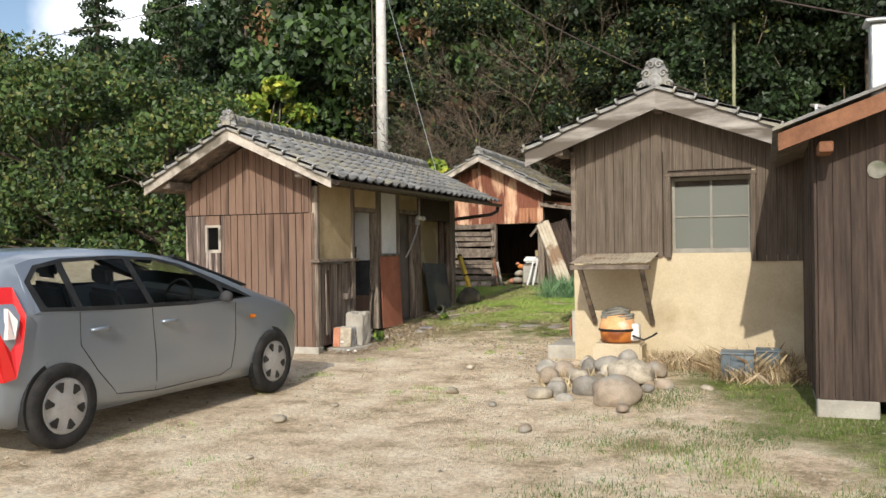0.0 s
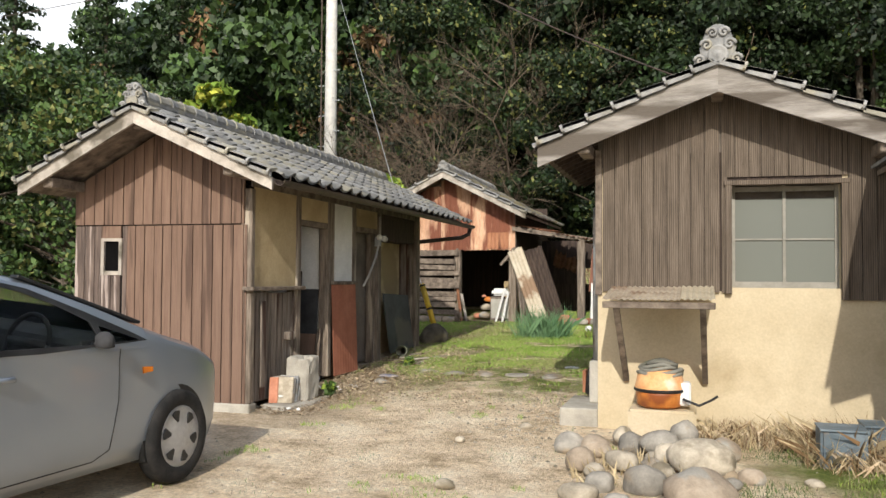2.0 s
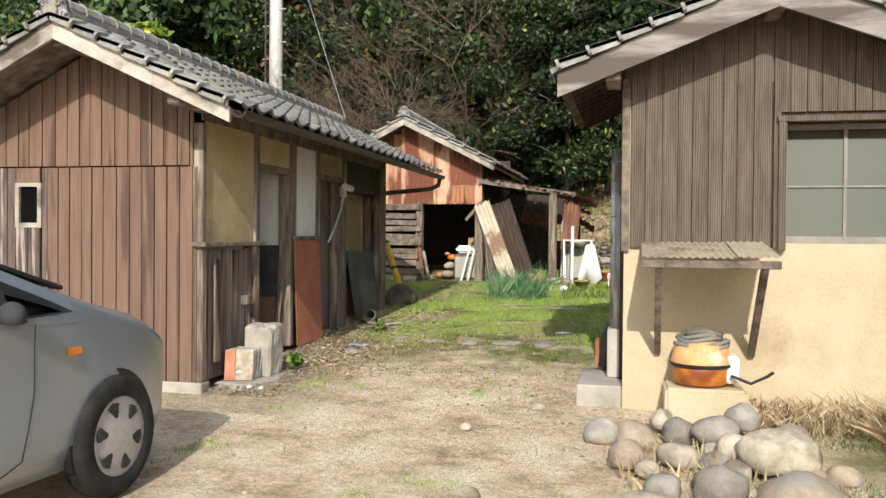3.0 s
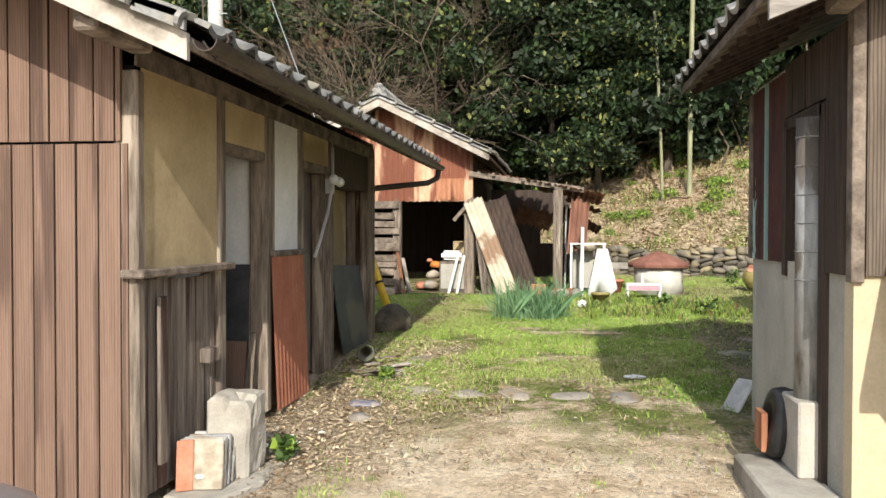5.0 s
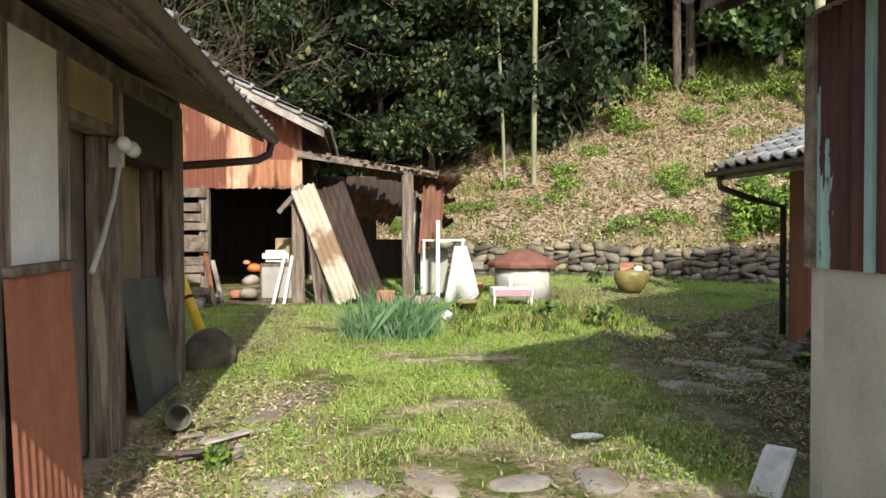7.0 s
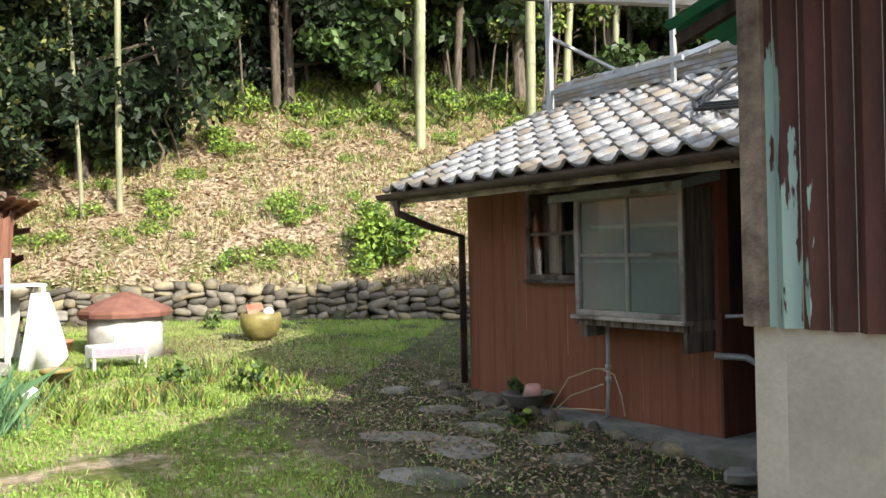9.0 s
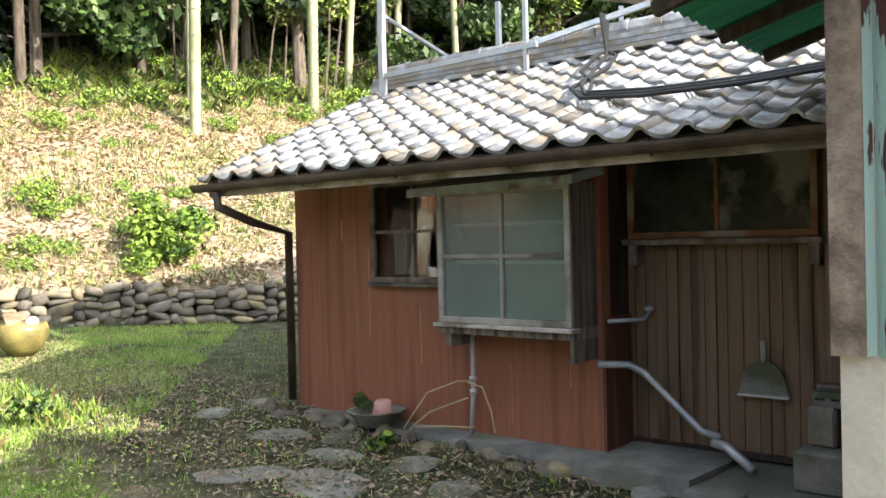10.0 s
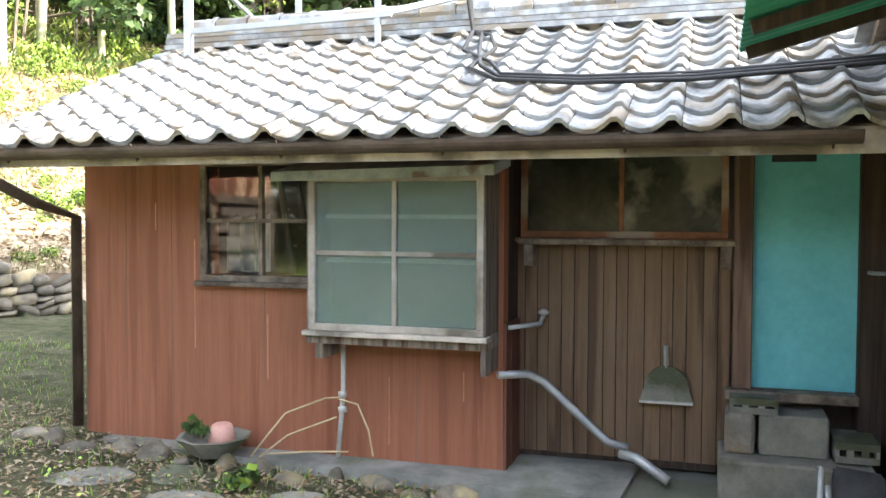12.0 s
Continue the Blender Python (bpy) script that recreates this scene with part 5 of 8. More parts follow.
car = thing("car", (-4.83, 4.6, 0.02), "silver-blue compact hatchback parked on the sandy yard", "car")
CAR = Matrix.Translation((-4.77, 4.5, 0.02)) @ Matrix.Rotation(radians(-3.1), 4, "Z") @ Matrix.Translation((0, -1.87, 0))


def lerp(k, s):
    for (a, za), (b, zb) in zip(k, k[1:]):
        if s <= b:
            return za + (zb - za) * (s - a) / (b - a)
    return k[-1][1]


ROOF = [(0.1, 0.86), (0.13, 1.0), (0.2, 1.2), (0.34, 1.33), (0.55, 1.38), (1.1, 1.41), (1.7, 1.39), (2.1, 1.33), (2.5, 1.2), (2.85, 1.06), (3.1, 0.98), (3.45, 0.89), (3.7, 0.78), (3.87, 0.64), (3.96, 0.46)]
WIDE = [(0.1, 0.72), (0.18, 0.79), (0.4, 0.835), (1, 0.845), (3.0, 0.845), (3.45, 0.82), (3.7, 0.75), (3.88, 0.62), (3.96, 0.47)]
BELT = [(0.1, 0.84), (0.36, 0.97), (1.0, 0.955), (2.0, 0.925), (3.0, 0.9), (3.96, 0.79)]


def side(s, z):
    w, top, belt = lerp(WIDE, s), lerp(ROOF, s), lerp(BELT, s)
    if z < 0.32:
        w -= 0.05 * (0.32 - z) / 0.14
    if z > belt:
        w -= 0.24 * (z - belt) / 0.45
    return w + 0.012 * math.sin(min(1, max(0, (z - 0.3) / 0.5)) * math.pi)


bm = bmesh.new()
rings = []
stations = []
for s in [0.1, 0.12, 0.15, 0.19, 0.25, 0.33, 0.42, 0.55, 0.8, 1.1, 1.4, 1.7, 1.9, 2.1, 2.3, 2.5, 2.68, 2.85, 3.0, 3.1, 3.25, 3.4, 3.54, 3.66, 3.76, 3.85, 3.92, 3.96]:
    top, belt = lerp(ROOF, s), lerp(BELT, s)
    lowest = 0.2 if 0.2 < s < 3.78 else 0.26
    zs = [lowest, 0.32, 0.45, 0.6, 0.74]
    bz = min(belt, top - 0.1)
    zs = [z for z in zs if z < bz - 0.03]
    while len(zs) < 5:
        zs.append((zs[-1] + bz) / 2)
    half = [(side(s, z), z) for z in zs] + [(side(s, bz), bz), (side(s, (bz + top) / 2 - 0.02), (bz + top) / 2 - 0.02), (side(s, top - 0.07), top - 0.07), (side(s, top) * 0.93, top - 0.025), (side(s, top) * 0.7, top - 0.004), (side(s, top) * 0.35, top)]
    ring = [(w, z) for w, z in half] + [(0, top + 0.003)] + [(-w, z) for w, z in half[::-1]]
    rings.append([bm.verts.new((w, s, z)) for w, z in ring])
    stations.append(s)
for i, (a, b) in enumerate(zip(rings, rings[1:])):
    beside, before = 0.4 < stations[i] < 2.8, 2.05 < stations[i] < 2.8
    for k in range(len(a) - 1):
        if beside and k in (5, 6, 15, 16) or before and 8 <= k <= 13:
            continue
        bm.faces.new((a[k], a[k + 1], b[k + 1], b[k]))
    bm.faces.new((a[-1], a[0], b[0], b[-1]))
bm.faces.new(rings[0])
bm.faces.new(rings[-1][::-1])
bmesh.ops.recalc_face_normals(bm, faces=bm.faces[:])
bm.transform(CAR)
body = part("body", bm, paint, car, smooth=True)


def on_side(name, pts, material, off, sgn=1, label="", parent=None, thick=0.006):
    thick = off + 0.006 if off > 0.02 else thick
    bm = bmesh.new()
    outer = [bm.verts.new((sgn * (side(s, z) + off), s, z)) for s, z in pts]
    inner = [bm.verts.new((sgn * (side(s, z) + off - thick), s, z)) for s, z in pts]
    bm.faces.new(outer if sgn > 0 else outer[::-1])
    for i in range(len(pts)):
        j = (i + 1) % len(pts)
        bm.faces.new((outer[i], inner[i], inner[j], outer[j]))
    bmesh.ops.triangulate(bm, faces=[f for f in bm.faces if len(f.verts) > 4])
    bmesh.ops.recalc_face_normals(bm, faces=bm.faces[:])
    bm.transform(CAR)
    return part(name, bm, material, parent or car, label)


def side_frame(name, outer, holes, material, off, sgn, thick=0.012):
    """A thin skin over the car's side with openings cut through it."""
    bm = bmesh.new()
    for loop in [outer] + holes:
        fine = []
        for (a, za), (b, zb) in zip(loop, loop[1:] + loop[:1]):
            n = max(1, int(abs(b - a) / 0.18))
            fine += [(a + (b - a) * k / n, za + (zb - za) * k / n) for k in range(n)]
        v = [bm.verts.new((0, s, z)) for s, z in fine]
        for i in range(len(v)):
            bm.edges.new((v[i], v[(i + 1) % len(v)]))
    bmesh.ops.triangle_fill(bm, use_beauty=True, use_dissolve=False, edges=bm.edges[:])
    for v in bm.verts:
        v.co.x = sgn * (side(v.co.y, v.co.z) + off)
    g = bmesh.ops.extrude_face_region(bm, geom=bm.faces[:])
    for v in [e for e in g["geom"] if isinstance(e, bmesh.types.BMVert)]:
        v.co.x -= sgn * thick
    bmesh.ops.recalc_face_normals(bm, faces=bm.faces[:])
    bm.transform(CAR)
    return part(name, bm, material, car)


TRIM = [(0.46, 0.965), (0.42, 1.17), (0.54, 1.28), (0.8, 1.325), (1.3, 1.34), (1.75, 1.32), (2.05, 1.26), (2.4, 1.13), (2.72, 1.0), (2.86, 0.935), (2.0, 0.915), (1.2, 0.93)]
PANES = [[(0.52, 0.99), (0.47, 1.17), (0.57, 1.26), (0.74, 1.285), (0.78, 0.975)], [(0.83, 0.975), (0.8, 1.295), (1.3, 1.315), (1.42, 1.31), (1.5, 0.955)],
         [(1.56, 0.955), (1.48, 1.31), (1.75, 1.295), (2.0, 1.24), (2.22, 1.16), (2.42, 1.065), (2.46, 0.935)], [(2.5, 0.935), (2.48, 1.04), (2.66, 0.985), (2.79, 0.94)]]
low_line = [(s, lerp(BELT, s) - 0.02) for s in (0.4, 0.8, 1.2, 1.7, 2.1, 2.5, 2.87)]
high_line = [(s, lerp(ROOF, s) - 0.055) for s in (2.87, 2.68, 2.5, 2.3, 2.1, 1.9, 1.4, 0.8, 0.55, 0.4)]
for sg in (1, -1):
    side_frame("window_surround", low_line + high_line, [[(a, z) for a, z in TRIM]], paint, 0.003, sg)
    side_frame("window_trim", TRIM, PANES, M["black"], 0.005, sg)
    on_side("rear_quarter_window", [(0.52, 0.99), (0.47, 1.17), (0.57, 1.26), (0.74, 1.285), (0.78, 0.975)], M["tint"], -0.002, sg, "dark tinted glass")
    on_side("rear_door_window", [(0.83, 0.975), (0.8, 1.295), (1.3, 1.315), (1.42, 1.31), (1.5, 0.955)], M["tint"], -0.002, sg, "dark tinted glass")
    on_side("front_door_window", [(1.56, 0.955), (1.48, 1.31), (1.75, 1.295), (2.0, 1.24), (2.22, 1.16), (2.42, 1.065), (2.46, 0.935)], M["tint"], -0.002, sg, "dark side glass")
    on_side("front_quarter_window", [(2.5, 0.935), (2.48, 1.04), (2.66, 0.985), (2.79, 0.94)], M["tint"], -0.002, sg)
    on_side("side_marker", [(2.8, 0.735), (2.8, 0.775), (2.89, 0.77), (2.89, 0.74)], M["amber"], 0.008, sg, "amber marker lamp")
    tl = on_side("tail_lamp", [(0.17, 0.52), (0.14, 0.72), (0.16, 0.95), (0.22, 1.14), (0.31, 1.14), (0.33, 0.95), (0.3, 0.72), (0.25, 0.54)], M["lamp_red"], 0.035, sg, "tall red and clear tail lamp")
    on_side("lamp_lens", [(0.2, 0.8), (0.215, 0.92), (0.24, 1.0), (0.27, 0.92), (0.25, 0.8)], M["lamp_clear"], 0.04, sg, "clear lamp lens", tl)
    for pts in ([(1.53, 0.93), (1.55, 0.6), (1.57, 0.27)], [(0.8, 0.96), (0.8, 0.7), (0.95, 0.5), (1.15, 0.3), (1.57, 0.26), (2.4, 0.27), (2.52, 0.32), (2.58, 0.6), (2.6, 0.9)]):
        bm = bmesh.new()
        full = []
        for (a, za), (b, zb) in zip(pts, pts[1:]):
            full += [(a + (b - a) * k / 4, za + (zb - za) * k / 4) for k in range(4)]
        full.append(pts[-1])
        tube(bm, [(sg * (side(s, z) + 0.001), s, z) for s, z in full], 0.0035, 5)
        bm.transform(CAR)
        part("door_seam", bm, M["black"], car)
    for s in (0.98, 1.72):
        bm = bmesh.new()
        w = side(s, 0.8)
        tube(bm, [(sg * (w + 0.005), s - 0.09, 0.8), (sg * (w + 0.032), s - 0.06, 0.805), (sg * (w + 0.032), s + 0.06, 0.805), (sg * (w + 0.005), s + 0.09, 0.8)], 0.014, 8)
        bm.transform(CAR)
        part("door_handle", bm, paint, car, smooth=True)
    bm = bmesh.new()
    rock(bm, (sg * 0.885, 2.42, 0.955), (0.062, 0.045, 0.062), 2)
    tube(bm, [(sg * 0.8, 2.42, 0.93), (sg * 0.9, 2.4, 0.95)], 0.02, 6)
    bm.transform(CAR)
    part("wing_mirror", bm, M["trim_grey"], car, "dark grey wing mirror", smooth=True)
    for s in (0.62, 3.14):
        bm = bmesh.new()
        w = side(s, 0.4) - 0.012
        tube(bm, [(sg * (w - 0.2), s, 0.31), (sg * (w + 0.014), s, 0.31)], 0.322, 32)
        for v in bm.verts:
            v.co.z = max(v.co.z, 0.17)
        bm.transform(CAR)
        part("wheel_arch", bm, M["black"], car)
        rim0 = sg * (w + 0.03)
        bm = bmesh.new()
        lathe(bm, [(0.19, -0.09), (0.275, -0.09), (0.297, -0.07), (0.3, 0.0), (0.297, 0.03), (0.275, 0.048), (0.2, 0.045), (0.19, 0.03)], (0, 0, 0), 36)
        m = CAR @ Matrix.Translation((rim0 - sg * 0.02, s, 0.3)) @ Matrix.Rotation(radians(90 * sg), 4, "Y")
        bm.transform(m)
        tyre = part("tyre", bm, M["rubber"], car, "black rubber tyre", smooth=True)
        bm = bmesh.new()
        lathe(bm, [(0.06, 0.05), (0.1, 0.045), (0.17, 0.03), (0.195, 0.042), (0.2, 0.02)], (0, 0, 0), 36)
        bm.transform(m)
        rim = part("wheel_cover", bm, M["wheel_grey"], tyre, "pale grey six-spoke wheel cover", smooth=True)
        for k in range(6):
            a = k * math.pi / 3 + 0.3
            bm = bmesh.new()
            pts = [(0.165, -0.22), (0.175, 0.0), (0.165, 0.22), (0.1, 0.09), (0.1, -0.09)]
            slab(bm, [(r * math.cos(a + d), r * math.sin(a + d), 0.046) for r, d in pts], (0, 0, -0.01))
            bm.transform(m)
            part("slot", bm, M["black"], rim)
bm = bmesh.new()
slab(bm, [(-0.52, 0.14, 0.98), (0.52, 0.14, 0.98), (0.46, 0.3, 1.27), (-0.46, 0.3, 1.27)], (0, -0.03, 0.01))
bm.transform(CAR)
part("rear_window", bm, M["dark_glass"], car)
bm = bmesh.new()
slab(bm, [(-0.7, 2.87, 1.045), (0.7, 2.87, 1.045), (0.57, 2.08, 1.325), (-0.57, 2.08, 1.325)], (0, 0.002, 0.005))
bm.transform(CAR)
part("windscreen", bm, M["tint"], car, "clear windscreen glass")
for sg in (1, -1):
    bm = bmesh.new()
    beam(bm, (sg * 0.585, 2.05, 1.325), (sg * 0.715, 2.9, 1.04), 0.07, 0.02)
    bm.transform(CAR)
    part("windscreen_pillar", soft(bm, 0.004), M["black"], car)
for nm, pts, zz in (("cabin_floor", (-0.74, 0.74, 0.3, 2.9), (0.28, 0.32)), ("dashboard", (-0.68, 0.68, 2.42, 2.86), (0.62, 0.93))):
    bm = bmesh.new()
    bx(bm, *pts, *zz)
    bm.transform(CAR)
    part(nm, soft(bm, 0.03 if zz[1] > 0.5 else 0.002), M["trim_grey"], car)
for x, s in ((0.36, 1.55), (-0.36, 1.55), (0.36, 0.62), (-0.36, 0.62)):
    bm = bmesh.new()
    bx(bm, x - 0.24, x + 0.24, s, s + 0.5, 0.4, 0.58)
    soft(bm, 0.05, 2)
    bm.transform(CAR)
    seat = part("seat", bm, M["trim_grey"], car, "dark grey cloth seat")
    bm = bmesh.new()
    slab(bm, [(x - 0.23, s + 0.08, 0.5), (x + 0.23, s + 0.08, 0.5), (x + 0.19, s - 0.06, 1.04), (x - 0.19, s - 0.06, 1.04)], (0, -0.1, -0.02))
    soft(bm, 0.04, 2)
    bm.transform(CAR)
    part("backrest", bm, M["trim_grey"], seat)
    bm = bmesh.new()
    bx(bm, x - 0.12, x + 0.12, s - 0.16, s - 0.07, 1.07, 1.23)
    soft(bm, 0.035, 2)
    bm.transform(CAR)
    part("headrest", bm, M["trim_grey"], seat)
bm = bmesh.new()
tube(bm, [(0.36 + 0.18 * math.cos(k * math.pi / 10), 2.3 + 0.07 * math.sin(k * math.pi / 10), 0.9 + 0.165 * math.sin(k * math.pi / 10)) for k in range(21)], 0.016, 8)
beam(bm, (0.2, 2.3, 0.9), (0.52, 2.3, 0.9), 0.03, 0.05)
tube(bm, [(0.36, 2.3, 0.9), (0.36, 2.5, 0.82)], 0.03, 8)
bm.transform(CAR)
part("steering_wheel", bm, M["black"], car, "black steering wheel", smooth=True)
bm = bmesh.new()
bx(bm, -0.12, 0.12, 2.2, 2.23, 1.2, 1.26)
soft(bm, 0.012)
tube(bm, [(0, 2.215, 1.25), (0, 2.22, 1.3)], 0.008, 6)
bm.transform(CAR)
part("rear_view_mirror", bm, M["black"], car)
bm = bmesh.new()
bx(bm, -0.26, 0.26, 0.08, 0.11, 0.55, 0.68)
bm.transform(CAR)
part("number_plate", bm, M["white"], car)

# ---- plants ----
def leaves_mesh(name, centres, spread, count, size, materials, seed, droop=0.3, long=1.8):
    """Many small bent leaves round some centres, in one mesh."""
    r = np.random.RandomState(seed)
    c = np.array(centres, float)
    pick = r.randint(0, len(c), count)
    d = r.normal(size=(count, 3))
    d /= np.linalg.norm(d, axis=1)[:, None]
    rad = (r.rand(count) ** 0.4)[:, None]
    sp = np.array(spread, float).reshape(-1, 3)
    p = c[pick] + d * rad * (sp[pick % len(sp)] if len(sp) > 1 else sp)
    a = r.normal(size=(count, 3))
    a[:, 2] -= droop
    a /= np.linalg.norm(a, axis=1)[:, None]
    b = np.cross(a, r.normal(size=(count, 3)))
    b /= np.linalg.norm(b, axis=1)[:, None]
    s = size * r.uniform(0.6, 1.3, count)[:, None]
    v = np.stack([p - a * s * long / 2, p + b * s / 2, p + a * s * long / 2, p - b * s / 2], 1).reshape(-1, 3)
    me = bpy.data.meshes.new(name)
    me.from_pydata(v.tolist(), [], np.arange(count * 4).reshape(-1, 4).tolist())
    for m in materials:
        me.materials.append(m)
    me.polygons.foreach_set("material_index", (r.rand(count) ** 2 * len(materials)).astype(int).tolist())
    return me


def make_tree(name, label, height, crown_r, clumps, count, size, mats, seed, trunk_r=0.12, crown_low=0.3, group="trees on the slope"):
    r = random.Random(seed)
    t = thing(name, (0, 0, 0), label, "tree", group)
    bm = bmesh.new()
    tube(bm, [(0, 0, -0.5), (r.uniform(-0.1, 0.1), 0, height * 0.35), (r.uniform(-0.3, 0.3), r.uniform(-0.2, 0.2), height * 0.92)], trunk_r, 8, trunk_r * 0.25)
    cs, sp = [], []
    for k in range(clumps):
        z = height * (crown_low + (1 - crown_low) * (k + r.random()) / clumps)
        f = (z / height - crown_low) / (1 - crown_low)
        w = crown_r * (0.55 + 0.6 * math.sin(math.pi * min(1, f * 0.85 + 0.12))) * r.uniform(0.4, 1.0)
        a = r.uniform(0, 2 * math.pi)
        p = (w * math.cos(a), w * math.sin(a), z)
        cs.append(p)
        q = r.uniform(0.55, 1.0) * crown_r * 0.42
        sp.append((q, q, q * 0.62))
        tube(bm, [(0, 0, z * 0.75), (p[0] * 0.5, p[1] * 0.5, z * 0.9), p], trunk_r * 0.3, 4, 0.012, caps=False)
    part("trunk", bm, M["bark"], t, "rough brown trunk and limbs")
    me = leaves_mesh("crown", cs, sp, count, size, mats, seed)
    ob = new("crown", me)
    ob.parent = t
    tagged(ob, "leafy crown with gaps")
    return t


def conifer(seed):
    r = random.Random(seed)
    t = thing("conifer", (0, 0, 0), "tall dark conifer with layered branches", "tree")
    bm = bmesh.new()
    tube(bm, [(0, 0, -0.5), (0, 0, 13)], 0.2, 8, 0.03)
    cs, sp = [], []
    for k in range(46):
        z = 3 + 10 * k / 46
        a, w = k * 2.4, (13.4 - z) * 0.24 * r.uniform(0.6, 1.1)
        for u in (0.45, 0.95):
            cs.append((w * u * math.cos(a), w * u * math.sin(a), z - 0.2 * u))
            sp.append((0.5, 0.5, 0.16))
        tube(bm, [(0, 0, z), (w * math.cos(a), w * math.sin(a), z - 0.1)], 0.04, 4, 0.01, caps=False)
    part("trunk", bm, M["bark"], t)
    ob = new("crown", leaves_mesh("crown", cs, sp, 9000, 0.085, [M["leaf_dark"]], seed, long=2.2))
    ob.parent = t
    return t


rnd = random.Random(11)
kinds = [
    make_tree("broadleaf_tree", "dark evergreen tree on the wooded slope", 6.5, 1.9, 26, 8000, 0.125, [M["leaf_dark"], M["leaf_mid"]], 1),
    make_tree("broadleaf_tree", "glossy dark green tree on the wooded slope", 5.6, 2.1, 24, 8000, 0.13, [M["leaf_dark"], M["leaf_dark"], M["leaf_mid"]], 2, crown_low=0.12),
    make_tree("broadleaf_tree", "mid-green tree on the wooded slope", 7.2, 1.7, 26, 7500, 0.115, [M["leaf_mid"], M["leaf_dark"], M["leaf_light"]], 3),
    make_tree("broadleaf_tree", "sparse brownish tree on the wooded slope", 6.0, 1.6, 18, 2600, 0.11, [M["leaf_brown"], M["leaf_mid"]], 4),
    make_tree("broadleaf_tree", "low bushy evergreen tree on the wooded slope", 3.8, 1.7, 20, 6000, 0.11, [M["leaf_mid"], M["leaf_dark"]], 5, crown_low=0.05),
    make_tree("broadleaf_tree", "dense dark evergreen with canopy shade in its leaf colour", 6.4, 1.9, 34, 12000, 0.095, [M["leaf_shaded"], M["leaf_dark"]], 6, crown_low=0.08),
]
homes = []
tries = 0
while len(homes) < 330 and tries < 16000:
    tries += 1
    x, y = rnd.uniform(-60, 17), rnd.uniform(16, 56)
    s = beyond(x, y)
    first = 5.4 if x > 4 else (5.2 if x > 1.2 else (3.9 if x > -0.4 else (2.5 if x > -2.2 else (2.0 if x > -6 else 1.6))))
    if s < first or s > 20 or y < 17:
        continue
    gap = 1.05 if s < first + 3.5 else 2.1
    if x < -22:
        gap += 0.9
    if all((x - a) ** 2 + (y - b) ** 2 > gap * gap for a, b in homes):
        homes.append((x, y))
used = set()
for n, (x, y) in enumerate(homes):
    s = beyond(x, y)
    near = s < (8.2 if x > -0.5 else 5.5)
    k = rnd.choice([4, 1, 1, 0, 4, 3] if near else [0, 0, 1, 1, 2, 4])
    if x > 1.5 and near:
        k = rnd.choice([3, 3, 4, 4, 1, 2])
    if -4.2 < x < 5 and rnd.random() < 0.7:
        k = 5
    m = Matrix.Translation((x, y, ground(x, y) - 0.1)) @ Matrix.Rotation(rnd.uniform(0, 6.28), 4, "Z")
    sc = rnd.uniform(0.8, 1.25) * (1.45 if x < -13 else 1.0)
    ob = kinds[k] if k not in used else copy_thing(kinds[k], m)
    used.add(k)
    ob.matrix_basis = m @ Matrix.Diagonal((sc, sc, sc * rnd.uniform(0.9, 1.15), 1))
# tall evergreens added to deepen the wood, canopy shade painted into their leaves
shade_tree = make_tree("tall_evergreen_tree", "tall dark evergreen with canopy shade in its leaf colour", 9.0, 2.3, 44, 20000, 0.09, [M["leaf_shaded"], M["leaf_shaded"], M["leaf_dark"], M["olive_leaf"]], 41, 0.11, 0.12, group="tall trees at the foot of the wood")
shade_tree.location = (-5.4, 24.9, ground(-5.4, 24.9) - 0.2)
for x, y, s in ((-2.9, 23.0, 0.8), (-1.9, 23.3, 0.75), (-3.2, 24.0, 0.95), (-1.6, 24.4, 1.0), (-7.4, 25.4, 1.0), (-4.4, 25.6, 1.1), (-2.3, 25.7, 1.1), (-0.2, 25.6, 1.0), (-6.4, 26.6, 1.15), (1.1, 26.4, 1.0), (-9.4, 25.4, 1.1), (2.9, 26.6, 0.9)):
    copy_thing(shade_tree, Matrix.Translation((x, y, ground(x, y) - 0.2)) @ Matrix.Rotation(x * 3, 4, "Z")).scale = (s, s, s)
# nearer trees beside the shed
side_tree = make_tree("broadleaf_tree", "bushy dark evergreen at the edge of the yard", 4.6, 1.9, 44, 30000, 0.062, [M["leaf_mid"], M["leaf_dark"], M["olive_leaf"]], 21, crown_low=0.02, group="")
side_tree.location = (-10.9, 13.2, 0.2)
for x, y, s in ((-13.4, 13.0, 1.1), (-12.6, 16.5, 1.0), (-15.8, 15.2, 1.25), (-18.5, 18.5, 1.3), (-21.5, 16.0, 1.2), (-16, 20.5, 1.0)):
    copy_thing(side_tree, Matrix.Translation((x, y, ground(x, y))) @ Matrix.Rotation(x, 4, "Z")).scale = (s, s, s)
yellow = make_tree("yellow_green_tree", "bright yellow-green bush lit by the sun", 3.0, 0.95, 16, 2600, 0.11, [M["leaf_light"], M["leaf_yellow"]], 31, 0.05, 0.1, group="yellow-green bushes")
yellow.location = (-7.7, 20.6, ground(-7.7, 20.6))
for x, y, s in ((-13.5, 23.8, 1.15), (-15.2, 24.2, 1.7), (-17.5, 25.0, 1.5), (-11.0, 24.0, 1.0), (-14.2, 28.5, 1.6)):
    copy_thing(yellow, Matrix.Translation((x, y, ground(x, y) + (1.2 if s > 1.4 else 0))) @ Matrix.Rotation(x, 4, "Z")).scale = (s, s, s)
con = conifer(5)
con.matrix_basis = Matrix.Translation((-24.5, 26.5, ground(-24.5, 26.5) - 1.0)) @ Matrix.Diagonal((1.0, 1.0, 1.05, 1))
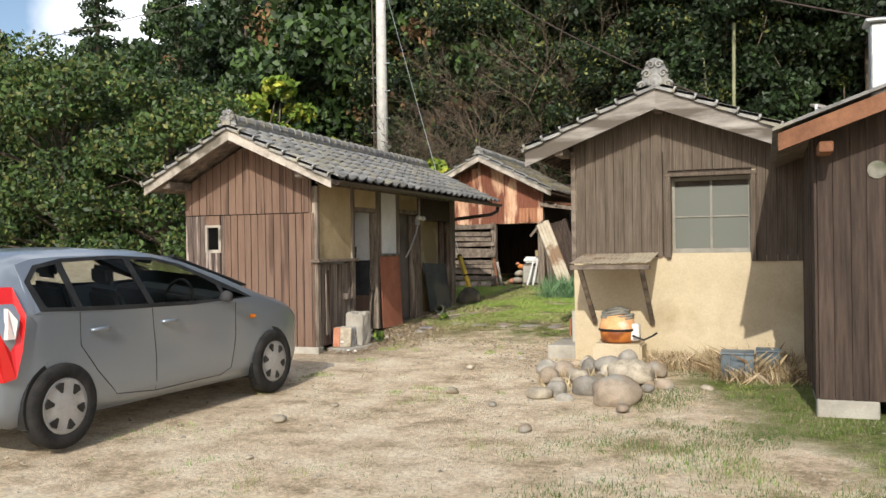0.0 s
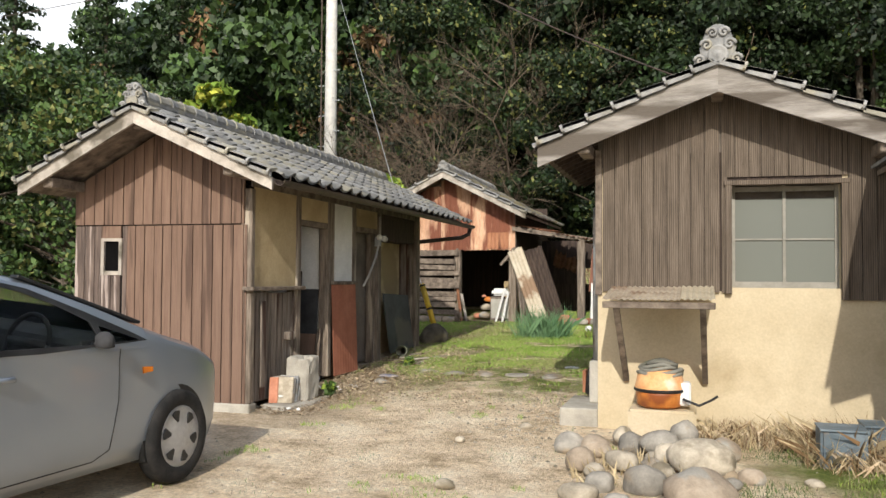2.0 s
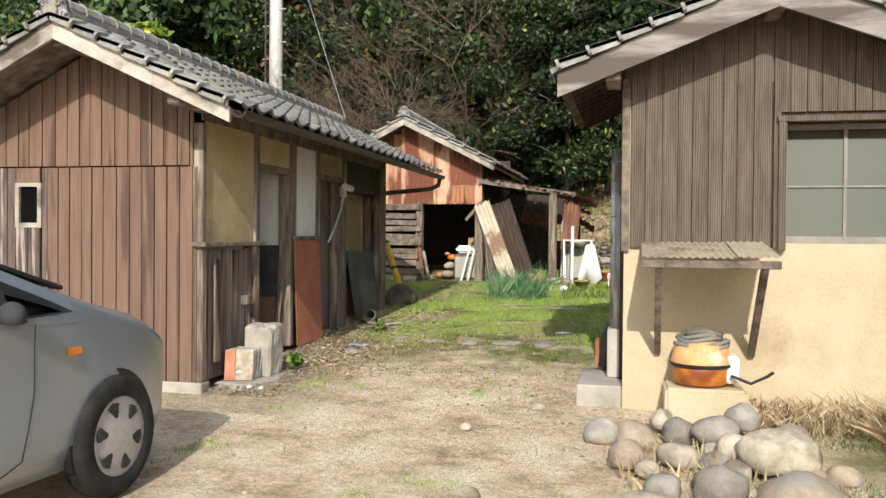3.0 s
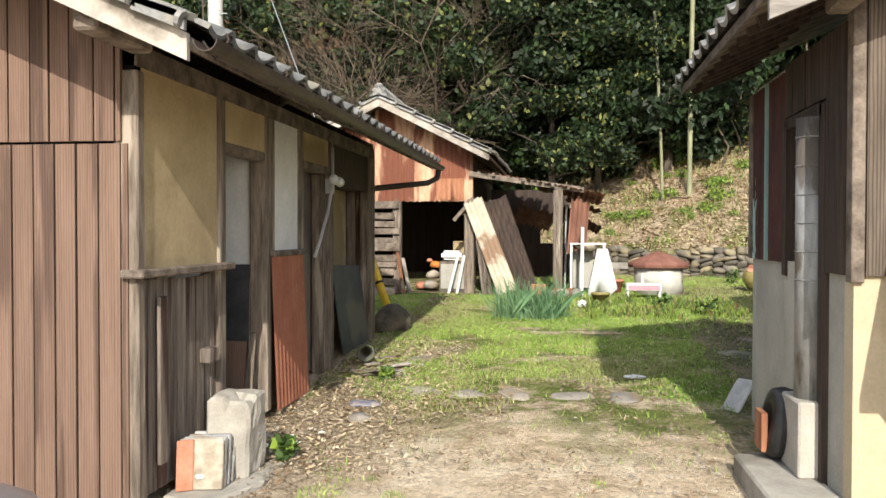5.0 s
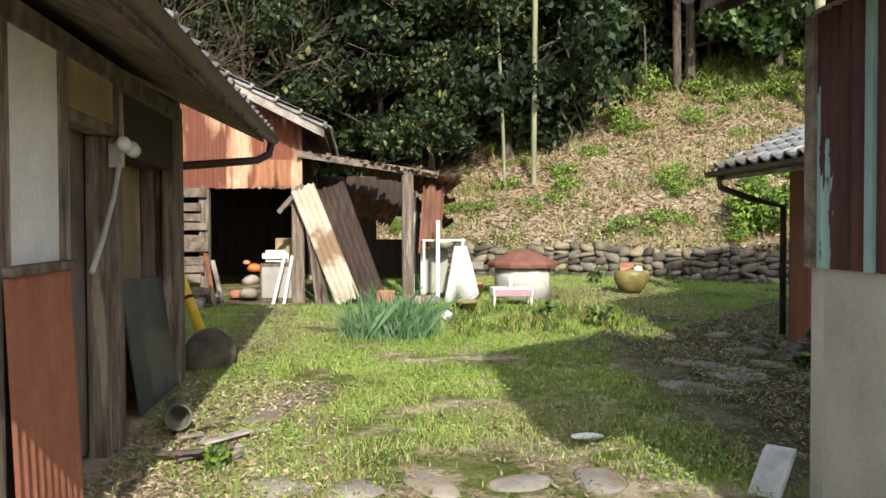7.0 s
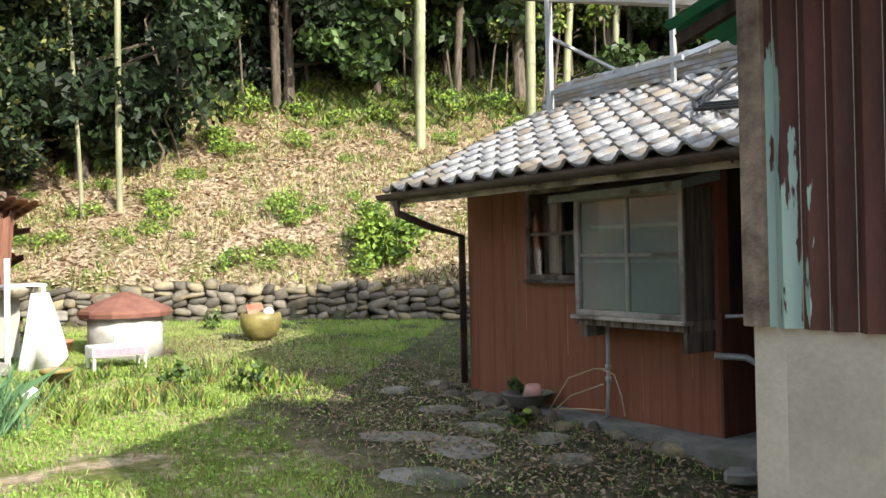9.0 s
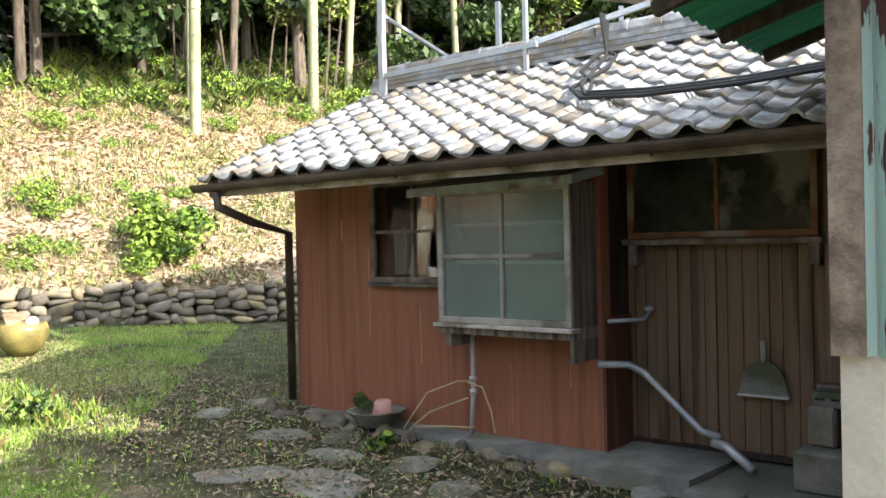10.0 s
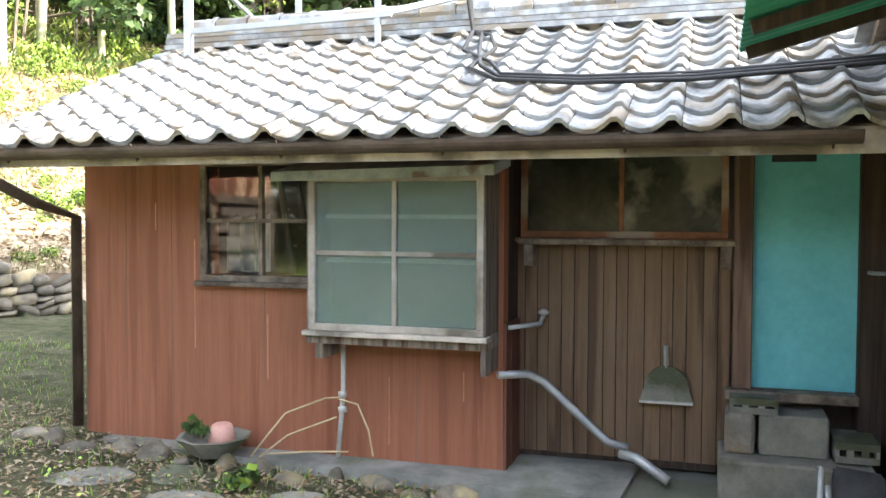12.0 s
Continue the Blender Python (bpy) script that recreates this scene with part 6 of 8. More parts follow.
for x, y, s in ((-27.5, 24.5, 0.85), (-22.5, 29.0, 1.1), (-20.5, 31, 1.15)):
    copy_thing(con, Matrix.Translation((x, y, ground(x, y) - 1.5)) @ Matrix.Rotation(x, 4, "Z")).scale = (s, s, s)


def bare_tree(seed, height=6.0):
    r = random.Random(seed)
    t = thing("bare_tree", (0, 0, 0), "leafless tree with tangled brown branches", "tree", "bare trees on the slope")

    def grow(bm, p, d, length, rad, depth):
        q1 = p + d * length * 0.5 + Vector((r.uniform(-1, 1), r.uniform(-1, 1), r.uniform(-0.4, 0.6))) * length * 0.1
        q = p + d * length + Vector((r.uniform(-1, 1), r.uniform(-1, 1), r.uniform(-0.4, 0.4))) * length * 0.14
        tube(bm, [p, q1, q], rad, 4, rad * 0.55, caps=False)
        if depth:
            for _ in range(4 if depth > 1 else 6):
                e = (d + Vector((r.uniform(-1, 1), r.uniform(-1, 1), r.uniform(-0.75, 0.6))) * 0.85).normalized()
                grow(bm, q if r.random() < 0.5 else q1, e, length * r.uniform(0.55, 0.8), rad * 0.5, depth - 1)

    for k in range(3):
        bm = bmesh.new()
        grow(bm, Vector((0, 0, -0.2)), Vector((r.uniform(-0.5, 0.5), r.uniform(-0.5, 0.3), 1)).normalized(), height * 0.34, 0.05, 4)
        part("limb", bm, M["twig"], t, "bare brown limb with twigs")
    return t


bare = bare_tree(3)
bare.location = (-6.8, 22.8, ground(-6.8, 22.8))
for x, y, s in ((-8.0, 22.8, 1.05), (-9.0, 23.4, 1.0), (-6.2, 24.2, 1.3), (-7.8, 24.0, 1.35), (-5.4, 24.6, 1.35)):
    copy_thing(bare, Matrix.Translation((x, y, ground(x, y))) @ Matrix.Rotation(x * 2, 4, "Z")).scale = (s, s, s)


def culm(x, y, height, r, lean, tone):
    t = thing("bamboo_stem", (x, y, ground(x, y)), "tall pale bare stem on the leaf-strewn slope", "tree", "pale stems on the slope")
    z0 = ground(x, y) - 0.1
    n = int(height / 0.42)
    bm = bmesh.new()
    pts = [Vector((x + lean * (k / n) ** 1.4 * height * 0.1, y, z0 + height * k / n)) for k in range(n + 1)]
    for a, b in zip(pts, pts[1:]):
        tube(bm, [a, a + (b - a) * 0.94], r, 10, r * 0.97, caps=False)
        tube(bm, [a + (b - a) * 0.94, b], r * 1.09, 10, r * 1.06, caps=False)
    part("stem", bm, M[tone], t, smooth=True)
    return t


for x, y, h, r, ln, tone in ((-0.66, 22.32, 5.0, 0.032, -0.5, "bamboo"), (-0.14, 22.25, 5.0, 0.05, 0.1, "bamboo"), (-2.08, 23.99, 5.2, 0.06, -0.6, "bamboo"), (3.25, 24.12, 8, 0.09, -0.2, "bark"), (5.03, 21.86, 9, 0.095, 0.35, "bamboo"), (7.5, 21.7, 9, 0.1, 0.3, "bamboo"), (5.6, 22.8, 8, 0.07, 0.3, "bamboo"), (6.6, 22.9, 8, 0.08, 0.9, "bark"), (8.7, 22.0, 9, 0.08, 1.3, "bamboo"), (7.1, 24.0, 8, 0.06, -0.4, "bark"), (1.6, 24.6, 8, 0.05, 0.2, "bark"), (9.6, 21.5, 9, 0.07, 0.8, "bamboo"), (11.0, 22.4, 9, 0.07, 0.5, "bark"), (4.2, 24.8, 8, 0.05, 0.5, "bark"), (2.4, 25.4, 8, 0.06, -0.2, "bark"), (10.3, 20.5, 9, 0.07, -0.5, "bamboo")):
    culm(x, y, h, r, ln, tone)
for k, (x, y) in enumerate(((0.6, 22.9), (0.95, 23.1))):
    z = ground(x, y)
    bm = bmesh.new()
    tube(bm, [(x + 0.14 * math.sin(q * 1.9 + k), y, z + q * 0.42) for q in range(14)], 0.022, 5, 0.012)
    part("hanging_vine", bm, M["twig"], None, "twisted hanging vine in the wood", "vine", kind="")

stem = thing("thin_stem", (0, 0, 0), "thin grey-brown stem at the edge of the wood", "tree", "thin stems in the wood")
bm = bmesh.new()
tube(bm, [(0, 0, -0.3), (0.05, 0, 1.5), (-0.05, 0.05, 3.4), (0.12, 0, 5.4)], 0.03, 6, 0.014)
tube(bm, [(-0.02, 0.02, 2.4), (0.3, 0.1, 3.3), (0.42, 0.1, 4.2)], 0.013, 4, 0.006, caps=False)
tube(bm, [(0.03, 0, 1.9), (-0.3, -0.1, 2.7), (-0.36, -0.1, 3.6)], 0.011, 4, 0.005, caps=False)
part("stem", bm, M["bark"], stem)
ob = new("foliage", leaves_mesh("foliage", [(0.3, 0.1, 3.3), (0.4, 0.1, 4.1), (-0.3, -0.1, 2.8), (-0.35, -0.1, 3.6), (0.05, 0, 4.6), (0, 0, 2.0)], [(0.45, 0.45, 0.3)] * 6, 900, 0.075, [M["olive_leaf"], M["leaf_mid"], M["leaf_light"]], 8))
ob.parent = stem
stem.location = (0.3, 24.0, ground(0.3, 24.0))
for k in range(70):
    x = -1.5 + 14.5 * rnd.random()
    y = 20.3 + (rnd.uniform(5.0, 8.6) - (x + 0.5) * 0.43) / 0.9
    if y > 16.5:
        sc = rnd.uniform(0.75, 1.25)
        copy_thing(stem, Matrix.Translation((x, y, ground(x, y))) @ Matrix.Rotation(rnd.uniform(0, 6), 4, "Z") @ Matrix.Rotation(rnd.uniform(-0.2, 0.2), 4, "Y")).scale = (sc, sc, sc)

# low bushes on the slope
bush = thing("slope_bush", (0, 0, 0), "small green bush among dead leaves", "bush", "bushes on the slope")
r = random.Random(2)
cs = [(r.uniform(-0.22, 0.22), r.uniform(-0.22, 0.22), r.uniform(0.05, 0.34)) for _ in range(12)]
ob = new("foliage", leaves_mesh("foliage", cs, [(0.13, 0.13, 0.11)] * 12, 420, 0.036, [M["leaf_light"], M["leaf_mid"], M["fresh"]], 3))
ob.parent = bush
bush.location = (2.0, 21.0, ground(2.0, 21.0))
n = 0
while n < 290:
    x, y = rnd.uniform(-4.0, 13), rnd.uniform(16, 28)
    s = beyond(x, y)
    if 0.35 < s < 9 and (x < 0 or x > 4.2 or y > 15) and rnd.random() < (0.9 if s < 6 else 0.6):
        sc = rnd.uniform(0.3, 1.1) * (0.8 if s < 3 else 1.1)
        copy_thing(bush, Matrix.Translation((x, y, ground(x, y) - 0.03)) @ Matrix.Rotation(rnd.uniform(0, 6), 4, "Z")).scale = (sc, sc, sc * rnd.uniform(0.7, 1.2))
        n += 1
big = thing("leafy_shrub", (2.75, 19.25, ground(2.75, 19.25)), "lush bright green shrub above the stone wall", "shrub")
cs = [(r.uniform(-0.35, 0.35), r.uniform(-0.3, 0.3), r.uniform(0.1, 0.75)) for _ in range(24)]
ob = new("foliage", leaves_mesh("foliage", cs, [(0.18, 0.18, 0.15)] * 24, 2200, 0.05, [M["leaf_light"], M["leaf_mid"], M["fresh"]], 5))
ob.parent = big


def scatter(name, n, region, size, long, flat, materials, seed, label, category, keep, lean=0.5, width=0.11):
    """Loose leaves or blades over the ground, in one mesh."""
    r = np.random.RandomState(seed)
    v, f = [], []
    rr = random.Random(seed)
    x0, x1, y0, y1 = region
    made = 0
    while made < n:
        x, y = rr.uniform(x0, x1), rr.uniform(y0, y1)
        if not keep(x, y, rr):
            continue
        z = ground(x, y)
        s = size * rr.uniform(0.5, 1.4)
        a = rr.uniform(0, 6.283)
        if flat:
            ax = Vector((math.cos(a), math.sin(a), rr.uniform(-0.5, 0.5))) * s * long / 2
            bv = Vector((-math.sin(a), math.cos(a), rr.uniform(-0.5, 0.5))) * s / 2
            c = Vector((x, y, z + 0.012 + rr.random() * 0.02))
            q = [c - ax, c + bv, c + ax, c - bv]
        else:
            w = Vector((math.cos(a), math.sin(a), 0)) * s * width
            b = rr.uniform(0, 6.283)
            k = s * long
            tip = Vector((x + math.cos(b) * k * lean * rr.random()*1.6, y + math.sin(b) * k * lean * rr.random()*1.6, z + k * rr.uniform(0.5, 1)))
            c = Vector((x, y, z - 0.01))
            mid = (c + tip) / 2 + Vector((0, 0, k * 0.12))
            q = [c - w, c + w, mid + w * 0.8, tip, mid - w * 0.8]
        i = len(v)
        v += [tuple(p) for p in q]
        f.append(tuple(range(i, i + len(q))))
        made += 1
    me = bpy.data.meshes.new(name)
    me.from_pydata(v, [], f)
    for m in materials:
        me.materials.append(m)
    me.polygons.foreach_set("material_index", (r.rand(len(f)) ** 1.5 * len(materials)).astype(int).tolist())
    return tagged(new(name, me), label, category, kind="stuff")


def in_house(x, y):
    return (-7 < x < -4.6 and 7.9 < y < 13.3) or (-1.5 < x < 1.2 and 8.1 < y < 10.4) or (x > 0.65 and 10 < y < 14.6) or (x > 0.95 and 5.7 < y < 8.2) or (-6.8 < x < -3.9 and 17.2 < y < 21.2)


def green(x, y):
    return noise.noise(Vector((x * 1.5, y * 1.5, 2))) + 0.5 * noise.noise(Vector((x * 4, y * 4, 7)))


def keep_grass(x, y, rr):
    if in_house(x, y) or beyond(x, y) > 0:
        return False
    k = smooth(10.2, 11.9, y + 2.0 * noise.noise(Vector((x * 0.7, y * 0.7, 1))))
    if x > -1.3 + 0.4 * noise.noise(Vector((y, 0, 0))) and y > 10.5 and y < 15.2 + x:
        k *= 0.06
    return rr.random() < k * (0.55 + 1.1 * green(x, y)) + 0.02


def keep_sprig(x, y, rr):
    return not in_house(x, y) and (y > 6 or rr.random() < 0.3) and noise.noise(Vector((x * 1.1, y * 1.1, 12))) + 0.6 * noise.noise(Vector((x * 5, y * 5, 3))) > 0.42


def keep_front(x, y, rr):
    if in_house(x, y):
        return False
    right = smooth(-1.3, 0.3, x + 0.5 * (5 - y) * 0.15)
    return rr.random() < (0.32 + 1.1 * green(x, y)) * right + 0.03 * (green(x, y) > 0.35)


scatter("grass", 190000, (-7.5, 3.0, 9.0, 20.0), 0.026, 1.6, False, [M["grass"], M["grass"], M["fresh"], M["fresh"], M["straw"]], 1, "short lush green weeds and grass", "grass", keep_grass)
scatter("weeds", 26000, (-4.3, 0.7, 10.4, 19.5), 0.017, 1.3, True, [M["grass"], M["fresh"]], 6, "broad-leaved low weeds", "weeds", keep_grass)
M["low_grass"] = mat("low_grass", (0.07, 0.12, 0.025), (0.15, 0.2, 0.05), 0.7, 0.8, 10, 0.0, leafy=True, vary=0.3)
scatter("front_grass", 52000, (-3.5, 4.0, 1.5, 8.2), 0.02, 1.5, False, [M["low_grass"], M["low_grass"], M["old_leaf"]], 2, "thin grass patches on sandy ground", "grass", keep_front)
scatter("sprigs", 4200, (-4.0, 1.5, 1.5, 10.0), 0.022, 1.4, False, [M["grass"], M["leaf_light"]], 22, "small weeds sprouting from the sandy yard", "weeds", keep_sprig)
scatter("house_litter", 9000, (-1.6, 1.0, 10.6, 15.8), 0.011, 1.9, True, [M["soil"], M["old_leaf"], M["leaf_brown"], M["old_leaf"]], 23, "grey-brown dead leaves beside the house", "leaves", lambda x, y, rr: not in_house(x, y) and x > -1.6 + 0.5 * rr.random() and not (x > 0.3 and y < 11.4))
scatter("far_grass", 26000, (-16, -6.6, 9.0, 22.0), 0.09, 1.6, False, [M["grass"], M["straw"]], 12, "rough grass behind the shed", "grass", lambda x, y, rr: not in_house(x, y) and beyond(x, y) < 1.5)
scatter("leaf_litter", 105000, (-4.5, 13, 15.5, 27), 0.036, 2.2, True, [M["litter"], M["litter"], M["straw"], M["leaf_brown"]], 3, "tan fallen leaves over the slope", "leaves", lambda x, y, rr: 0.15 < beyond(x, y) < 8.8 and (x < 4 or y > 15))
scatter("slope_grass", 60000, (-4.5, 12, 15.5, 27), 0.055, 2.0, False, [M["straw"], M["fresh"], M["leaf_brown"], M["leaf_mid"]], 4, "tufts of grass on the slope", "grass", lambda x, y, rr: 0.15 < beyond(x, y) < 8.5 and green(x * 0.7, y * 0.7) > -0.15)
scatter("yard_litter", 20000, (-4.6, 1.0, 8.0, 18.5), 0.014, 2.6, True, [M["old_leaf"], M["old_leaf"], M["leaf_brown"]], 5, "dead leaves and bits on the ground", "leaves", lambda x, y, rr: not in_house(x, y) and (x < -4.0 or x > -0.9 and rr.random() < 0.5 or rr.random() < smooth(8.2, 9.6, y) * (0.3 + 0.9 * green(x + 5, y) if y < 11.3 else 0.06)))
scatter("shed_litter", 7000, (-4.6, -3.3, 8.8, 13.0), 0.014, 2.6, True, [M["litter"], M["old_leaf"], M["straw"]], 35, "pale dry leaves and chips beside the shed", "leaves", lambda x, y, rr: not in_house(x, y) and rr.random() < smooth(3.3, 4.0, -x))
scatter("wood_floor_brush", 30000, (-14, 16, 19, 34), 0.16, 1.8, False, [M["leaf_mid"], M["leaf_dark"], M["leaf_brown"], M["straw"]], 14, "undergrowth at the edge of the wood", "undergrowth", lambda x, y, rr: 6.5 < beyond(x, y) < 12 or (x < -3 and 1.0 < beyond(x, y) < 10))
scatter("wood_edge_leaves", 26000, (-3, 13, 16, 28), 0.1, 1.9, False, [M["olive_leaf"], M["leaf_mid"], M["leaf_light"]], 24, "low leafy growth at the edge of the wood", "undergrowth", lambda x, y, rr: 4.8 + 1.2 * green(x, y) < beyond(x, y) < 8.8 and green(x, y) > -0.35, 1.0, 0.3)
scatter("leek_bed", 900, (-3.6, -2.5, 14.4, 15.4), 0.21, 2.1, False, [M["leek"]], 8, "dense clump of blue-green leek leaves", "vegetables", lambda x, y, rr: ((x + 3.05) / 0.52) ** 2 + ((y - 14.9) / 0.45) ** 2 < rr.random() ** 1.6, 0.6, 0.02)
scatter("garden_plants", 2600, (-2.4, -0.4, 14.7, 16.6), 0.06, 1.9, False, [M["leaf_mid"], M["leaf_light"], M["grass"], M["leaf_brown"]], 9, "leafy garden plants in rough rows", "vegetables", lambda x, y, rr: green(x * 1.6, y * 1.6) > 0.05)
scatter("dry_straw", 4200, (-0.6, 0.98, 6.9, 8.2), 0.07, 2.3, False, [M["straw"], M["litter"], M["leaf_brown"]], 10, "dry straw-coloured weeds by the wall", "weeds", lambda x, y, rr: y > 7.7 or x > 0.25 and y > 7.0 + 0.3 * rr.random(), 0.9, 0.05)
scatter("can_straw", 900, (0.1, 0.85, 7.2, 7.85), 0.1, 2.6, False, [M["straw"], M["leaf_brown"]], 45, "dry straw draped about the square cans", "weeds", lambda x, y, rr: True, 1.2, 0.03)
scatter("dry_straw_b", 260, (-1.4, -0.4, 6.3, 7.3), 0.06, 2.2, False, [M["straw"]], 13, "dry stalks among the stones", "weeds", lambda x, y, rr: True)

# ---- retaining wall ----
wall = thing("stone_retaining_wall", (1, 19.5, 0.6), "low dry-stone wall of rounded grey stones", "wall")
r = random.Random(4)
sm = []
M["wall_stone"] = mat("wall_stone", (0.09, 0.08, 0.062), (0.21, 0.185, 0.145), 0.95, 6, 50, 0.6, vary=0.4, third=(0.24, 0.2, 0.12), spots=0.4)
for k in range(9):
    bm = bmesh.new()
    rock(bm, (0, 0, 0), (0.11, 0.1, 0.075), k + 3, 2)
    for v in bm.verts:
        c = v.co
        c.x, c.z = max(-0.085, min(0.085, c.x)), max(-0.055, min(0.058, c.z + 0.25 * c.x * math.sin(k)))
        v.co = c + Vector((0, 0, 0.012)) * noise.noise(c * 22)
    for f in bm.faces:
        f.smooth = True
    me = bpy.data.meshes.new("stone")
    bm.to_mesh(me)
    bm.free()
    me.materials.append(M["wall_stone"])
    sm.append(me)
d = Vector((0.9, -0.43, 0)).normalized()
t = -3.0
while t < 5.6:
    width = r.uniform(0.1, 0.26)
    z = -0.02
    while z < 0.4 + 0.05 * math.sin(t * 3):
        h = r.uniform(0.06, 0.15)
        w = width * r.uniform(0.85, 1.25)
        p = Vector((-0.5, 20.3, 0)) + d * (t + width / 2 + r.uniform(-0.03, 0.03))
        share("stone", r.choice(sm), Matrix.Translation((p.x, p.y + 0.12 * z + r.uniform(-0.03, 0.02), yard(p.y) + z + h / 2)) @ Matrix.Rotation(math.atan2(d.y, d.x) + r.uniform(-0.3, 0.3), 4, "Z") @ Matrix.Rotation(r.uniform(-0.35, 0.35), 4, "Y") @ Matrix.Diagonal((w / 0.16, 1, h / 0.105, 1)), wall)
        z += h
    t += width
bm = bmesh.new()
a, b = Vector((-0.5, 20.42, 0)) - d * 3.1, Vector((-0.5, 20.42, 0)) + d * 5.7
slab(bm, [(a.x, a.y, 0.4), (b.x, b.y, 0.3), (b.x, b.y, yard(b.y) + 0.42), (a.x, a.y, yard(a.y) + 0.42)], (0.1, 0.2, 0))
part("wall_core", bm, M["soil"], wall)


def stone(name, at, size, seed, material="stone", label="rounded grey stone on the ground", group="", cat="stone"):
    bm = bmesh.new()
    rock(bm, (0, 0, 0), size, seed, 3)
    bm.transform(Matrix.Rotation(seed * 1.3, 4, "Z"))
    ob = part(name, bm, M[material], None, label, cat, group, smooth=True)
    ob.location = (at[0], at[1], yard(at[1]) + at[2])
    return ob


M["pale_stone"] = mat("pale_stone", (0.27, 0.235, 0.18), (0.48, 0.42, 0.33), 0.9, 9, 60, 0.5, third=(0.2, 0.17, 0.12), spots=0.35)
M["brown_stone"] = mat("brown_stone", (0.24, 0.19, 0.14), (0.38, 0.31, 0.235), 0.9, 9, 60, 0.5, third=(0.3, 0.28, 0.24), spots=0.4)
stone("boulder", (-0.6, 6.02, 0.06), (0.28, 0.2, 0.17), 1, "brown_stone", "large smooth brownish boulder in front of the stone pile", cat="boulder")
pile = [(-0.5, 6.85, 0.16, 0.26, 0.2, 0.17, "pale_stone"), (-0.84, 6.4, 0.09, 0.12, 0.16, 0.15, "stone"), (-1.02, 6.9, 0.1, 0.14, 0.11, 0.1, "pale_stone"), (-1.3, 6.85, 0.1, 0.13, 0.12, 0.12, "brown_stone"), (-1.12, 6.4, 0.07, 0.11, 0.12, 0.1, "stone"), (-0.8, 7.25, 0.16, 0.17, 0.13, 0.12, "stone"), (-0.62, 7.45, 0.2, 0.13, 0.12, 0.12, "stone"), (-0.98, 7.4, 0.1, 0.14, 0.13, 0.12, "stone"), (-0.35, 7.4, 0.1, 0.16, 0.14, 0.12, "brown_stone"), (-1.25, 7.35, 0.08, 0.16, 0.14, 0.12, "brown_stone"), (-1.45, 7.4, 0.08, 0.15, 0.13, 0.12, "stone"), (-0.72, 6.95, 0.14, 0.13, 0.12, 0.12, "pale_stone"), (-0.98, 6.12, 0.04, 0.1, 0.09, 0.07, "stone"), (-1.08, 7.7, 0.1, 0.13, 0.1, 0.1, "pale_stone"), (-0.2, 6.8, 0.06, 0.12, 0.1, 0.09, "brown_stone"), (-0.75, 6.62, 0.1, 0.1, 0.09, 0.1, "pale_stone")]
for k, (x, y, z, a, b, c, m) in enumerate(pile):
    stone("garden_stone", (x - 0.08, y - 0.08, z - 0.04), (a * 0.82, b * 0.82, c * 0.78), k + 5, m, {"pale_stone": "pale rounded stone in the pile", "stone": "grey rounded stone in the pile", "brown_stone": "brownish rounded stone in the pile"}[m], "stones in the pile")
for k, (x, y, s, m) in enumerate(((-3.06, 4.54, 0.07, "pale_stone"), (-2.15, 6.1, 0.07, "pale_stone"), (-1.07, 4.73, 0.06, "brown_stone"), (0.1, 6.75, 0.06, "pale_stone"), (-2.0, 8.05, 0.06, "pale_stone"), (-2.4, 7.4, 0.05, "pale_stone"), (-4.0, 9.9, 0.08, "stone"), (-2.9, 5.2, 0.035, "stone"), (-1.6, 5.6, 0.04, "stone"), (-2.6, 3.4, 0.03, "pale_stone"))):
    stone("loose_stone", (x, y, 0.01), (s, s * 0.8, s * 0.55), k + 40, m, "small loose stone on the earth")
r = random.Random(31)
for k in range(16):
    x, y = r.gauss(-0.95, 0.3), r.gauss(6.75, 0.45)
    q = r.uniform(0.05, 0.09)
    stone("garden_stone", (x, y, 0.03), (q * r.uniform(0.9, 1.4), q, q * 0.75), k + 300, ("pale_stone", "stone", "brown_stone")[k % 3], ("pale rounded stone in the pile", "grey rounded stone in the pile", "brownish rounded stone in the pile")[k % 3], "stones in the pile")
# pebbles and gravel
r = random.Random(8)
bm = bmesh.new()
for k in range(1500):
    if k % 3 == 0:
        x, y = r.gauss(-1.85, 0.35), r.gauss(8.4, 0.7)
    else:
        x, y = r.uniform(-4.5, 1.5), r.uniform(1.5, 10.5)
    if in_house(x, y):
        continue
    s = 0.005 + 0.017 * r.random() ** 2.5
    z = ground(x, y)
    v = [bm.verts.new((x + s * q[0] * r.uniform(0.7, 1.3), y + s * q[1] * r.uniform(0.7, 1.3), z + s * q[2])) for q in ((1, 0, 0.2), (0, 1, 0.2), (-1, 0, 0.2), (0, -1, 0.2), (0, 0, 0.9))]
    for a, b in ((0, 1), (1, 2), (2, 3), (3, 0)):
        bm.faces.new((v[a], v[b], v[4]))
part("gravel", bm, M["pale_stone"], None, "scattered pale gravel", "gravel", kind="stuff")
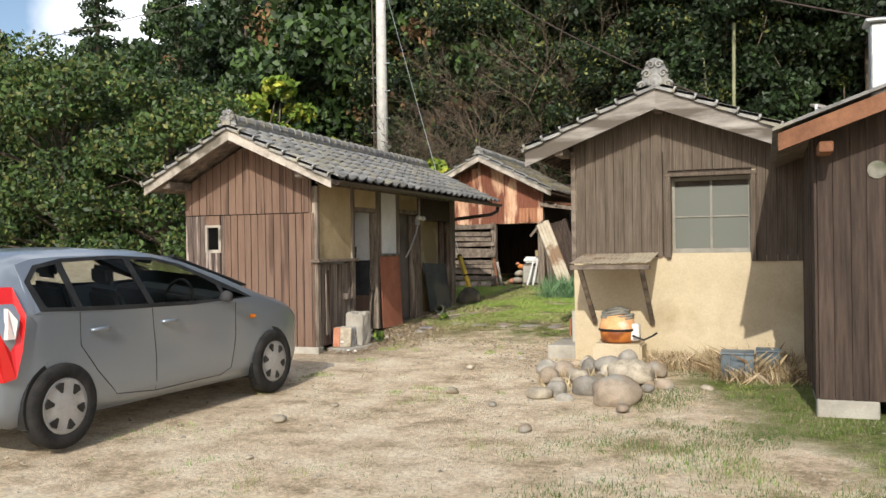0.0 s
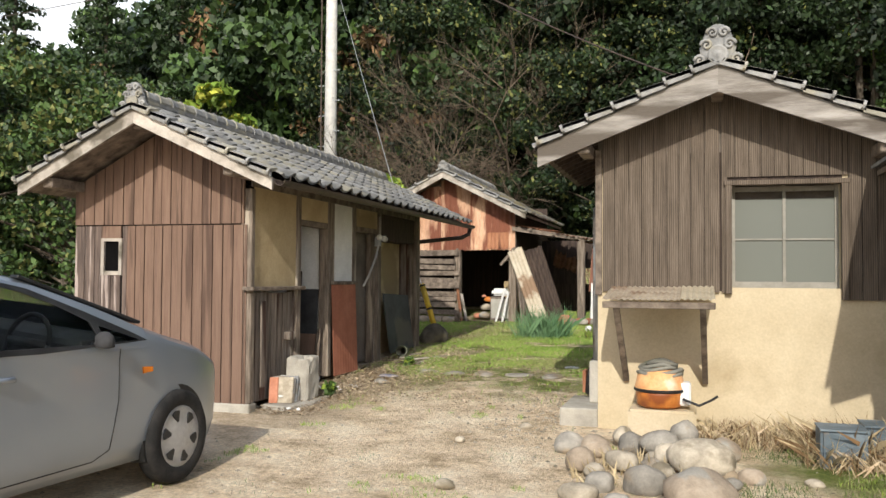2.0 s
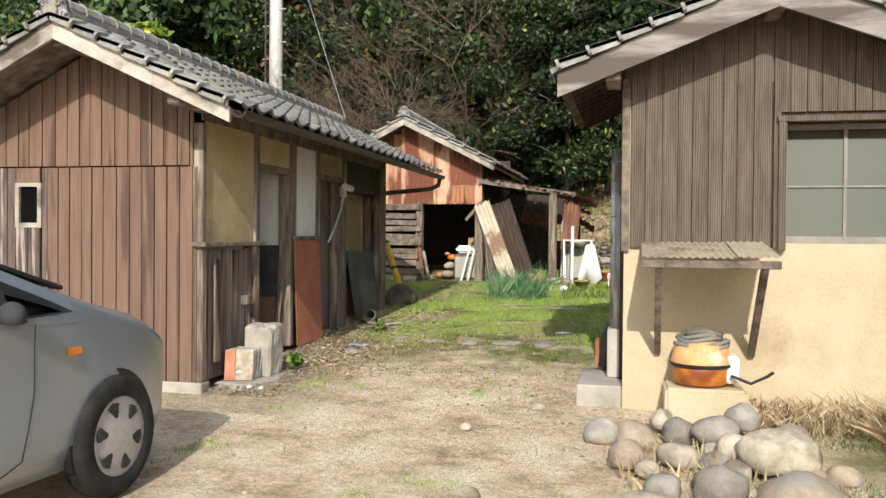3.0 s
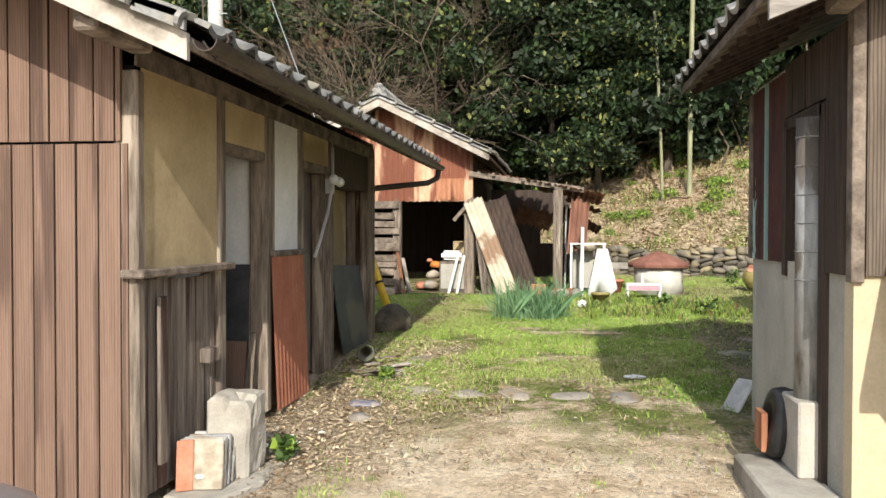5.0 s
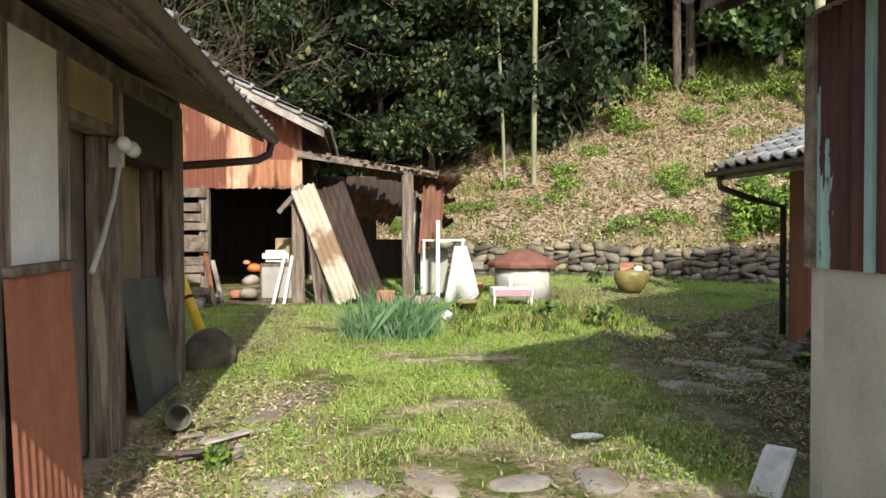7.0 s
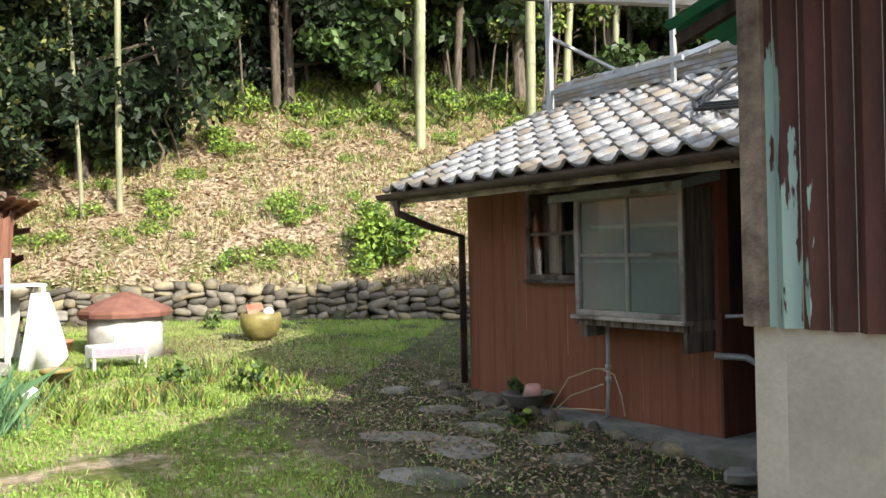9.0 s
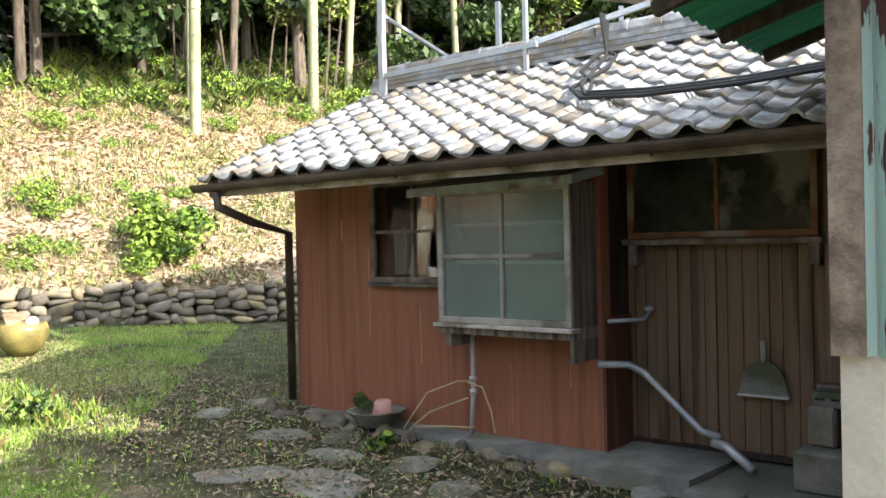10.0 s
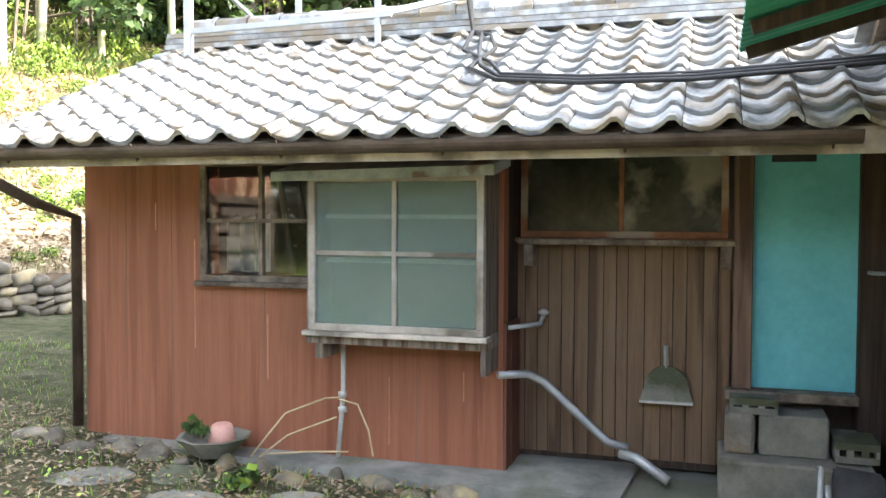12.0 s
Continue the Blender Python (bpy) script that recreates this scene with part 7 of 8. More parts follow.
for k, (x, y, a, b) in enumerate(((-3.73, 10.75, 0.17, 0.12), (-3.38, 10.68, 0.13, 0.12), (-3.02, 10.72, 0.2, 0.1), (-2.6, 10.7, 0.16, 0.1), (-2.2, 10.72, 0.19, 0.12), (-4.1, 11.3, 0.2, 0.15), (-3.9, 12.0, 0.18, 0.13), (0.0, 13.9, 0.26, 0.17), (0.2, 13.55, 0.22, 0.15), (-0.1, 13.3, 0.24, 0.16), (0.05, 12.85, 0.24, 0.2), (-0.5, 13.0, 0.4, 0.28), (-0.7, 13.4, 0.36, 0.22), (0.1, 14.7, 0.2, 0.14), (-1.0, 12.6, 0.4, 0.25), (-0.15, 12.4, 0.2, 0.18))):
    stone("stepping_stone", (x, y, 0.008 if k < 7 else -0.006), (a * 1.1, b * 1.1, 0.03) if k < 7 else (a * 0.85, b * 0.85, 0.03), k + 60, "stone" if k < 7 else "dim_mossy_grey", "flat grey stepping stone sunk in the ground", "stepping stones")
for k in range(13):
    y = 12.15 + k * 0.21
    stone("edging_stone", (0.4 - 0.06 * math.sin(k * 2.0), y, 0.0), (0.06 + 0.02 * math.sin(k * 1.7), 0.08 + 0.03 * math.cos(k * 3.1), 0.06 + 0.02 * math.cos(k * 2.3)), k + 80, "wall_stone", "rounded stone edging the house footing", "edging stones")
bm = bmesh.new()
slab(bm, [(0.42, 11.4, 0), (1.1, 11.35, 0), (1.1, 12.02, 0), (0.69, 12.02, 0), (0.69, 14.6, 0), (0.56, 14.6, 0), (0.52, 13.6, 0), (0.46, 12.9, 0), (0.5, 12.3, 0), (0.38, 11.9, 0)], (0, 0, 0.09))
bmesh.ops.translate(bm, verts=bm.verts[:], vec=(0, 0, 0.28))
M["apron"] = mat("apron", (0.12, 0.125, 0.112), (0.24, 0.24, 0.22), 0.95, 3, 60, 0.5, third=(0.13, 0.14, 0.1), spots=0.35)
part("concrete_apron", bm, M["apron"], None, "cracked grey concrete footing along the house", "concrete", kind="structure")
bm = bmesh.new()
slab(bm, [(0.3, 10.23, 0.2), (1.1, 10.23, 0.2), (1.1, 11.4, 0.2), (0.35, 11.4, 0.2)], (0, 0, 0.14))
part("concrete_floor", bm, M["apron"], None, "dark grey concrete floor by the steps", "concrete", kind="structure")
bm = bmesh.new()
slab(bm, [(-4.62, 8.3, 0.02), (-4.35, 8.22, 0.02), (-4.2, 8.6, 0.02), (-4.22, 9.0, 0.02), (-4.35, 9.3, 0.02), (-4.62, 9.35, 0.02)], (0, 0, 0.115))
part("concrete_slab", soft(bm, 0.015), M["concrete"], None, "broken pale concrete slab by the shed", "concrete")
part("stone_step", soft(box(-1.75, -1.42, 8.25, 9.1, 0.0, 0.25), 0.012), M["concrete"], None, "pale stone doorstep beside the doorway", "step")

# ---- by the shed ----
bm = bmesh.new()
slab(bm, [(-4.53, 8.62, 0.13), (-4.31, 8.66, 0.13), (-4.3, 8.92, 0.13), (-4.54, 8.94, 0.13)], (0.01, 0, 0.43))
soft(bm, 0.015)
bmesh.ops.subdivide_edges(bm, edges=bm.edges[:], cuts=4, use_grid_fill=True)
for v in bm.verts:
    v.co += Vector((noise.noise(v.co * 13), noise.noise(v.co * 13 + Vector((5, 0, 0))), noise.noise(v.co * 13 + Vector((0, 5, 0))))) * 0.016
    if v.co.z > 0.46 and v.co.x > -4.4 and v.co.y < 8.76:
        v.co += Vector((-0.01, 0.01, -0.028))
blk = part("stone_block", bm, M["concrete"], None, "rough-hewn pale stone block by the doorway", "stone block")
for k, (dy, tone, tilt) in enumerate(((0, "terracotta", 0), (0.035, "pale_stone", 0.01), (0.07, "silver_tile", 0.02), (0.12, "silver_tile", 0.03), (0.17, "silver_tile", 0.05))):
    bm = bmesh.new()
    y = 8.33 + dy
    x1 = -4.5 if k == 0 else -4.36
    slab(bm, [(-4.57, y + 0.02, 0.14), (x1, y + 0.06, 0.14), (x1 - 0.02, y + 0.12 + tilt, 0.38), (-4.59, y + 0.08 + tilt, 0.38)], (0.004, 0.016, 0))
    part("loose_roof_tile", soft(bm, 0.003), M[tone], None, {"terracotta": "reddish tile leaning on the shed", "pale_stone": "pale flat tile leaning on the shed", "silver_tile": "grey roof tile leaning on the shed"}[tone], "tile", "tiles leaning on the shed")
bm = bmesh.new()
corrugated(bm, (AX1 + 0.07, 9.86, 0.24), (0, 1, 0), (-0.04, 0, 1), 0.72, 1.03, pitch=0.075, depth=0.02, seed=70)
part("rusty_corrugated_sheet", bm, mat("even_rust", (0.26, 0.1, 0.06), (0.34, 0.14, 0.085), 0.75, 4, 40, 0.25, vary=0.03), None, "reddish rusty corrugated sheet against the shed", "metal sheet")
for k, (x0, x1, y, z0, z1, tone) in enumerate(((-4.98, -4.72, 9.8, 0.22, 1.22, "trim_grey"), (-4.95, -4.72, 9.72, 0.22, 0.72, "brown_board"), (-4.72, -4.66, 9.7, 0.22, 0.78, "post_wood"), (-4.98, -4.86, 9.6, 0.22, 1.42, "shade_board"))):
    bm = bmesh.new()
    slab(bm, [(x0, y - 0.06, z0), (x1, y - 0.06, z0), (x1 + 0.01 * k, y, z1), (x0 + 0.02 * k, y, z1)], (0, 0.014, 0))
    part("leaning_board", soft(bm, 0.003), M[tone], None, {"trim_grey": "black panel leaning in the doorway", "brown_board": "brown plywood scrap leaning in the doorway", "post_wood": "pale plank leaning in the doorway", "shade_board": "dark plank leaning in the doorway"}[tone], "board", "boards leaning in the doorway")
bm = bmesh.new()
tube(bm, [(X + 0.08, 10.72, 1.25), (X + 0.06, 10.95, 1.38), (X + 0.05, 11.2, 1.6), (X + 0.05, 11.36, 1.85), (X + 0.03, 11.42, 2.15)], 0.014, 8)
part("hose", bm, M["pale_pipe"], None, "pale cable hanging along the shed", "cable", smooth=True)
ins = thing("insulator", (X + 0.05, 11.3, 1.85), "white ceramic insulators on a grey bracket", "insulator")
for y, z in ((11.25, 1.87), (11.42, 1.86)):
    bm = bmesh.new()
    lathe(bm, [(0.022, -0.04), (0.038, -0.03), (0.03, 0.0), (0.04, 0.02), (0.02, 0.045)], (0, 0, 0), 14)
    bm.transform(Matrix.Translation((X + 0.09, y, z)) @ Matrix.Rotation(radians(80), 4, "X"))
    part("knob", bm, M["white"], ins, "white glazed knob", smooth=True)
part("bracket", box(X, X + 0.06, 11.3, 11.38, 1.76, 1.88), M["steel"], ins)
bm = bmesh.new()
lathe(bm, [(0.06, 0), (0.06, 0.28), (0.075, 0.28), (0.075, 0.35), (0.064, 0.35), (0.064, 0.3), (0.05, 0.28), (0.05, 0.0)], (0, 0, 0), 24)
bm.transform(Matrix.Translation((-4.42, 11.95, 0.38)) @ Matrix.Rotation(radians(12), 4, "Z") @ Matrix.Rotation(radians(88), 4, "X"))
pipe = part("pipe_piece", bm, M["dim_mossy_grey"], None, "short grey pipe with a socket end", "pipe", smooth=True)
stone("boulder", (-4.52, 13.6, 0.1), (0.2, 0.22, 0.2), 91, "wall_stone", "rounded grey boulder by the shed corner", cat="boulder")
guy = thing("guy_wire", (-4.62, 14.1, 0.35), "yellow-sleeved stay of the utility pole", "stay wire")
bm = bmesh.new()
tube(bm, [(-4.6, 14.1, 0.42), (-4.95, 14.35, 1.25)], 0.045, 12)
part("sleeve", bm, M["yellow"], guy, "yellow plastic sleeve", smooth=True)
bm = bmesh.new()
tube(bm, [(-4.58, 14.08, 0.3), (-9.9, 21.8, 9.5)], 0.007, 5)
part("wire", bm, M["steel"], guy)
for t in (0.12, 0.5, 0.95):
    bm = bmesh.new()
    p = Vector((-4.6, 14.1, 0.42)).lerp(Vector((-4.95, 14.35, 1.25)), t)
    q = Vector((-4.6, 14.1, 0.42)).lerp(Vector((-4.95, 14.35, 1.25)), t + 0.03)
    tube(bm, [p, q], 0.048, 12)
    part("band", bm, M["black"], guy)
r = random.Random(15)
for k in range(9):
    bm = bmesh.new()
    x, y, a, n = -4.25 + r.uniform(-0.15, 0.2), 11.35 + r.uniform(-0.3, 0.4), r.uniform(-0.6, 0.9), r.uniform(0.12, 0.3)
    z = yard(y) + 0.02 + k * 0.008
    beam(bm, (x, y, z), (x + n * math.cos(a), y + n * math.sin(a), z + r.uniform(-0.01, 0.05)), r.uniform(0.03, 0.07), 0.012)
    part("wood_scrap", soft(bm, 0.002), M["barge" if k % 2 else "grey_board"], None, "pale plank scrap on the ground" if k % 2 else "grey plank scrap on the ground", "wood scrap", "scraps beside the shed")
bm = bmesh.new()
rock(bm, (-4.05, 10.3, yard(10.3) + 0.015), (0.12, 0.1, 0.02), 33, 3)
part("plastic_litter", bm, mat("blue_litter", (0.06, 0.12, 0.25), (0.5, 0.42, 0.35), 0.5, 14, 60, 0.2), None, "crumpled blue and beige plastic wrapper", "litter")
bm = bmesh.new()
rock(bm, (-2.08, 11.4, yard(11.4) + 0.02), (0.1, 0.05, 0.02), 35, 3)
part("plastic_litter", bm, M["white"], None, "crumpled white plastic on the grass", "litter")
bm = bmesh.new()
slab(bm, [(-1.58, 10.5, 0.2), (-1.48, 10.38, 0.2), (-1.36, 10.46, 0.4), (-1.46, 10.58, 0.4)], (0.03, 0.02, 0.02))
part("foam_box", soft(bm, 0.008), mat("dirty_white", (0.42, 0.43, 0.42), (0.6, 0.6, 0.58), 0.8, 8, 50, 0.1, third=(0.25, 0.22, 0.17), spots=0.2), None, "white box lying tilted by the wall corner", "box")

r = random.Random(77)
for k in range(14):
    bm = bmesh.new()
    x, y = r.uniform(-4.5, -4.15), r.uniform(8.1, 9.7)
    rock(bm, (x, y, yard(y) + 0.09 if x < -4.3 and 8.3 < y < 9.3 else yard(y) + 0.01), (r.uniform(0.015, 0.035), r.uniform(0.012, 0.03), r.uniform(0.008, 0.02)), k + 200, 1)
    part("plaster_chip", bm, M["white" if k % 3 else "concrete"], None, "small white chip of fallen plaster" if k % 3 else "small grey chip of rubble", "rubble", "chips at the shed foot")
# ---- doorway of the hut ----
M["old_zinc"] = mat("old_zinc", (0.2, 0.205, 0.2), (0.33, 0.33, 0.32), 0.65, 6, 60, 0.2, (3, 3, 1), metal=0.2, third=(0.14, 0.12, 0.1), spots=0.3)
bm = bmesh.new()
tube(bm, [(BX0 - 0.02, 8.77, 0.62), (BX0 - 0.02, 8.77, 2.0)], 0.085, 16)
flue = part("flue_pipe", bm, M["old_zinc"], None, "upright grey sheet-metal flue pipe", "pipe", smooth=True)
for k in range(6):
    bm = bmesh.new()
    tube(bm, [(BX0 - 0.02, 8.77, 1.2 + k * 0.14), (BX0 - 0.02, 8.77, 1.208 + k * 0.14)], 0.089, 16)
    part("band", bm, M["old_zinc"], flue, smooth=True)
fan = thing("old_fan", (BX0 - 0.1, 8.9, 0.4), "dusty round fan unit standing by the doorway", "fan")
bm = bmesh.new()
lathe(bm, [(0.18, -0.06), (0.19, 0.0), (0.17, 0.05), (0.1, 0.06), (0.09, 0.02)], (0, 0, 0), 24)
bm.transform(Matrix.Translation((BX0 - 0.12, 9.02, 0.44)) @ Matrix.Rotation(radians(-80), 4, "Y"))
part("housing", bm, M["black"], fan, smooth=True)
part("panel", box(BX0 - 0.22, BX0 - 0.19, 8.94, 9.1, 0.3, 0.5), M["rust"], fan)
part("body", soft(box(BX0 - 0.12, BX0 - 0.01, 8.62, 8.95, 0.25, 0.62), 0.01), M["concrete"], fan)

# ---- under the hut window ----
shelf = thing("wall_shelf", (-0.9, 7.95, 1.2), "bracketed wooden lean-to shelf under a corrugated sheet", "shelf")
bm = bmesh.new()
corrugated(bm, (-1.3, 7.4, 1.2), (1, 0, 0.0), (0, 0.97, 0.11), 0.57, 0.82, pitch=0.045, depth=0.012, seed=5)
part("sheet", bm, mat("tan_sheet", (0.27, 0.22, 0.16), (0.42, 0.35, 0.26), 0.85, 6, 50, 0.3, third=(0.2, 0.13, 0.08), spots=0.3), shelf, "grey-brown weathered corrugated sheet")
bm = bmesh.new()
corrugated(bm, (-0.73, 7.4, 1.206), (1, 0, 0.0), (0, 0.97, 0.11), 0.25, 0.82, pitch=0.045, depth=0.012, seed=6)
part("sheet", bm, M["aged_plastic"], shelf, "yellowed corrugated plastic sheet")
part("front_rail", soft(box(-1.3, -0.48, 7.42, 7.46, 1.135, 1.185), 0.004), M["old_beam"], shelf)
for x in (-1.2, -0.57):
    bm = bmesh.new()
    beam(bm, (x, 7.45, 1.15), (x + 0.02, 8.2, 0.52), 0.045, 0.05)
    part("strut", soft(bm, 0.004), M["old_beam"], shelf, "weathered wooden strut")
part("stone_stand", soft(box(-1.14, -0.62, 7.78, 8.2, -0.02, 0.33), 0.02, 2), M["cream"], None, "cream rendered block beneath the shelf", "block")
gen = thing("orange_pump", (-0.88, 7.95, 0.34), "rusty orange and white drum motor with a hose on top", "pump")
bm = bmesh.new()
lathe(bm, [(0.15, 0), (0.18, 0.02), (0.185, 0.1), (0.19, 0.13)], (-0.9, 7.97, 0.34), 24)
part("lower_casing", bm, M["orange"], gen, "rusty orange lower casing", smooth=True)
bm = bmesh.new()
lathe(bm, [(0.195, 0.13), (0.197, 0.15), (0.17, 0.27), (0.1, 0.31)], (-0.9, 7.97, 0.34), 24)
part("upper_casing", bm, mat("pale_orange", (0.6, 0.26, 0.09), (0.75, 0.42, 0.2), 0.5, 5, 40, 0.15, third=(0.75, 0.7, 0.6), spots=0.5), gen, "orange upper casing", smooth=True)
bm = bmesh.new()
lathe(bm, [(0.19, 0.12), (0.205, 0.13), (0.205, 0.145), (0.19, 0.15)], (-0.9, 7.97, 0.34), 24)
part("rim", bm, M["black"], gen)
part("side_box", soft(box(-0.76, -0.66, 7.88, 8.04, 0.36, 0.54), 0.015), M["white"], gen)
for k in range(5):
    bm = bmesh.new()
    rr = 0.17 - 0.015 * k
    tube(bm, [(-0.9 + 0.02 * math.sin(k * 2) + rr * math.cos(a * 0.45), 7.96 + rr * 0.85 * math.sin(a * 0.45), 0.6 + 0.022 * k + 0.015 * math.sin(a + k)) for a in range(15)], 0.016, 6)
    part("hose_coil", bm, M["dim_mossy_grey"], gen, "grey coiled hose", smooth=True)
bm = bmesh.new()
tube(bm, [(-0.72, 7.84, 0.42), (-0.6, 7.8, 0.38), (-0.5, 7.8, 0.43), (-0.46, 7.8, 0.46)], 0.011, 6)
part("cable", bm, M["black"], gen)
can_mat = mat("blue_can", (0.09, 0.12, 0.14), (0.18, 0.22, 0.25), 0.55, 4, 40, 0.2, third=(0.3, 0.2, 0.12), spots=0.2)
for x0, x1, y0 in ((0.2, 0.5, 7.25), (0.52, 0.74, 7.5)):
    bm = bmesh.new()
    bx(bm, x0, x1, y0, y0 + 0.3, 0.02, 0.33)
    can = part("oil_can", soft(bm, 0.018, 2), can_mat, None, "dented grey-blue square can in dry weeds", "can", "square cans")
    part("rim", box(x0 - 0.004, x1 + 0.004, y0 - 0.004, y0 + 0.304, 0.322, 0.335), can_mat, can)

# ---- at the barn ----
def boxed(name, r, material, label, cat, bev=0.008, seg=1, group=""):
    return part(name, soft(box(*r), bev, seg), M[material], None, label, cat, group)


cab = thing("old_cabinet", (-4.3, 17.6, 0.55), "weathered grey wooden cabinet with a white tub on top", "cabinet")
part("carcass", soft(box(-4.52, -4.12, 17.4, 17.75, 0.53, 1.0), 0.008), M["grey_board"], cab)
part("door", soft(box(-4.5, -4.14, 17.38, 17.4, 0.58, 0.96), 0.006), M["grey_plaster"], cab)
boxed("white_tub", (-4.5, -4.18, 17.42, 17.7, 1.02, 1.16), "white", "white plastic tub on the cabinet", "tub", 0.04, 2)
for k, (x, z, rr, m, lb) in enumerate(((-4.68, 0.62, 0.12, "stone", "grey pot in a heap of junk"), (-4.66, 0.78, 0.11, "pale_stone", "pale basin in a heap of junk"), (-4.62, 0.93, 0.09, "orange", "orange rag in a heap of junk"), (-4.72, 1.0, 0.05, "terracotta", "red cloth in a heap of junk"), (-4.85, 0.6, 0.1, "terracotta", "reddish pot in a heap of junk"))):
    bm = bmesh.new()
    rock(bm, (x, 17.6 + 0.04 * k, z), (rr, rr, rr * 0.7), k + 20, 2)
    part("junk_item", bm, M[m], None, lb, "junk", smooth=True)
boxed("green_bottle", (-4.13, -4.05, 17.45, 17.55, 1.02, 1.22), "green_sheet", "green plastic container on the cabinet", "container", 0.02, 2)
boxed("cardboard_box", (-4.4, -4.05, 18.1, 18.4, 0.55, 1.3), "plaster", "brown box in the dark barn", "box")
part("barn_floor", box(-6.6, -3.9, 17.1, 20.9, 0.4, 0.53), M["soil"], None, "trodden earth floor of the barn", "floor", kind="structure")
for k, (x0, z0, x1, z1, w, m) in enumerate(((-4.35, 0.5, -4.2, 1.15, 0.035, "white"), (-4.22, 0.5, -4.12, 1.1, 0.03, "white"), (-5.02, 0.5, -5.15, 1.2, 0.05, "brown_barge"), (-4.92, 0.5, -5.06, 1.05, 0.05, "barge"), (-3.8, 0.5, -3.98, 1.9, 0.09, "grey_board"), (-3.72, 0.5, -3.92, 1.75, 0.1, "grey_board"), (-3.52, 0.5, -3.82, 1.7, 0.06, "green_metal"), (-3.6, 0.5, -3.88, 1.6, 0.05, "barge"))):
    bm = bmesh.new()
    beam(bm, (x0, 17.12, z0), (x1, 17.24, z1), w, 0.03)
    part("leaning_pole", soft(bm, 0.003), M[m], None, {"white": "white stick leaning on the barn", "green_metal": "pale green pole leaning on the barn", "brown_barge": "brown plank leaning on the barn"}.get(m, "weathered plank leaning on the barn"), "plank", "planks leaning on the barn")
for k, (a, b, w, m) in enumerate((((-3.58, 17.0, 0.5), (-0.4, 0.12, 1.0), 0.29, "pale_sheet"), ((-3.34, 17.12, 0.5), (-0.36, 0.12, 1.0), 0.36, "rust_sheet"))):
    bm = bmesh.new()
    u = Vector(b).normalized()
    side_way = Vector((1, 0.15, 0.35)).normalized()
    side_way = (side_way - u * side_way.dot(u)).normalized()
    corrugated(bm, a, side_way, u, w, 1.5, pitch=0.07, depth=0.02, seed=80 + k, rag=0.04)
    part("leaning_sheet", bm, mat(m, (0.5, 0.42, 0.31), (0.66, 0.6, 0.48), 0.85, 5, 50, 0.3, third=(0.3, 0.2, 0.13), spots=0.3) if k == 0 else M["shade_board"], None, "pale weathered corrugated sheet leaning on the barn" if k == 0 else "dark weathered corrugated sheet leaning on the barn", "metal sheet")
boxed("planter", (-3.12, -2.9, 17.05, 17.2, 0.5, 0.68), "terracotta", "terracotta planter in front of the barn", "planter", 0.01)
for k in range(5):
    bm = bmesh.new()
    rock(bm, (-2.85 + k * 0.1, 17.0 + 0.1 * (k % 2), 0.56), (0.09, 0.08, 0.07), k + 70, 2)
    part("rubble_piece", bm, M["rust" if k % 2 else "stone"], None, "broken reddish piece of rubble" if k % 2 else "grey piece of rubble", "rubble", "rubble by the barn")
r = random.Random(5)
for k in range(6):
    bm = bmesh.new()
    x = -6.5 + k * 0.25
    rock(bm, (x, 16.95, 0.55), (0.13, 0.1, 0.08), k + 90, 2)
    part("firewood_lump", bm, M["brown_stone"], None, "brown chunk of wood at the barn foot", "wood", "chunks at the barn foot")
for k, (x, y, s_) in enumerate(((-4.22, 8.98, 0.55), (-4.05, 11.0, 0.4), (0.1, 13.1, 0.35), (-0.9, 15.2, 0.8), (-1.4, 15.6, 0.7), (0.1, 18.9, 0.8), (-2.0, 18.6, 0.9))):
    ob = new("ground_weed")
    ob.location = (x, y, ground(x, y))
    tagged(ob, "leafy green weed growing from the ground", "weed", "weeds in the yard")
    lf = new("foliage", leaves_mesh("foliage", [(0, 0, 0.12 * s_), (0.09 * s_, 0.03, 0.2 * s_), (-0.08 * s_, 0.05, 0.17 * s_), (0.02, -0.08 * s_, 0.26 * s_)], [(0.1 * s_, 0.1 * s_, 0.1 * s_)] * 4, 90, 0.045, [M["leaf_mid"], M["leaf_light"]], 70 + k, long=1.3))
    lf.parent = ob
table = thing("sink_stand", (-2.3, 17.5, 0.5), "white washing stand with a basin and draped sheet", "stand")
part("top", soft(box(-2.55, -2.02, 17.3, 17.7, 1.26, 1.285), 0.004), M["white"], table)
bm = bmesh.new()
lathe(bm, [(0.12, -0.1), (0.19, -0.03), (0.2, 0.0)], (-2.3, 17.48, 1.26), 18)
part("basin", bm, M["pale_stone"], table, smooth=True)
for x, y in ((-2.53, 17.32), (-2.05, 17.32), (-2.53, 17.68), (-2.05, 17.68)):
    part("leg", box(x - 0.015, x + 0.015, y - 0.015, y + 0.015, 0.5, 1.26), M["white"], table)
bm = bmesh.new()
slab(bm, [(-2.15, 17.3, 1.2), (-2.0, 17.3, 1.2), (-1.86, 17.2, 0.62), (-2.0, 17.15, 0.5), (-2.3, 17.18, 0.5)], (0, 0.05, 0))
bmesh.ops.subdivide_edges(bm, edges=bm.edges[:], cuts=3, use_grid_fill=True)
for v in bm.verts:
    v.co.y += 0.03 * math.sin(v.co.x * 40)
part("draped_sheet", bm, M["white"], table, "crumpled white plastic sheet", smooth=True)
part("panel", box(-2.5, -2.2, 17.66, 17.68, 0.6, 1.2), M["grey_plaster"], table)
bm = bmesh.new()
beam(bm, (-2.38, 17.15, 0.5), (-2.37, 17.15, 1.52), 0.045, 0.045)
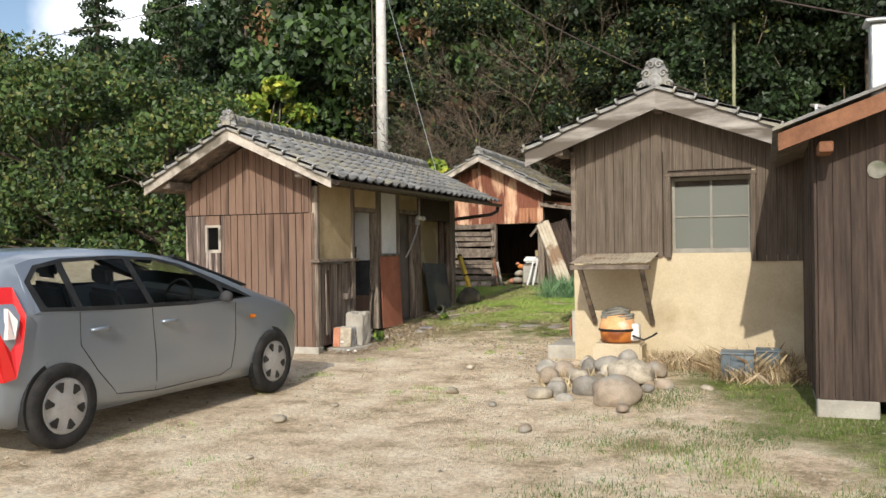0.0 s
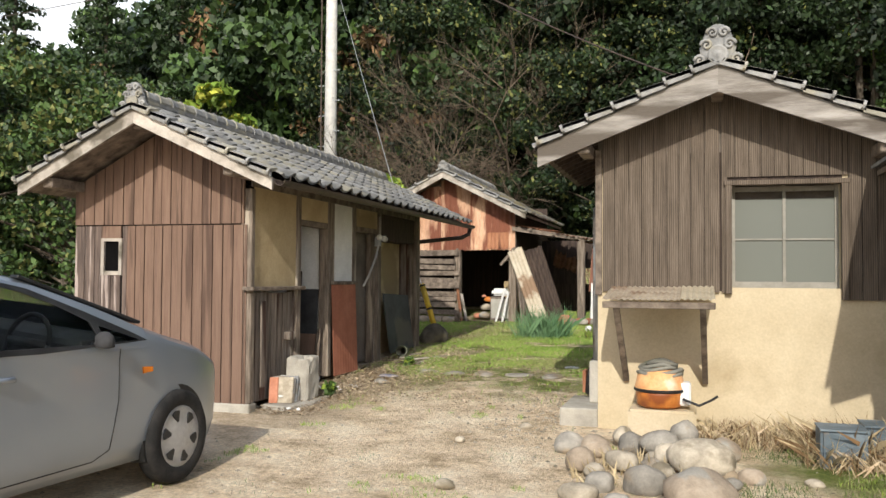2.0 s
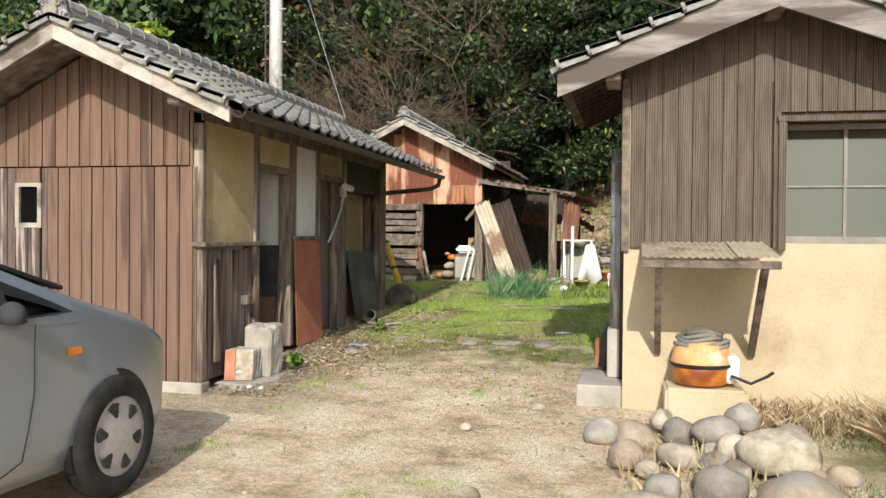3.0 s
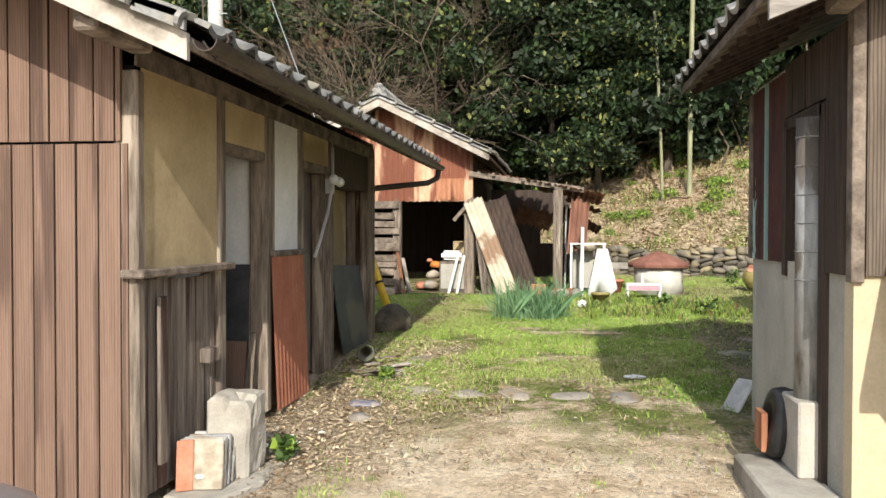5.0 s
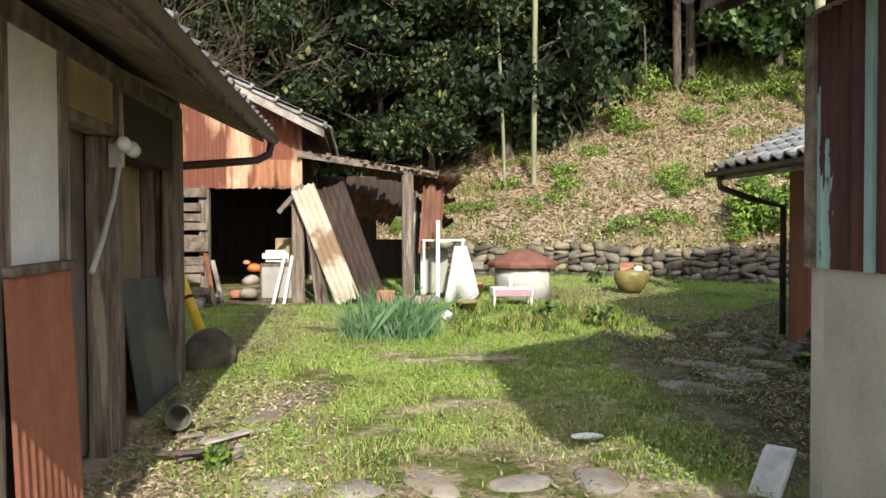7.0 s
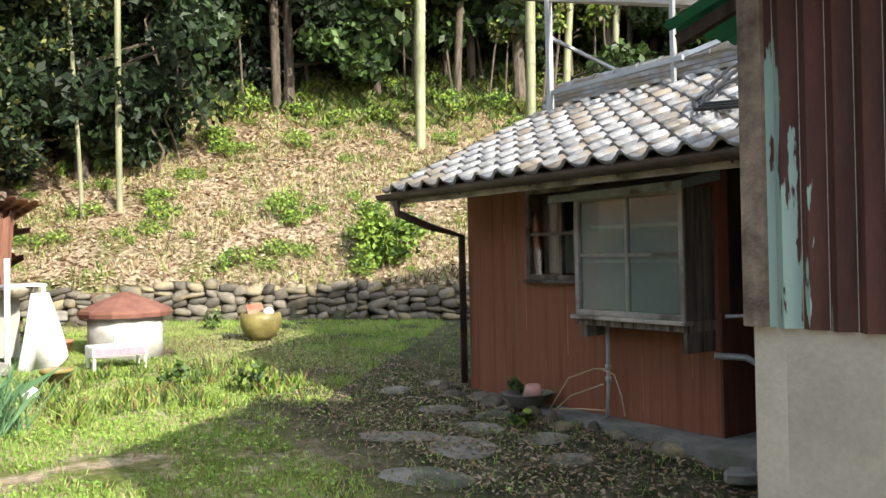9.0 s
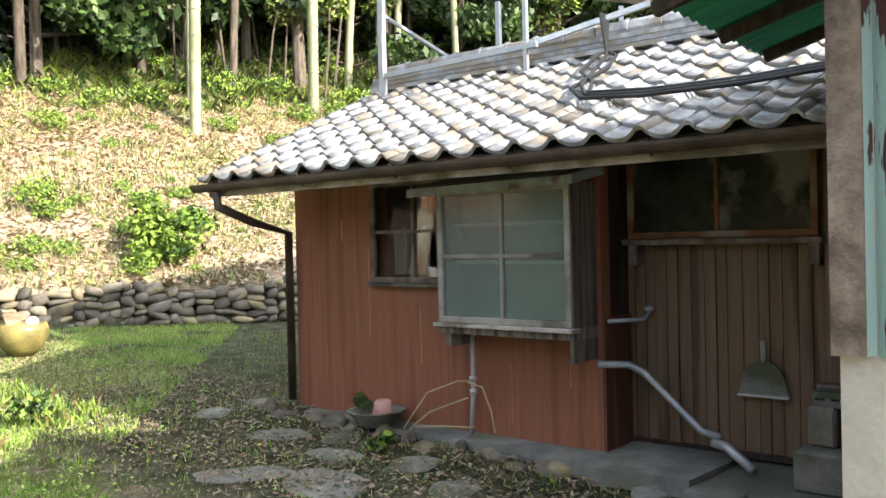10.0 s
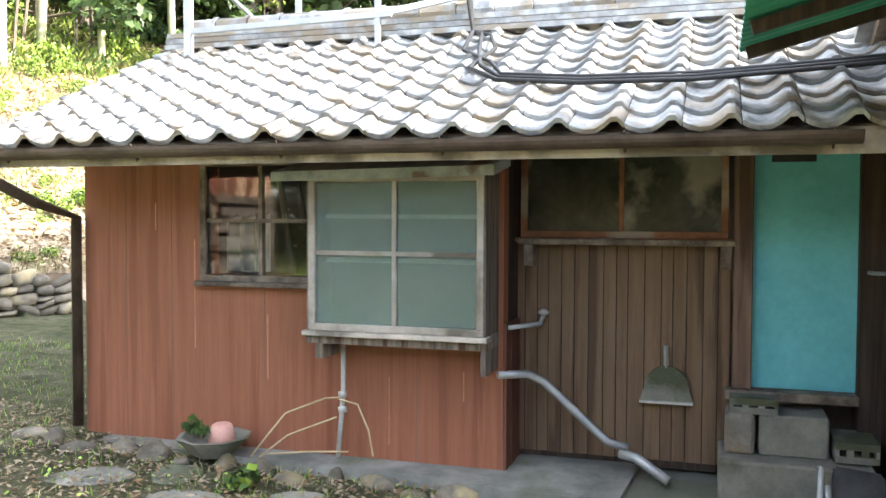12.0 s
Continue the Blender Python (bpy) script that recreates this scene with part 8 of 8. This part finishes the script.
part("white_stake", bm, M["white"], None, "upright white square stake", "stake")
bm = bmesh.new()
beam(bm, (-2.62, 17.9, 0.55), (-2.6, 17.9, 1.9), 0.03, 0.03)
part("white_stake", bm, M["pale_pipe"], None, "thin pale stake by the lean-to", "stake")
bm = bmesh.new()
lathe(bm, [(0.06, 0), (0.1, 0.17), (0.11, 0.17), (0.11, 0.2), (0.09, 0.2)], (-1.84, 17.7, 0.53), 18)
part("flower_pot", bm, M["terracotta"], None, "terracotta flower pot by the stand", "pot", smooth=True)
# well with conical lid
well = thing("old_well", (-1.25, 17.55, 0.5), "round concrete well under a rusty conical lid", "well")
bm = bmesh.new()
lathe(bm, [(0.36, 0), (0.36, 0.44), (0.3, 0.44)], (-1.22, 17.75, 0.5), 28)
part("ring", bm, mat("whitewash", (0.5, 0.48, 0.42), (0.72, 0.7, 0.63), 0.9, 4, 50, 0.3, third=(0.3, 0.27, 0.22), spots=0.3), well, "flaking whitewashed concrete ring", smooth=True)
bm = bmesh.new()
lathe(bm, [(0.45, 0.42), (0.46, 0.46), (0.45, 0.49), (0.24, 0.58), (0.04, 0.66)], (-1.22, 17.75, 0.5), 12)
part("lid", bm, mat("rusty_lid", (0.2, 0.085, 0.06), (0.3, 0.14, 0.1), 0.8, 5, 50, 0.25), well, "brown rusty conical lid")
boxed("stone_slab", (-1.95, -1.6, 18.6, 18.9, 0.85, 0.95), "stone", "grey slab behind the well", "slab", 0.01)
sb = thing("pink_box_stand", (-1.5, 16.9, 0.5), "small white box with a pink printed side", "box")
part("box", soft(box(-1.76, -1.28, 16.75, 17.05, 0.62, 0.72), 0.008), M["white"], sb)
part("side_print", box(-1.74, -1.3, 16.742, 16.748, 0.635, 0.7), mat("pink_print", (0.62, 0.25, 0.3), (0.72, 0.36, 0.4), 0.6, 30, 60, 0.0), sb, "faded pink printed panel")
for x, y in ((-1.74, 16.78), (-1.3, 16.78), (-1.74, 17.02), (-1.3, 17.02)):
    part("leg", box(x - 0.012, x + 0.012, y - 0.012, y + 0.012, 0.46, 0.62), M["white"], sb)
part("post", box(-1.55, -1.52, 16.85, 16.88, 0.72, 0.86), M["white"], sb)
# glazed jar
jar = thing("glazed_jar", (0.3, 17.85, 0.53), "round greenish-brown glazed jar with broken tiles in it", "jar")
bm = bmesh.new()
lathe(bm, [(0.1, 0.0), (0.17, 0.06), (0.225, 0.16), (0.23, 0.24), (0.215, 0.3), (0.195, 0.3), (0.2, 0.2), (0.1, 0.08)], (0.26, 17.85, 0.56), 28)
part("bowl", bm, M["pot"], jar, smooth=True)
bm = bmesh.new()
slab(bm, [(0.1, 17.8, 0.84), (0.28, 17.8, 0.9), (0.3, 17.9, 0.93), (0.14, 17.95, 0.92)], (0, 0.02, 0.03))
part("tile_shard", bm, M["terracotta"], jar, "terracotta tile shard")
bm = bmesh.new()
rock(bm, (0.33, 17.8, 0.87), (0.06, 0.05, 0.05), 12, 2)
part("white_lump", bm, M["white"], jar)
stone("white_ball", (-2.41, 15.8, 0.05), (0.06, 0.06, 0.06), 3, "white", "pale round ball in the grass", cat="ball")
bm = bmesh.new()
lathe(bm, [(0.08, 0), (0.12, 0.14), (0.13, 0.14), (0.13, 0.17), (0.1, 0.17)], (-2.15, 16.2, 0.46), 18)
part("flower_pot", bm, M["pot"], None, "dark glazed flower pot in the weeds", "pot", smooth=True)

# ---- by the red house ----
pl = thing("stone_planter", (0.5, 13.5, 0.35), "low dish planter with a green plant and a pink pot", "planter")
bm = bmesh.new()
lathe(bm, [(0.1, 0.0), (0.17, 0.07), (0.2, 0.1), (0.18, 0.1), (0.13, 0.05)], (0.47, 13.5, 0.38), 8)
part("dish", bm, M["dim_mossy_grey"], pl)
bm = bmesh.new()
lathe(bm, [(0.075, 0.07), (0.055, 0.16), (0.042, 0.17), (0.03, 0.15)], (0.5, 13.47, 0.37), 18)
part("pink_pot", bm, mat("pink_pot", (0.5, 0.27, 0.22), (0.6, 0.36, 0.3), 0.8, 5, 50, 0.1), pl, "upturned pinkish clay pot", smooth=True)
ob = new("plant", leaves_mesh("plant", [(0.45, 13.62, 0.53), (0.43, 13.57, 0.51)], [(0.06, 0.06, 0.04)], 70, 0.04, [M["leaf_mid"]], 4, long=1.1))
put(ob, pl)
bm = bmesh.new()
tube(bm, [(0.6, 12.82, 1.02), (0.6, 12.82, 0.75), (0.62, 12.84, 0.6), (0.62, 12.86, 0.38)], 0.014, 8)
for z in (0.7, 0.62):
    tube(bm, [(0.605, 12.825, z), (0.607, 12.83, z + 0.03)], 0.022, 8)
part("white_pipe", bm, M["pale_pipe"], None, "thin white conduit below the window", "pipe", smooth=True)
for k, pts in enumerate((((0.5, 13.3, 0.38), (0.5, 13.1, 0.62), (0.55, 12.9, 0.7), (0.6, 12.82, 0.7)), ((0.5, 13.25, 0.38), (0.52, 13.1, 0.5), (0.58, 12.85, 0.6)), ((0.55, 12.82, 0.7), (0.55, 12.72, 0.68), (0.55, 12.66, 0.55), (0.56, 12.64, 0.42)), ((0.5, 13.2, 0.4), (0.5, 12.98, 0.43), (0.5, 12.75, 0.45)))):
    bm = bmesh.new()
    tube(bm, pts, 0.005, 5)
    part("dry_stalk", bm, M["straw"], None, "arching dry stalk by the conduit", "stalk", "dry stalks by the conduit")
bm = bmesh.new()
tube(bm, [(REC - 0.35, 12.02, 0.85), (REC - 0.22, 11.9, 0.84), (REC - 0.2, 11.82, 0.8), (REC - 0.2, 11.5, 0.52), (REC - 0.2, 11.4, 0.5)], 0.021, 10)
tube(bm, [(REC - 0.2, 11.44, 0.47), (REC - 0.22, 11.36, 0.46), (REC - 0.3, 11.2, 0.38)], 0.025, 10)
part("drain_pipe", bm, M["steel"], None, "bent grey drain pipe against the boards", "pipe", smooth=True)
tap = thing("water_tap", (REC - 0.05, 11.84, 1.1), "small brass water tap on a bent pipe", "tap")
bm = bmesh.new()
tube(bm, [(REC - 0.3, 11.98, 1.08), (REC - 0.1, 11.86, 1.08), (REC - 0.06, 11.85, 1.12)], 0.012, 8)
part("pipe", bm, M["steel"], tap, smooth=True)
bm = bmesh.new()
lathe(bm, [(0.012, 0), (0.03, 0.01), (0.03, 0.02), (0.01, 0.035)], (REC - 0.06, 11.85, 1.12), 12)
part("knob", bm, M["pale_pipe"], tap, smooth=True)
sc = thing("dustpan", (REC - 0.02, 11.25, 0.8), "grey metal dustpan hanging on the boards", "dustpan")
bm = bmesh.new()
n = 10
arc = [(REC - 0.04, 11.23 + 0.11 * math.cos(math.pi * k / n), 0.77 + 0.12 * math.sin(math.pi * k / n)) for k in range(n + 1)]
slab(bm, arc + [(REC - 0.04, 11.1, 0.71), (REC - 0.04, 11.36, 0.71)], (-0.012, 0, 0))
part("pan", bm, M["dim_mossy_grey"], sc)
part("rim", box(REC - 0.07, REC - 0.04, 11.1, 11.36, 0.7, 0.712), M["pale_pipe"], sc)
bm = bmesh.new()
beam(bm, (REC - 0.045, 11.23, 0.88), (REC - 0.04, 11.235, 0.99), 0.02, 0.015)
part("handle", bm, M["steel"], sc)


def hollow_block(r, label):
    t = thing("concrete_block", (r[0], r[2], r[4]), label, "concrete block", "blocks of the step")
    x0, x1, y0, y1, z0, z1 = r
    part("face_shell", box(x0, x1, y0, y1, z0, z0 + 0.03), M["dim_mossy_grey"], t)
    part("face_shell", box(x0, x1, y0, y1, z1 - 0.03, z1), M["dim_mossy_grey"], t)
    k = (y1 - y0) / 3
    for i in range(4):
        y = y0 + k * i
        part("web", box(x0, x1, max(y0, y - 0.015), min(y1, y + 0.015), z0 + 0.03, z1 - 0.03), M["dim_mossy_grey"], t)
    # black sheet set inside to paint the shade of the holes
    part("core", box(x1 - 0.04, x1 - 0.02, y0 + 0.02, y1 - 0.02, z0 + 0.03, z1 - 0.03), M["black"], t)


# mossy step concrete, with the shade beside the house put into its grey
boxed("step_slab", (0.62, 1.02, 10.32, 10.98, 0.34, 0.53), "dim_mossy_grey", "mossy grey concrete lower step, darkened for shade", "step", 0.012)
boxed("step_stone", (0.74, 1.0, 10.82, 10.95, 0.53, 0.72), "stone", "upright stone beside the step", "stone", 0.015)
boxed("step_riser", (0.76, 1.02, 10.5, 10.8, 0.53, 0.72), "dim_mossy_grey", "grey concrete block of the step", "concrete block", 0.008)
hollow_block((0.76, 1.0, 10.72, 10.93, 0.72, 0.79), "hollow concrete block under the turquoise door")
hollow_block((0.7, 0.98, 10.3, 10.48, 0.54, 0.63), "hollow concrete block beside the step")
boxed("threshold", (0.9, 1.02, 10.36, 10.95, 0.755, 0.8), "old_beam", "grey wooden threshold under the door", "threshold", 0.005)
cart = thing("folded_cart", (0.5, 10.45, 0.34), "dark folded cloth cart on bent grey tubes", "cart")
bm = bmesh.new()
slab(bm, [(0.42, 10.3, 0.4), (0.46, 10.52, 0.42), (0.62, 10.5, 0.56), (0.6, 10.3, 0.54)], (0.02, 0, -0.09))
part("cloth", soft(bm, 0.012, 2), M["trim_grey"], cart)
bm = bmesh.new()
tube(bm, [(0.42, 10.58, 0.34), (0.44, 10.57, 0.5), (0.5, 10.56, 0.56), (0.58, 10.56, 0.54)], 0.013, 8)
tube(bm, [(0.4, 10.54, 0.35), (0.42, 10.54, 0.46), (0.46, 10.54, 0.5)], 0.013, 8)
part("tube", bm, M["steel"], cart, smooth=True)
bm = bmesh.new()
lathe(bm, [(0.05, 0), (0.06, 0.02), (0.055, 0.1), (0.05, 0.11)], (0.4, 10.42, 0.34), 16)
part("grey_pail", bm, M["pale_pipe"], None, "small grey bucket on the concrete", "bucket", smooth=True)
for k, (x, y, a, b) in enumerate(((0.36, 11.2, 0.16, 0.12), (0.3, 10.85, 0.14, 0.17), (0.42, 10.62, 0.12, 0.1), (0.2, 11.5, 0.13, 0.1))):
    bm = bmesh.new()
    n = 7
    slab(bm, [(x + a * math.cos(i * 2 * math.pi / n + k) * (0.8 + 0.25 * math.sin(i * 2.7 + k)), y + b * math.sin(i * 2 * math.pi / n + k) * (0.8 + 0.25 * math.cos(i * 1.9 + k)), 0.3) for i in range(n)], (0, 0, 0.055))
    part("flat_slab", soft(bm, 0.008), M["apron"], None, "broken flat grey slab before the footing", "slab", "broken slabs before the footing")
# frame on the roof
fr = thing("roof_frame", (1.5, 13.5, 2.6), "galvanised angle-iron drying frame on the tiled roof", "frame")
for k, (a, b, w) in enumerate((((1.44, 14.28, 2.58), (1.44, 14.28, 3.7), 0.045), ((1.5, 12.99, 2.58), (1.5, 12.99, 3.32), 0.03), ((1.44, 14.28, 2.82), (1.5, 12.9, 2.86), 0.035), ((1.5, 12.99, 2.86), (1.75, 12.1, 3.06), 0.035), ((3.0, 14.28, 2.5), (3.0, 14.28, 3.7), 0.04), ((1.44, 14.28, 3.3), (3.0, 14.28, 2.9), 0.025), ((2.9, 12.99, 2.5), (2.9, 12.99, 3.4), 0.03), ((1.5, 12.99, 3.3), (1.44, 14.28, 3.62), 0.03))):
    bm = bmesh.new()
    beam(bm, a, b, w, w)
    part("rail" if k > 1 else "post", bm, M["steel"], fr, "dull galvanised bar")
bm = bmesh.new()
beam(bm, (1.44, 14.7, 3.75), (2.1, 11.7, 2.98), 0.16, 0.04)
part("beam", bm, M["barge"], fr, "pale wide roof beam")
part("bracket", box(1.7, 1.78, 12.05, 12.16, 3.02, 3.1), M["rust"], fr)
cab = thing("roof_cable", (1.2, 12, 2.6), "black cable looped over the roof tiles", "cable")
up = lambda x: R_EZ + (x - R_EX) * (R_RZ - R_EZ) / (R_RX - R_EX) + 0.085
for o in (0, 0.045, 0.09):
    bm = bmesh.new()
    pts = [(1.66 - o, 12.45, 3.0), (1.55, 12.4, up(1.55)), (1.4 - o, 12.25 + o, up(1.4)), (1.1, 12.15 + o * 2, up(1.1)), (0.75 + o, 12.2 - o, up(0.75 + o)), (0.52 + o, 12.0, up(0.52 + o)), (0.42 + o, 11.6, up(0.42 + o)), (0.4 + o, 11.1, up(0.4 + o)), (0.48 + o, 10.6, up(0.48 + o)), (0.55 + o, 10.2, up(0.55 + o)), (0.6 + o, 9.4, up(0.6))]
    tube(bm, pts, 0.012, 6)
    part("strand", bm, M["black"], cab, smooth=True)

# ---- utility pole and wires ----
pole = thing("utility_pole", (-9.9, 21.8, 0.8), "tall pale concrete utility pole", "utility pole")
bm = bmesh.new()
tube(bm, [(-9.9, 21.8, 0), (-9.9, 21.8, 13)], 0.19, 20, 0.12)
part("shaft", bm, M["pale_pipe"], pole, smooth=True)
bm = bmesh.new()
for k in range(8):
    beam(bm, (-10.2 + 0.3 * (k % 2), 21.7, 4.0 + k * 0.4), (-9.9 + 0.3 * (k % 2), 21.7, 4.0 + k * 0.4), 0.02, 0.02)
part("step_bolt", bm, M["steel"], pole)
bm = bmesh.new()
tube(bm, [(-10.1, 21.65, 2), (-10.12, 21.65, 11)], 0.02, 6)
part("conduit", bm, M["gutter"], pole)


def wire(a, b, sag, label):
    bm = bmesh.new()
    a, b = Vector(a), Vector(b)
    tube(bm, [a.lerp(b, t / 16) - Vector((0, 0, sag * 4 * (t / 16) * (1 - t / 16))) for t in range(17)], 0.012, 5)
    part("overhead_wire", bm, M["gutter"], None, label, "wire", "overhead wires")


wire((-9.9, 21.8, 10.2), (-34, 14, 6.2), 0.8, "sagging overhead wire towards the wood")
wire((-9.9, 21.8, 11.5), (0.6, 10.6, 3.0), 0.5, "service wire down to the hut")
wire((-9.9, 21.8, 12.0), (3.0, 9.5, 3.6), 0.4, "second service wire to the houses")
